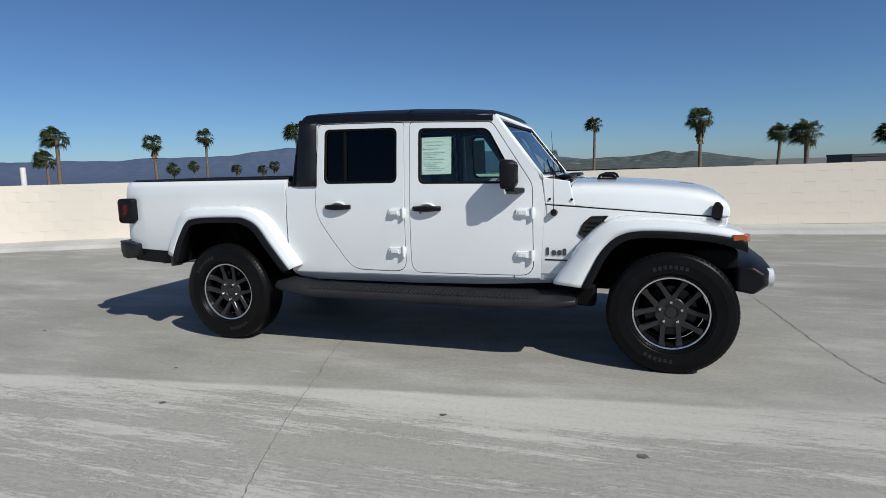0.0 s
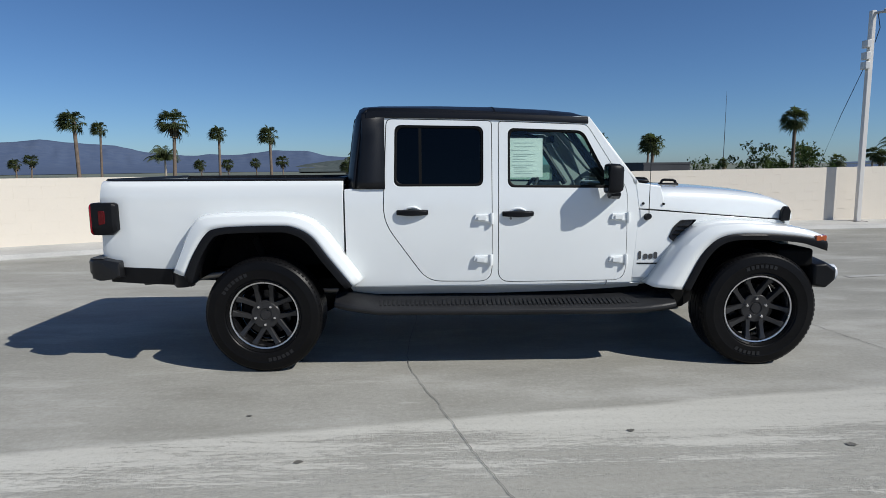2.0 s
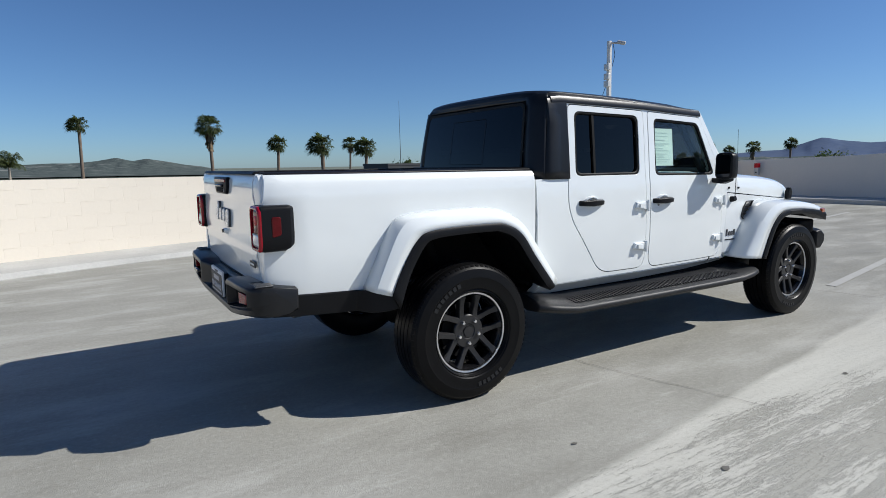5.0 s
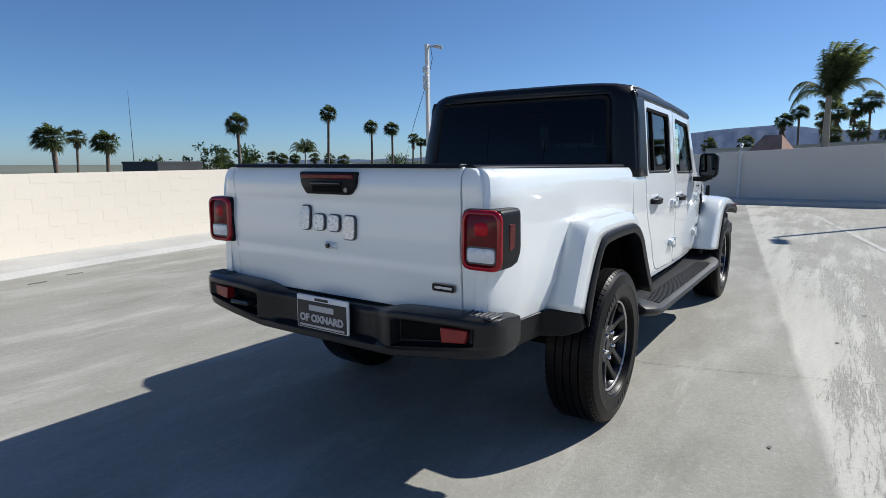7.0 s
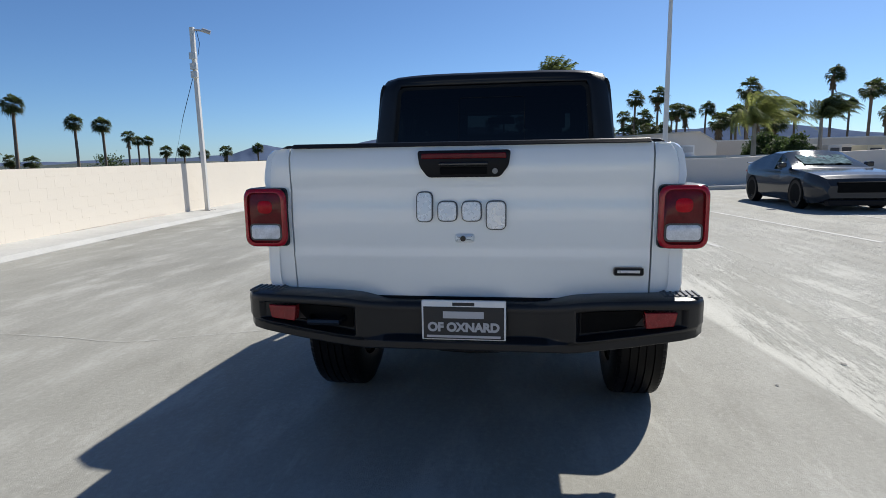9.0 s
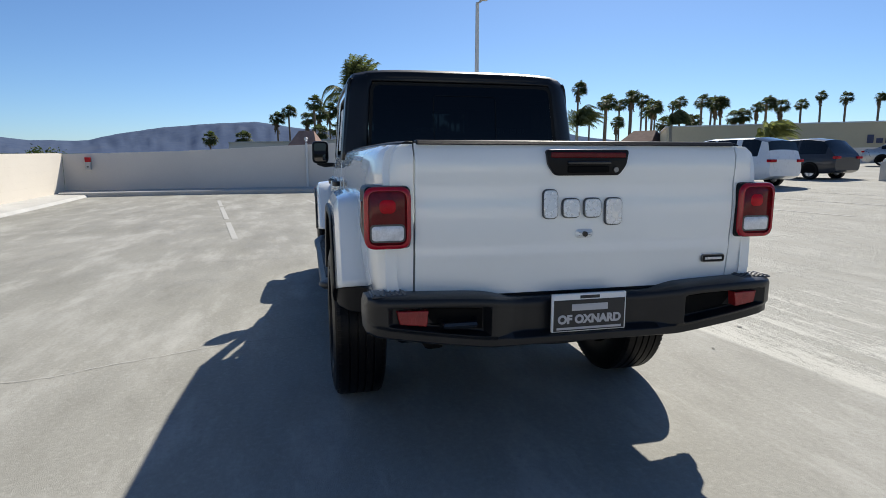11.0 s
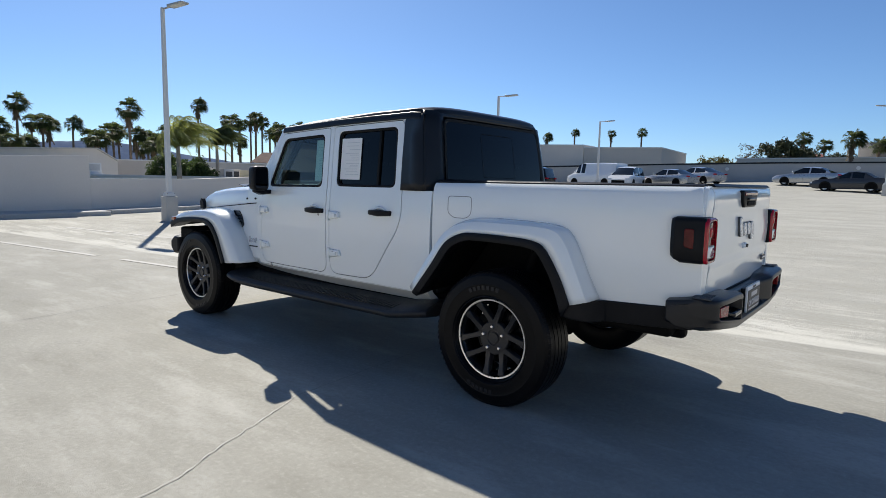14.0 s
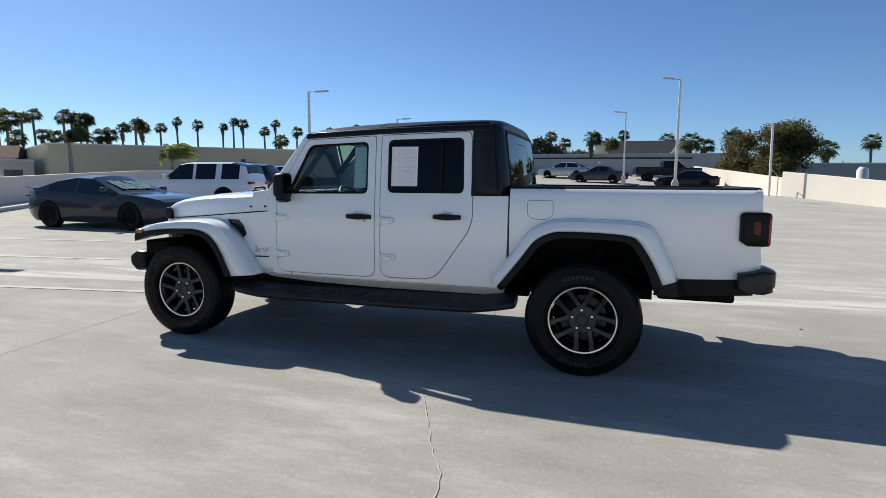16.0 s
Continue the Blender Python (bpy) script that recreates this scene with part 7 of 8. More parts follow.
box(bm, -5.4, 5.4, -4.0, 2.4, 0.0, 10.2)
part("wall", bm, M_STUCCO, hall, bevel=0.03)
bm = bmesh.new()
loft(bm, [[(-3.3, 2.6, 10.1), (3.3, 2.6, 10.1), (4.7, 0.4, 12.3), (-4.7, 0.4, 12.3)], [(-3.3, 2.3, 10.1), (3.3, 2.3, 10.1), (4.7, 0.1, 12.3), (-4.7, 0.1, 12.3)]])
part("roof", bm, M_SLATE, hall, smooth=0)
for s_ in (-1, 1):
    bm = bmesh.new()
    loft(bm, [[(s_ * 4.75, y_, 12.4), (s_ * 3.2, y_, 10.1), (s_ * 5.4, y_, 10.1), (s_ * 5.4, y_, 12.0)] for y_ in (2.75, 2.45)])
    part("wing_wall", bm, M_STUCCO, hall, smooth=0)
hip_roof("red_house", "small house with dark red walls and roof", 10.6, -86.0, 4.4, 3.6, 5.3, 5.75, 4.2, M_REDWALL, M_REDWALL, 0)
block_building("low_store", "low pale store building beyond the wall", [(14.0, -66.0), (-12.0, -66.5), (-12.0, -74.0), (14.0, -74.0)], 4.35, M_STUCCO, M_ROOFWHITE)
block_building("grey_store", "long low dark grey store with a pale roof edge", [(-13.5, -61.0), (-46.0, -58.5), (-46.5, -70.0), (-13.5, -72.0)], 3.1, M_DARKWALL, M_ROOFWHITE)
block_building("dark_topped_building", "building with a dark screened rooftop enclosure", [(11.9, 24.0), (14.4, 24.3), (14.2, 27.0), (11.7, 26.7)], 1.40, M_SLATE, M_SLATE)
bm = bmesh.new()
tube(bm, [(-14.6, -38.2, -6), (-14.6, -38.2, 2.1), (-14.6, -38.2, 2.3)], 0.33, 18, radii=[0.33, 0.33, 0.18])
tagged(part("storage_tank", bm, M_ROOFWHITE), "slim white upright tank beyond the wall", "tank")
bm = bmesh.new()
tube(bm, [(-15.9, -37.9, 1.5), (-16.1, -37.85, 1.5), (-19.4, -37.0, 1.5), (-19.6, -36.95, 1.5)], 0.8, 22, radii=[0.5, 0.8, 0.8, 0.5])
for fx in (-16.8, -18.8):
    box(bm, fx - 0.2, fx + 0.2, -37.9, -37.1, -6.0, 0.9)
tagged(part("storage_tank", bm, M_ROOFWHITE), "large white tank lying on supports beyond the wall", "tank")
for sx, sy in ((12.2, -55.05), (2.4, -57.05), (-4.4, -57.2)):
    bm = bmesh.new()
    tube(bm, [(sx, sy + 0.25, deck_z(sy) + 1.25), (sx, sy + 0.33, deck_z(sy) + 1.25)], 0.16, 14)
    tagged(part("wall_lamp", bm, M_LED), "round white wall lamp", "lamp")
bm = bmesh.new()
tube(bm, [(138.0, 262, -6), (137.6, 262, 33.5)], 0.14, 6, radii=[0.22, 0.06])
tagged(part("radio_tower", bm, M_STEEL), "thin far radio mast", "mast")

# ---- hills ----
def hill_material(name, dark, light, bare, scale, share):
    """Two scrub tones with bare pale slopes; far-ridge tones hold painted haze."""
    m, nt, b = nodes_of(name)
    v = place(nt)
    big, small = noise_node(nt, v, scale, 6, 0.65), noise_node(nt, v, scale * 5, 4, 0.6)
    c = mixc(nt, ramp(nt, small, 0.35, 0.65), dark, light)
    c = mixc(nt, ramp(nt, big, 0.56, 0.66, 0, share), c, bare)
    link(nt, c, b.inputs["Base Color"])
    b.inputs["Roughness"].default_value, b.inputs["Specular IOR Level"].default_value = 1.0, 0.0
    return m


# aerial haze is put into the ridge's base colours as blue
M_RIDGE = hill_material("haze_painted_ridge", (0.078, 0.108, 0.178), (0.095, 0.126, 0.192), (0.108, 0.136, 0.195), 0.004, 0.6)
M_HILL = hill_material("scrub_hill", (0.054, 0.071, 0.072), (0.108, 0.126, 0.120), (0.27, 0.27, 0.26), 0.011, 0.6)


def ridge(name, label, radius, profile, material, gain, depth, seed, rough, foot, relief_=0.6):
    bm = bmesh.new()
    rings = []
    for i in range(1441):
        a = -180 + i * 0.25
        el = interp(a, profile) * gain
        el += rough * (noise.fractal((a * 0.28, seed, 0.3), 1.0, 2.1, 4))
        r = radius * (1 + 0.05 * noise.noise((a * 0.05, seed, 7)))
        h = 1.4 + r * math.tan(radians(max(-0.5, el)))
        ca, sa = math.cos(radians(a)), math.sin(radians(a))
        ring = []
        for k, (f, q) in enumerate((foot[:2], (1 - depth, foot[2]), (1 - depth * 0.85, 0.14), (1 - depth * 0.7, 0.28), (1 - depth * 0.55, 0.42), (1 - depth * 0.42, 0.56), (1 - depth * 0.3, 0.70), (1 - depth * 0.18, 0.82), (1 - depth * 0.08, 0.92), (1, 1.0), (1 + depth * 0.3, 0.6))):
            z = (q if h > 0 else -9) if q < 0 else -6 + (h + 6) * q * (1 + (relief_ * noise.fractal((a * 1.3 + k * 0.3, k * 0.5, seed), 1.0, 2.0, 4) * (1.0 - q) ** 0.5 if k != 9 else 0))
            ring.append((r * f * ca, r * f * sa, z))
        rings.append(ring)
    loft(bm, rings, close=False)
    return tagged(part(name, bm, material, smooth=60), label, "hills", kind="structure")


FAR_PROFILE = [(-180, 0.5), (-150, 0.4), (-100, 0.3), (-60, 0.4), (-30, 1.3), (-21, 2.5), (-12, 2.1), (0, 2.3), (4.5, 2.8), (9.5, 2.5), (13.5, 2.1), (18, 1.2), (22, 1.1), (25.2, 1.6), (28, 0.7), (32, 0.6), (50, 0.2), (60, -0.4), (91, -0.3), (94.7, 0.37), (96.2, 0.6), (99, 0.79), (101.7, 1.19), (104.4, 1.24), (107.6, 1.0), (111.5, 0.9), (115.7, 1.16), (117.7, 1.54), (120, 1.77), (123, 1.95), (128, 1.5), (133, 1.3), (140, 1.2), (150, 1.1), (180, 0.5)]
NEAR_PROFILE = [(-180, 0.2), (-40, 0.2), (40, 0.25), (60, -0.3), (74, -0.35), (78.9, -0.2), (80.4, 0.12), (82.1, 0.32), (83.7, 0.59), (85.1, 0.82), (86.1, 0.63), (87.4, 0.94), (88.7, 0.72), (90.6, 0.51), (92.6, 0.5), (95.1, 0.35), (97.6, 0.52), (99.7, 0.41), (101.8, 0.15), (103.5, -0.3), (112, -0.5), (180, -0.5)]
ridge("hills_far", "mountain ridge on the horizon, painted in haze blue", 4300, FAR_PROFILE, M_RIDGE, 1.12, 0.22, 3.1, 0.15, (0.16, -5.6, 0.02), 0.25)
ridge("hills_near", "low scrubby brown-green hills", 2600, NEAR_PROFILE, M_HILL, 1.0, 0.25, 8.4, 0.07, (0.22, -4.8, 0.08))

# ---- palms and trees ----
M_TRUNK = mat("palm_trunk_bark", (0.165, 0.125, 0.095), 0.95, var=0.35, scale=3, fine=18, bump=0.4)
M_FROND = leaf_mat("palm_fan_green", (0.060, 0.075, 0.032), (0.09, 0.12, 0.035), 0.4)
M_DEAD = mat("dry_palm_skirt", (0.17, 0.125, 0.075), 0.9, var=0.35, scale=2, fine=8)
M_PALETRUNK = mat("pale_feather_palm_trunk", (0.34, 0.295, 0.24), 0.95, var=0.25, scale=3, fine=14, bump=0.4)
M_FEATHER = leaf_mat("feather_palm_green", (0.19, 0.205, 0.082), (0.38, 0.41, 0.125), 0.5)
M_DULLFEATHER = leaf_mat("dull_feather_palm_green", (0.085, 0.105, 0.048), (0.14, 0.17, 0.06), 0.42)
M_LEAF = mat("dark_tree_leaf", (0.055, 0.065, 0.028), 0.7, var=0.5, scale=0.8, fine=5)
M_OLIVE = leaf_mat("olive_brown_leaf", (0.105, 0.096, 0.044), (0.15, 0.135, 0.05), 0.4)
M_LEAFGREEN = leaf_mat("shrub_leaf", (0.050, 0.075, 0.025), (0.07, 0.11, 0.03), 0.35)
WIND = Vector((-0.72, -0.66, -0.06))


def fan_crown_mesh(seed, r, blown, leaves=60):
    """Many fan leaves round a bud, combed by the wind."""
    rng = random.Random(seed)
    bm = bmesh.new()
    for i in range(leaves):
        az = rng.uniform(0, 2 * math.pi)
        el = math.asin(rng.uniform(-0.72, 1.0))
        d = Vector((math.cos(az) * math.cos(el), math.sin(az) * math.cos(el), math.sin(el)))
        d = (d + WIND * blown * rng.uniform(0.5, 1.2)).normalized()
        stem = r * rng.uniform(0.42, 0.60)
        base, hub = d * r * 0.05, d * stem - Vector((0, 0, 0.10 * r * rng.random()))
        side = d.cross(Vector((0, 0, 1)))
        side = side.normalized() if side.length > 0.05 else Vector((1, 0, 0))
        up = side.cross(d)
        w = 0.012 * r
        bm.faces.new([bm.verts.new(p) for p in (base - side * w, base + side * w, hub + side * w, hub - side * w)])
        blade = r * rng.uniform(0.40, 0.58)
        for k in range(9):
            a = lerp(-1.25, 1.25, k / 8) + rng.uniform(-0.06, 0.06)
            v = (d * math.cos(a) + side * math.sin(a) + up * rng.uniform(-0.10, 0.10)).normalized()
            mid = hub + v * blade * 0.55 + WIND * blown * 0.06 * r
            tip = hub + v * blade + WIND * blown * 0.22 * r - Vector((0, 0, blade * rng.uniform(0.15, 0.60)))
            q = v.cross(up).normalized() * blade * 0.085
            vs = [bm.verts.new(p) for p in (hub, mid - q, tip, mid + q)]
            bm.faces.new(vs)
    me = bpy.data.meshes.new("crown")
    bm.to_mesh(me)
    bm.free()
    me.materials.append(M_FROND)
    return me


def skirt_mesh(seed, r, length):
    rng = random.Random(seed)
    bm = bmesh.new()
    for i in range(60):
        az, z0 = rng.uniform(0, 2 * math.pi), rng.uniform(-length * 0.75, 0.05)
        o = Vector((math.cos(az), math.sin(az), 0))
        t = Vector((-o.y, o.x, 0))
        a, b = o * r * 0.10 + Vector((0, 0, z0)), o * r * rng.uniform(0.22, 0.36) + Vector((0, 0, z0 - rng.uniform(0.5, 0.95)))
        w = rng.uniform(0.08, 0.20)
        bm.faces.new([bm.verts.new(p) for p in (a - t * w * 0.3, a + t * w * 0.3, b + t * w, b - t * w)])
    me = bpy.data.meshes.new("dead_skirt")
    bm.to_mesh(me)
    bm.free()
    me.materials.append(M_DEAD)
    return me


CROWNS = [fan_crown_mesh(11, 1.75, 0.25), fan_crown_mesh(12, 1.85, 0.4), fan_crown_mesh(13, 1.65, 0.75, 76), fan_crown_mesh(14, 1.7, 0.45)]
SKIRTS = [skirt_mesh(21, 1.7, 1.2), skirt_mesh(22, 1.7, 2.6)]


def fan_palm(x, y, ztop, kind, i):
    rng = random.Random(100 + i)
    north, south = y > 25, y < -75 and x > 20
    ztop += 1.1 if south else 0.0
    p = thing("palm_tree", "tall fan palm with wind-combed green crown" if kind == 0 else "far fan palm with a dense round crown", "palm tree", pose(x, y, -6.0), group="fan palms")
    size = rng.uniform(0.88, 1.12) * (1.0 if kind == 0 else 1.25) * (0.78 if north else 0.62 if south else 0.95 if x > 68 and y > -42 else 0.78)
    zc = ztop + 6.0 - 1.35 * size
    bend = Vector((rng.uniform(-0.5, 0.3), rng.uniform(-0.5, 0.3), 0))
    bm = bmesh.new()
    tube(bm, [tuple(bend * (1 - (k / 5) ** 1.6 * 0 - k / 5) + Vector((0, 0, zc * k / 5))) for k in range(6)], 0.2, 8, radii=[0.30, 0.22, 0.19, 0.17, 0.155, 0.16])
    part("trunk", bm, M_TRUNK, p, smooth=60)
    c = new("crown", CROWNS[2 if north and i % 3 != 1 and kind == 0 else (i * 7 + i // 3) % 4])
    c.parent = p
    c.matrix_basis = Matrix.Translation((0, 0, zc)) @ Matrix.Rotation(rng.uniform(-0.35, 0.35), 4, "Z") @ Matrix.Diagonal((size, size, size * rng.uniform(0.9, 1.1), 1))
    if i % 3 == 1 or kind == 1 or (not north and i % 2):
        s = new("dead_skirt", SKIRTS[i % 2 if kind == 0 else 0])
        s.parent = p
        s.matrix_basis = Matrix.Translation((0, 0, zc - 0.1)) @ Matrix.Diagonal((size, size, size, 1))
    return p


PALMS_A = [(-27.6, -75.5, 7, 0), (-20.7, -67.2, 5.9, 0), (-15.6, -83.7, 7.3, 0), (-11.7, -69.1, 7.5, 0), (-10.6, -84.4, 7.4, 0), (-7.3, -69.7, 7.1, 0), (-6, -89.9, 8.5, 0), (0.4, -105, 10.3, 0), (1.8, -70, 6.7, 0), (3.7, -64.9, 7.1, 0), (12.7, -124.4, 10.4, 0), (13.3, -104.2, 10.3, 0), (37.7, -100, 10.4, 0), (42.5, -97.9, 10.1, 0), (48.4, -95.1, 10.3, 0), (52.7, -92.6, 9.6, 0), (57.6, -89.7, 9.5, 0), (60.7, -87.5, 10.7, 0), (62.3, -86.4, 9.4, 0), (65.2, -84.2, 10.6, 0), (66.4, -83.2, 10.8, 0), (67.8, -82.1, 9.8, 0)]
PALMS_B = [(70.9, -79.4, 10.1, 0), (73.3, -77.2, 10.4, 0), (75.1, -75.4, 9.4, 0), (77, -73.4, 10.6, 0), (63.5, -58.6, 9.4, 0), (71.8, -64.4, 9.5, 0), (73.8, -62.3, 8.4, 0), (71.4, -57, 10, 0), (72.5, -55.5, 10.4, 0), (86.6, -63.5, 8.8, 0), (88, -61.4, 11.2, 0), (89.6, -59, 10.8, 0), (90.8, -57.1, 12.3, 0), (91.8, -55.4, 12.6, 0), (92.7, -53.8, 11.5, 0), (93.9, -51.7, 12.3, 0), (95.1, -49.3, 9.8, 0), (82.6, -40.8, 13, 0), (88.9, -38.9, 9.3, 0), (72.2, -26.7, 10.5, 0), (92, -31.4, 9, 0), (101.9, -32.7, 8.9, 0)]
PALMS_C = [(102.5, -30.6, 10.5, 0), (103.3, -27.6, 10.1, 0), (103.8, -25.4, 10.3, 0), (89.7, -20, 11.8, 0), (90.3, -16.8, 11.4, 0), (105.4, -17.5, 9.6, 0), (106, -13.5, 9.2, 0), (106.4, -11.7, 11.3, 0), (106.8, -5.3, 12, 0), (106.9, -3.4, 11, 0), (87.1, -0.4, 10.4, 0), (107, 0.5, 9.4, 0), (106.9, 3.8, 10.5, 0), (106.8, 5.9, 9.3, 0), (136.1, 14.6, 7.1, 1), (135.1, 21.6, 6.9, 1), (96, 47.2, 4.9, 0), (93.4, 51.9, 4.6, 0), (91.6, 54.9, 3.9, 0), (90.2, 57.8, 4.6, 0), (92.8, 62.9, 4.7, 0), (87.1, 62.2, 6.2, 0)]
PALMS_D = [(89.9, 66.1, 6.4, 0), (85.3, 64.5, 7, 0), (64.1, 52.4, 7.4, 0), (60.6, 53.3, 7.4, 0), (105.5, 101.7, 3.7, 1), (103.4, 104.5, 4, 1), (50.3, 51.4, 8.5, 0), (100.6, 107, 4.1, 1), (97.1, 110, 3.9, 1), (81.7, 96.9, 3.6, 1), (92.9, 113.4, 4.4, 1), (88.2, 117, 3.1, 1), (36.6, 51.1, 6.6, 0), (72.4, 104.2, 4.6, 1), (69.7, 128.4, 2.6, 1), (22.2, 49.3, 4.2, 0), (33.2, 79.2, 5.8, 0), (13.8, 38.9, 3.9, 0), (16.6, 59.8, 4.8, 0), (9.1, 56.9, 6.5, 0)]
PALMS_E = [(-1.6, 70, 7.1, 0), (-13.7, 104.3, 2.5, 1), (-34.8, 141, 4, 1), (-16.8, 62.6, 5.9, 0), (-40.8, 139, 3.4, 1), (-46.9, 137, 3.3, 1), (-24.6, 68.5, 6.4, 0), (-52.6, 134.9, 3.1, 1), (-21.4, 48.3, 6.5, 0), (-46.7, 82.6, 8, 0), (-30.2, 48.3, 6.5, 0), (-81.3, 119, 4.3, 1), (-83.6, 117.5, 3.3, 1), (-88.4, 113.9, 3.7, 1), (-49.7, 57.8, 7.1, 0), (-95.9, 107.8, 4.6, 1), (-99.1, 104.8, 4.3, 1), (-47.2, 46.5, 5.9, 0), (-43.8, 32.5, 5.8, 0), (-56.2, 40.9, 4.4, 0)]
PALMS_F = [(81.4, -0.9, 5.7, 0), (95.4, -1.4, 9.6, 0), (86.3, -3.7, 6.6, 0), (99.9, -8.2, 12.2, 0), (91, -7.1, 6.2, 0), (95.2, -13.2, 6.7, 0), (85.8, -14.6, 5.8, 0), (99.4, -18, 8.1, 0), (90.2, -18, 8.6, 0), (81.2, -17.1, 6.3, 0), (85.7, -19.6, 6.3, 0), (100.1, -19.8, 6.9, 0), (90, -22.9, 9.4, 0), (79.7, -25.8, 7.2, 0), (83.8, -29.2, 8.5, 0), (96.6, -34.9, 9.4, 0)]
PALMS_G = [(86.8, -35.1, 8, 0), (80.2, -30.7, 7.9, 0), (92.8, -36.9, 6.6, 0), (75.7, -31.1, 6.8, 0), (72.2, -40.1, 10.1, 0), (74.7, -45.5, 11, 0), (77.8, -49.9, 9.2, 0), (84.5, -48.7, 8, 0), (67.7, -44.4, 9, 0), (78.6, -53.3, 7.6, 0), (81.3, -58, 11.1, 0), (76.7, -57.4, 8, 0), (79.1, -62.3, 11, 0), (71.2, -57.7, 10.1, 0), (73.1, -63.1, 8.5, 0), (48.2, -69.7, 7.8, 0)]
for i, row in enumerate(PALMS_A + PALMS_B + PALMS_C + PALMS_D + PALMS_E + PALMS_F + PALMS_G):
    fan_palm(*row, i)


def feather_palm(x, y, zbase, zcrown, r, blown, seed, fronds=26, label="feather palm with long wind-blown green fronds", droop=2.3, leaf=None):
    rng = random.Random(seed)
    p = thing("feather_palm", label, "palm tree", pose(x, y, zbase))
    h = zcrown - zbase
    bm = bmesh.new()
    tube(bm, [(0.02 * math.sin(k), 0.02 * k, h * k / 6) for k in range(7)], 0.2, 12, radii=[0.22, 0.20, 0.18, 0.17, 0.16, 0.14, 0.10])
    part("trunk", bm, M_PALETRUNK, p, smooth=60)
    bm = bmesh.new()
    for i in range(fronds):
        az, el, sag = rng.uniform(0, 2 * math.pi), rng.uniform(0.35, 1.48), droop
        if zcrown > 4:  # an upright plume over a few hanging fronds
            el, sag = (rng.uniform(1.05, 1.52), droop * 0.38) if i % 5 else (rng.uniform(0.4, 0.9), droop * 1.5)
        d = Vector((math.cos(az) * math.cos(el), math.sin(az) * math.cos(el), math.sin(el)))
        ln = r * rng.uniform(0.8, 1.15)
        pos, pts = Vector((0, 0, h)), []
        n = 13
        for k in range(n + 1):
            t = k / n
            pts.append(pos.copy())
            step = (d + WIND * blown * t * 1.5 + Vector((0, 0, -sag * t * t))).normalized()
            pos = pos + step * ln / n
        tube(bm, pts, 0.012, 4, radii=[0.022 * (1 - k / (n + 1)) + 0.004 for k in range(n + 1)])
        for k in range(1, n):
            for m in range(4):
                f = m / 4
                q = pts[k].lerp(pts[k + 1], f)
                t = (pts[k + 1] - pts[k]).normalized()
                s = t.cross(Vector((0, 0, 1)))
                s = s.normalized() if s.length > 0.05 else Vector((1, 0, 0))
                for sd in (-1, 1):
                    ll = r * 0.26 * (1 - 0.55 * abs(2 * (k + f) / n - 0.9)) * rng.uniform(0.8, 1.2)
                    v = (s * sd * 0.8 + t * 0.6 + WIND * blown * 0.9 + Vector((0, 0, -0.4 * droop + rng.uniform(-0.25, 0.25)))).normalized()
                    w = t * 0.021
                    bm.faces.new([bm.verts.new(z) for z in (q - w, q + w, q + v * ll * 0.6 + w * 0.8, q + v * ll)])
    part("crown", bm, leaf or M_FEATHER, p, smooth=0)
    return p


feather_palm(27.0, -1.4, -6.0, 4.15, 2.1, 0.42, 31, 44, droop=1.7, leaf=M_DULLFEATHER)
feather_palm(32.6, -13.3, -6.0, 3.1, 3.0, 0.85, 32, 30)
feather_palm(43.0, -21.6, -6.0, 3.9, 2.6, 0.75, 33, 40, "feather palm with a dense dark green crown", 2.0, M_DULLFEATHER)
feather_palm(37.7, -27.0, -6.0, 3.8, 1.7, 0.70, 34, 44, "feather palm with a dense dark green crown", 2.0, M_DULLFEATHER)
feather_palm(34.5, -33.3, -6.0, 2.8, 2.2, 0.85, 35, 40)
feather_palm(58.0, 64.0, -6.0, 3.0, 2.8, 0.3, 36, 28, "far feather palm with a dull green crown", 2.0, M_DULLFEATHER)
feather_palm(-33.0, 72.0, -6.0, 2.2, 2.8, 0.3, 37, 28, "far feather palm with a dull green crown", 2.0, M_DULLFEATHER)
feather_palm(-9.0, 82.0, -6.0, 1.7, 2.8, 0.3, 38, 28, "far feather palm with a dull green crown", 2.0, M_DULLFEATHER)


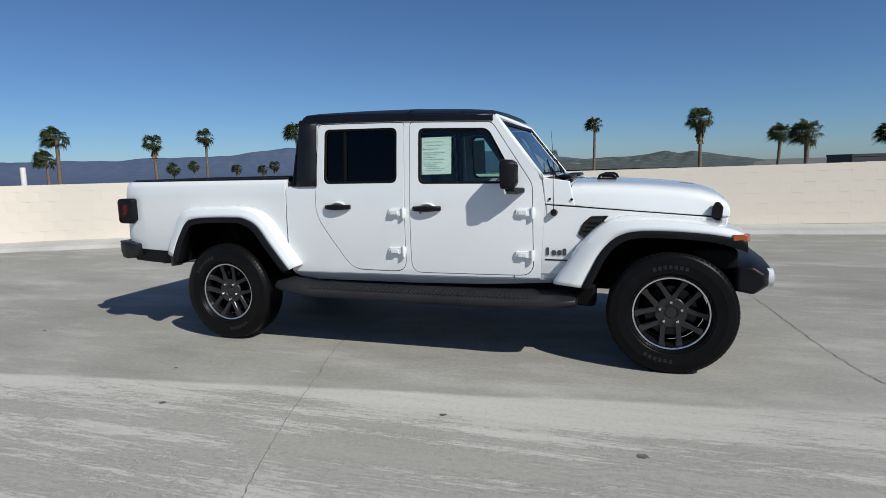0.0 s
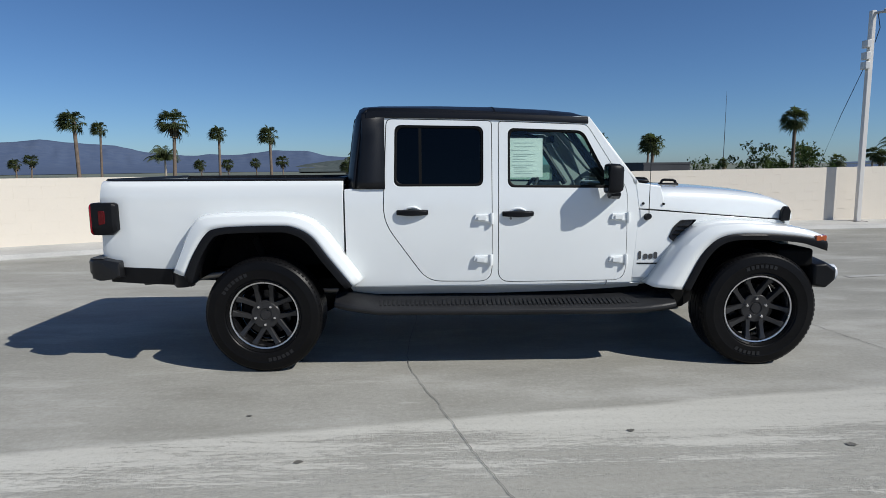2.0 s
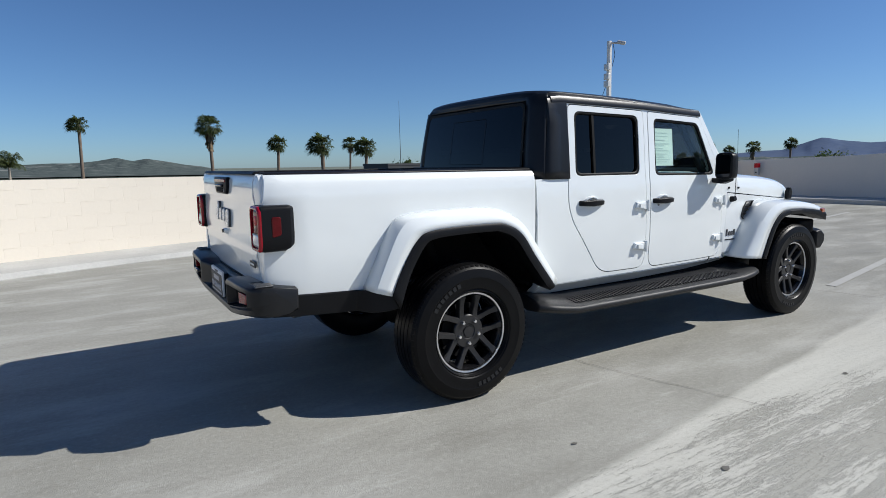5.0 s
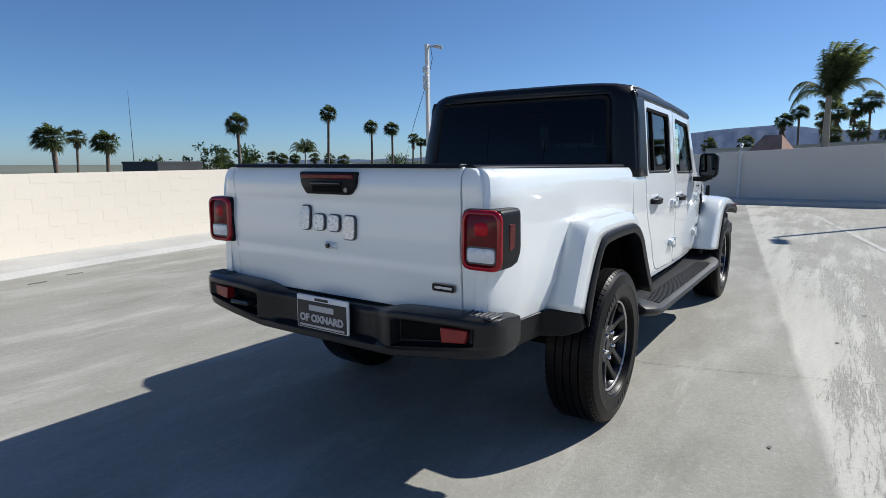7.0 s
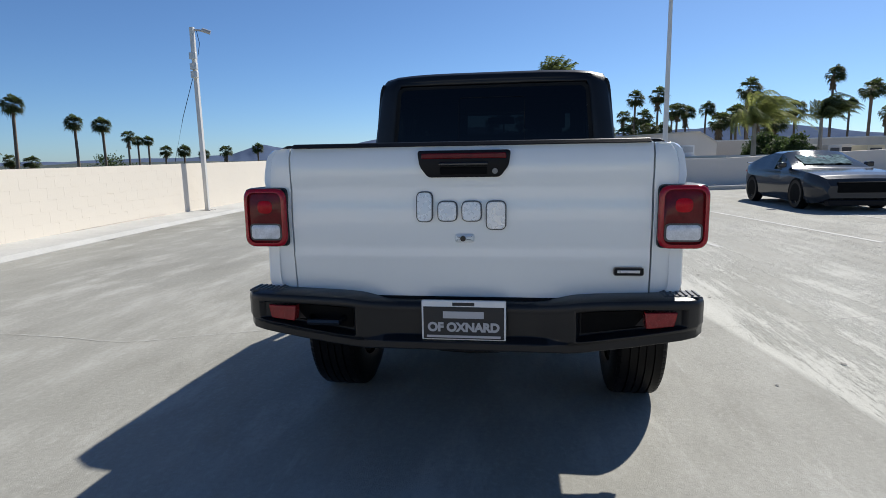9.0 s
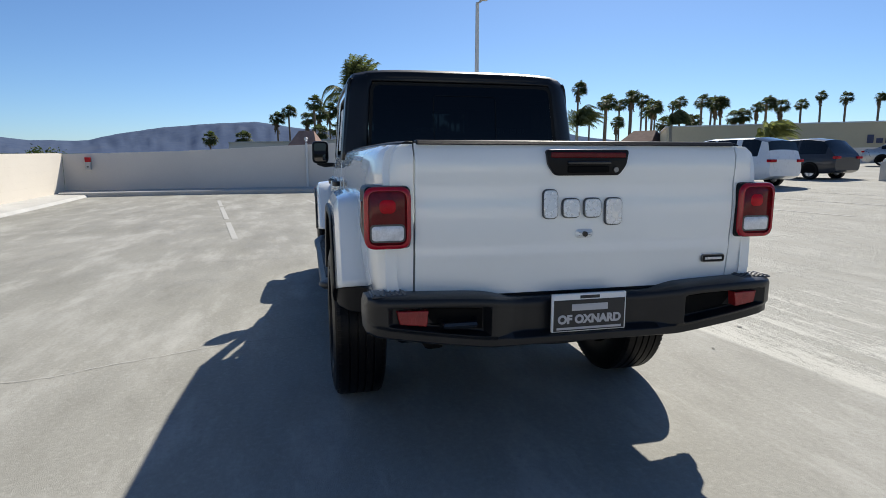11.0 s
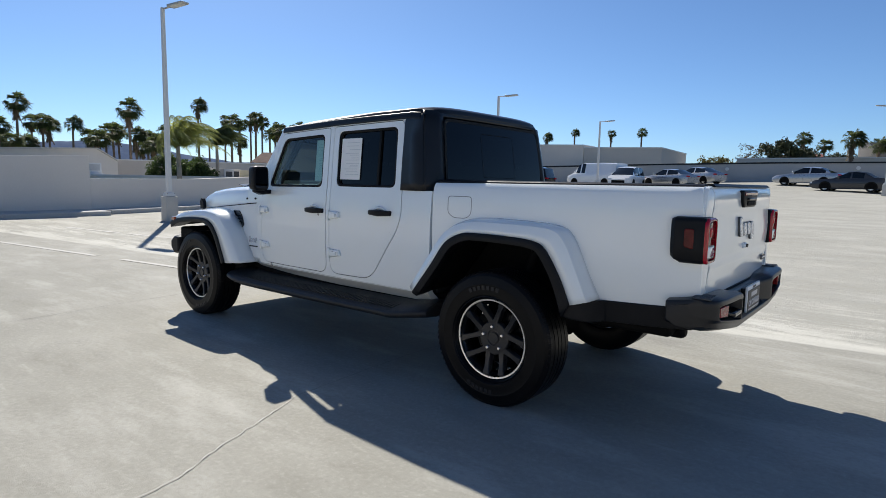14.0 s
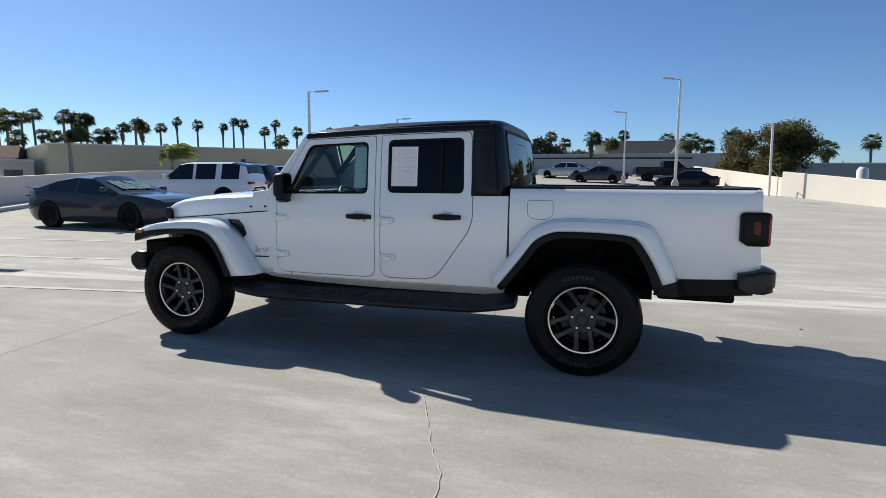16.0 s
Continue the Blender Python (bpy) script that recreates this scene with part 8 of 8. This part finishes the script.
def leafy(name, x, y, zbase, ztop, rx, ry, seed, leaves, material, label, category, low=0.25, leaf=0.16):
    """A trunk with limbs and a crown of many small leaves in uneven clumps."""
    rng = random.Random(seed)
    t = thing(name, label, category, pose(x, y, zbase))
    h = ztop - zbase
    bm = bmesh.new()
    tube(bm, [(0, 0, 0), (0.1, 0.05, h * 0.3), (0, 0.1, h * 0.55)], 0.2, 8, radii=[0.26, 0.2, 0.12])
    clumps = []
    for i in range(64):
        a, f = rng.uniform(0, 2 * math.pi), math.sqrt(rng.random())
        z = rng.uniform(low, 0.93)
        wide = math.sin(math.pi * min(1, max(0.08, (z - low) / (1 - low) * 0.85 + 0.15))) ** 0.7
        c = Vector((rx * f * wide * math.cos(a), ry * f * wide * math.sin(a), h * z))
        clumps.append((c, rng.uniform(0.16, 0.34) * min(rx, ry)))
        if i < 9:
            tube(bm, [(0, 0.05, h * 0.35), tuple(c * 0.5 + Vector((0, 0, h * 0.22))), tuple(c)], 0.05, 6, radii=[0.10, 0.06, 0.02])
    part("trunk", bm, M_TRUNK, t, smooth=60)
    bm = bmesh.new()
    for i in range(leaves):
        c, r = rng.choice(clumps)
        v = Vector((rng.gauss(0, 1), rng.gauss(0, 1), rng.gauss(0, 0.8))).normalized() * r * rng.uniform(0.35, 1.15)
        p = c + v
        a = Vector((rng.uniform(-1, 1), rng.uniform(-1, 1), rng.uniform(-1, 1))).normalized()
        b = a.cross(Vector((rng.uniform(-1, 1), rng.uniform(-1, 1), 1))).normalized()
        s = leaf * rng.uniform(0.6, 1.3)
        bm.faces.new([bm.verts.new(q) for q in (p - a * s, p + b * s * 0.45, p + a * s, p - b * s * 0.45)])
    part("crown", bm, material, t, smooth=0)
    return t


leafy("broadleaf_tree", -12.6, -53.5, -6, 6.6, 3.9, 4.6, 51, 46000, M_OLIVE, "broad dark olive tree beyond the wall", "tree", 0.45, 0.13)
leafy("broadleaf_tree", 11.9, -76.0, -6, 7.5, 2.6, 2.4, 52, 7000, M_LEAF, "rounded dark tree beyond the wall", "tree", 0.55, 0.22)
leafy("broadleaf_tree", 14.6, -76.5, -6, 7.3, 2.4, 2.2, 53, 2600, M_DEAD, "bare brown tree beyond the wall", "tree", 0.55, 0.13)
leafy("broadleaf_tree", 8.6, -77.0, -6, 6.6, 2.0, 2.0, 64, 4000, M_LEAF, "rounded dark tree beyond the wall", "tree", 0.6, 0.2)
leafy("shrub", 19.0, -76.0, -6, 5.6, 2.4, 1.6, 65, 3600, M_OLIVE, "low olive bush beyond the wall", "shrub", 0.7, 0.16)
leafy("shrub", 5.4, -77.0, -6, 5.9, 2.6, 1.6, 66, 3600, M_LEAF, "low dark bush beyond the wall", "shrub", 0.7, 0.16)
leafy("shrub", 44.6, -20.0, -4, 3.1, 1.9, 1.9, 54, 12000, M_LEAFGREEN, "dense dark green hedge shrub", "shrub", 0.3, 0.13)
leafy("shrub", 47.4, -19.6, -4, 3.3, 1.9, 1.9, 55, 12000, M_LEAFGREEN, "dense dark green hedge shrub", "shrub", 0.3, 0.13)
leafy("shrub", 42.0, -19.7, -4, 2.7, 1.5, 1.5, 63, 9000, M_LEAFGREEN, "dense dark green hedge shrub", "shrub", 0.3, 0.13)
leafy("broadleaf_tree", 34.0, 52.0, -6, 3.7, 3.0, 2.4, 56, 2600, M_LEAFGREEN, "wind-blown green tree beyond the wall", "tree", 0.45, 0.18)
leafy("broadleaf_tree", 38.6, 52.5, -6, 3.6, 2.8, 2.4, 57, 2600, M_LEAFGREEN, "dark green tree beyond the wall", "tree", 0.45, 0.18)
leafy("shrub", 29.5, 55.0, -6, 2.4, 2.4, 2.0, 58, 1500, M_LEAFGREEN, "low green tree beyond the wall", "shrub", 0.45, 0.18)
leafy("broadleaf_tree", -24.0, -70.0, -6, 3.6, 3.5, 3.0, 59, 1800, M_LEAF, "dark tree beyond the wall", "tree", 0.45, 0.2)
leafy("shrub", 72.0, 30.0, -6, 2.4, 4.5, 3.0, 60, 1600, M_LEAFGREEN, "low far green tree", "shrub", 0.5, 0.22)
leafy("shrub", 78.0, 62.0, -6, 3.4, 3.5, 3.0, 61, 1400, M_LEAFGREEN, "low far green tree", "shrub", 0.5, 0.22)

# ---- concrete blocks of the north wall ----
def along(pts, s):
    """Point and direction at a length s along a path."""
    for a, b in zip(pts, pts[1:]):
        d = math.hypot(b[0] - a[0], b[1] - a[1])
        if s <= d:
            return lerp(a[0], b[0], s / d), lerp(a[1], b[1], s / d), math.atan2(b[1] - a[1], b[0] - a[0])
        s -= d
    return None


def block_mesh(length, height):
    bm = bmesh.new()
    g = 0.0002
    l, h, c = length - 2 * g, height - 2 * g, 0.0004
    loft(bm, [[(x, y, z) for x, z in ((e, e), (l - e, e), (l - e, h - e), (e, h - e))] for y, e in ((0.06, 0), (c, 0), (0.0, c))])
    bmesh.ops.recalc_face_normals(bm, faces=bm.faces)
    me = bpy.data.meshes.new("block")
    bm.to_mesh(me)
    bm.free()
    me.materials.append(M_WALLPAINT)
    return me


BL, BH = 0.4064, 0.2032
BLOCK, CAP = block_mesh(BL, BH), block_mesh(BL, 0.14)
length = sum(math.hypot(b[0] - a[0], b[1] - a[1]) for a, b in zip(NORTH, NORTH[1:]))
rest = bmesh.new()
count = 0
rng = random.Random(77)
for row in range(7):
    s = -(BL / 2) if row % 2 else 0.0
    while s < length - BL:
        at = along(NORTH, max(s, 0.0))
        s += BL
        if at is None:
            continue
        x, y, a = at
        end = along(NORTH, max(s, 0.0) if s > 0 else BL)
        if end:
            a = math.atan2(end[1] - y, end[0] - x)
        top = north_top(x)
        z = top - 0.14 - BH * row if row else top - 0.14
        if z < -0.06:
            continue
        m = Matrix.Translation((x, y, z)) @ Matrix.Rotation(a, 4, "Z") @ Matrix.Translation((0, rng.uniform(-0.0001, 0.0001), 0))
        me = CAP if row == 0 else BLOCK
        if -1.0 < x < 12.2 and count < 300:
            ob = new("block", me)
            ob.parent = wall_north
            ob.matrix_basis = m
            count += 1
        else:
            base = len(rest.verts)
            vs = [rest.verts.new(m @ v.co) for v in me.vertices]
            for f in me.polygons:
                rest.faces.new([vs[k] for k in f.vertices])
tagged(part("block_course", rest, M_WALLPAINT, wall_north, smooth=0), kind="stuff")
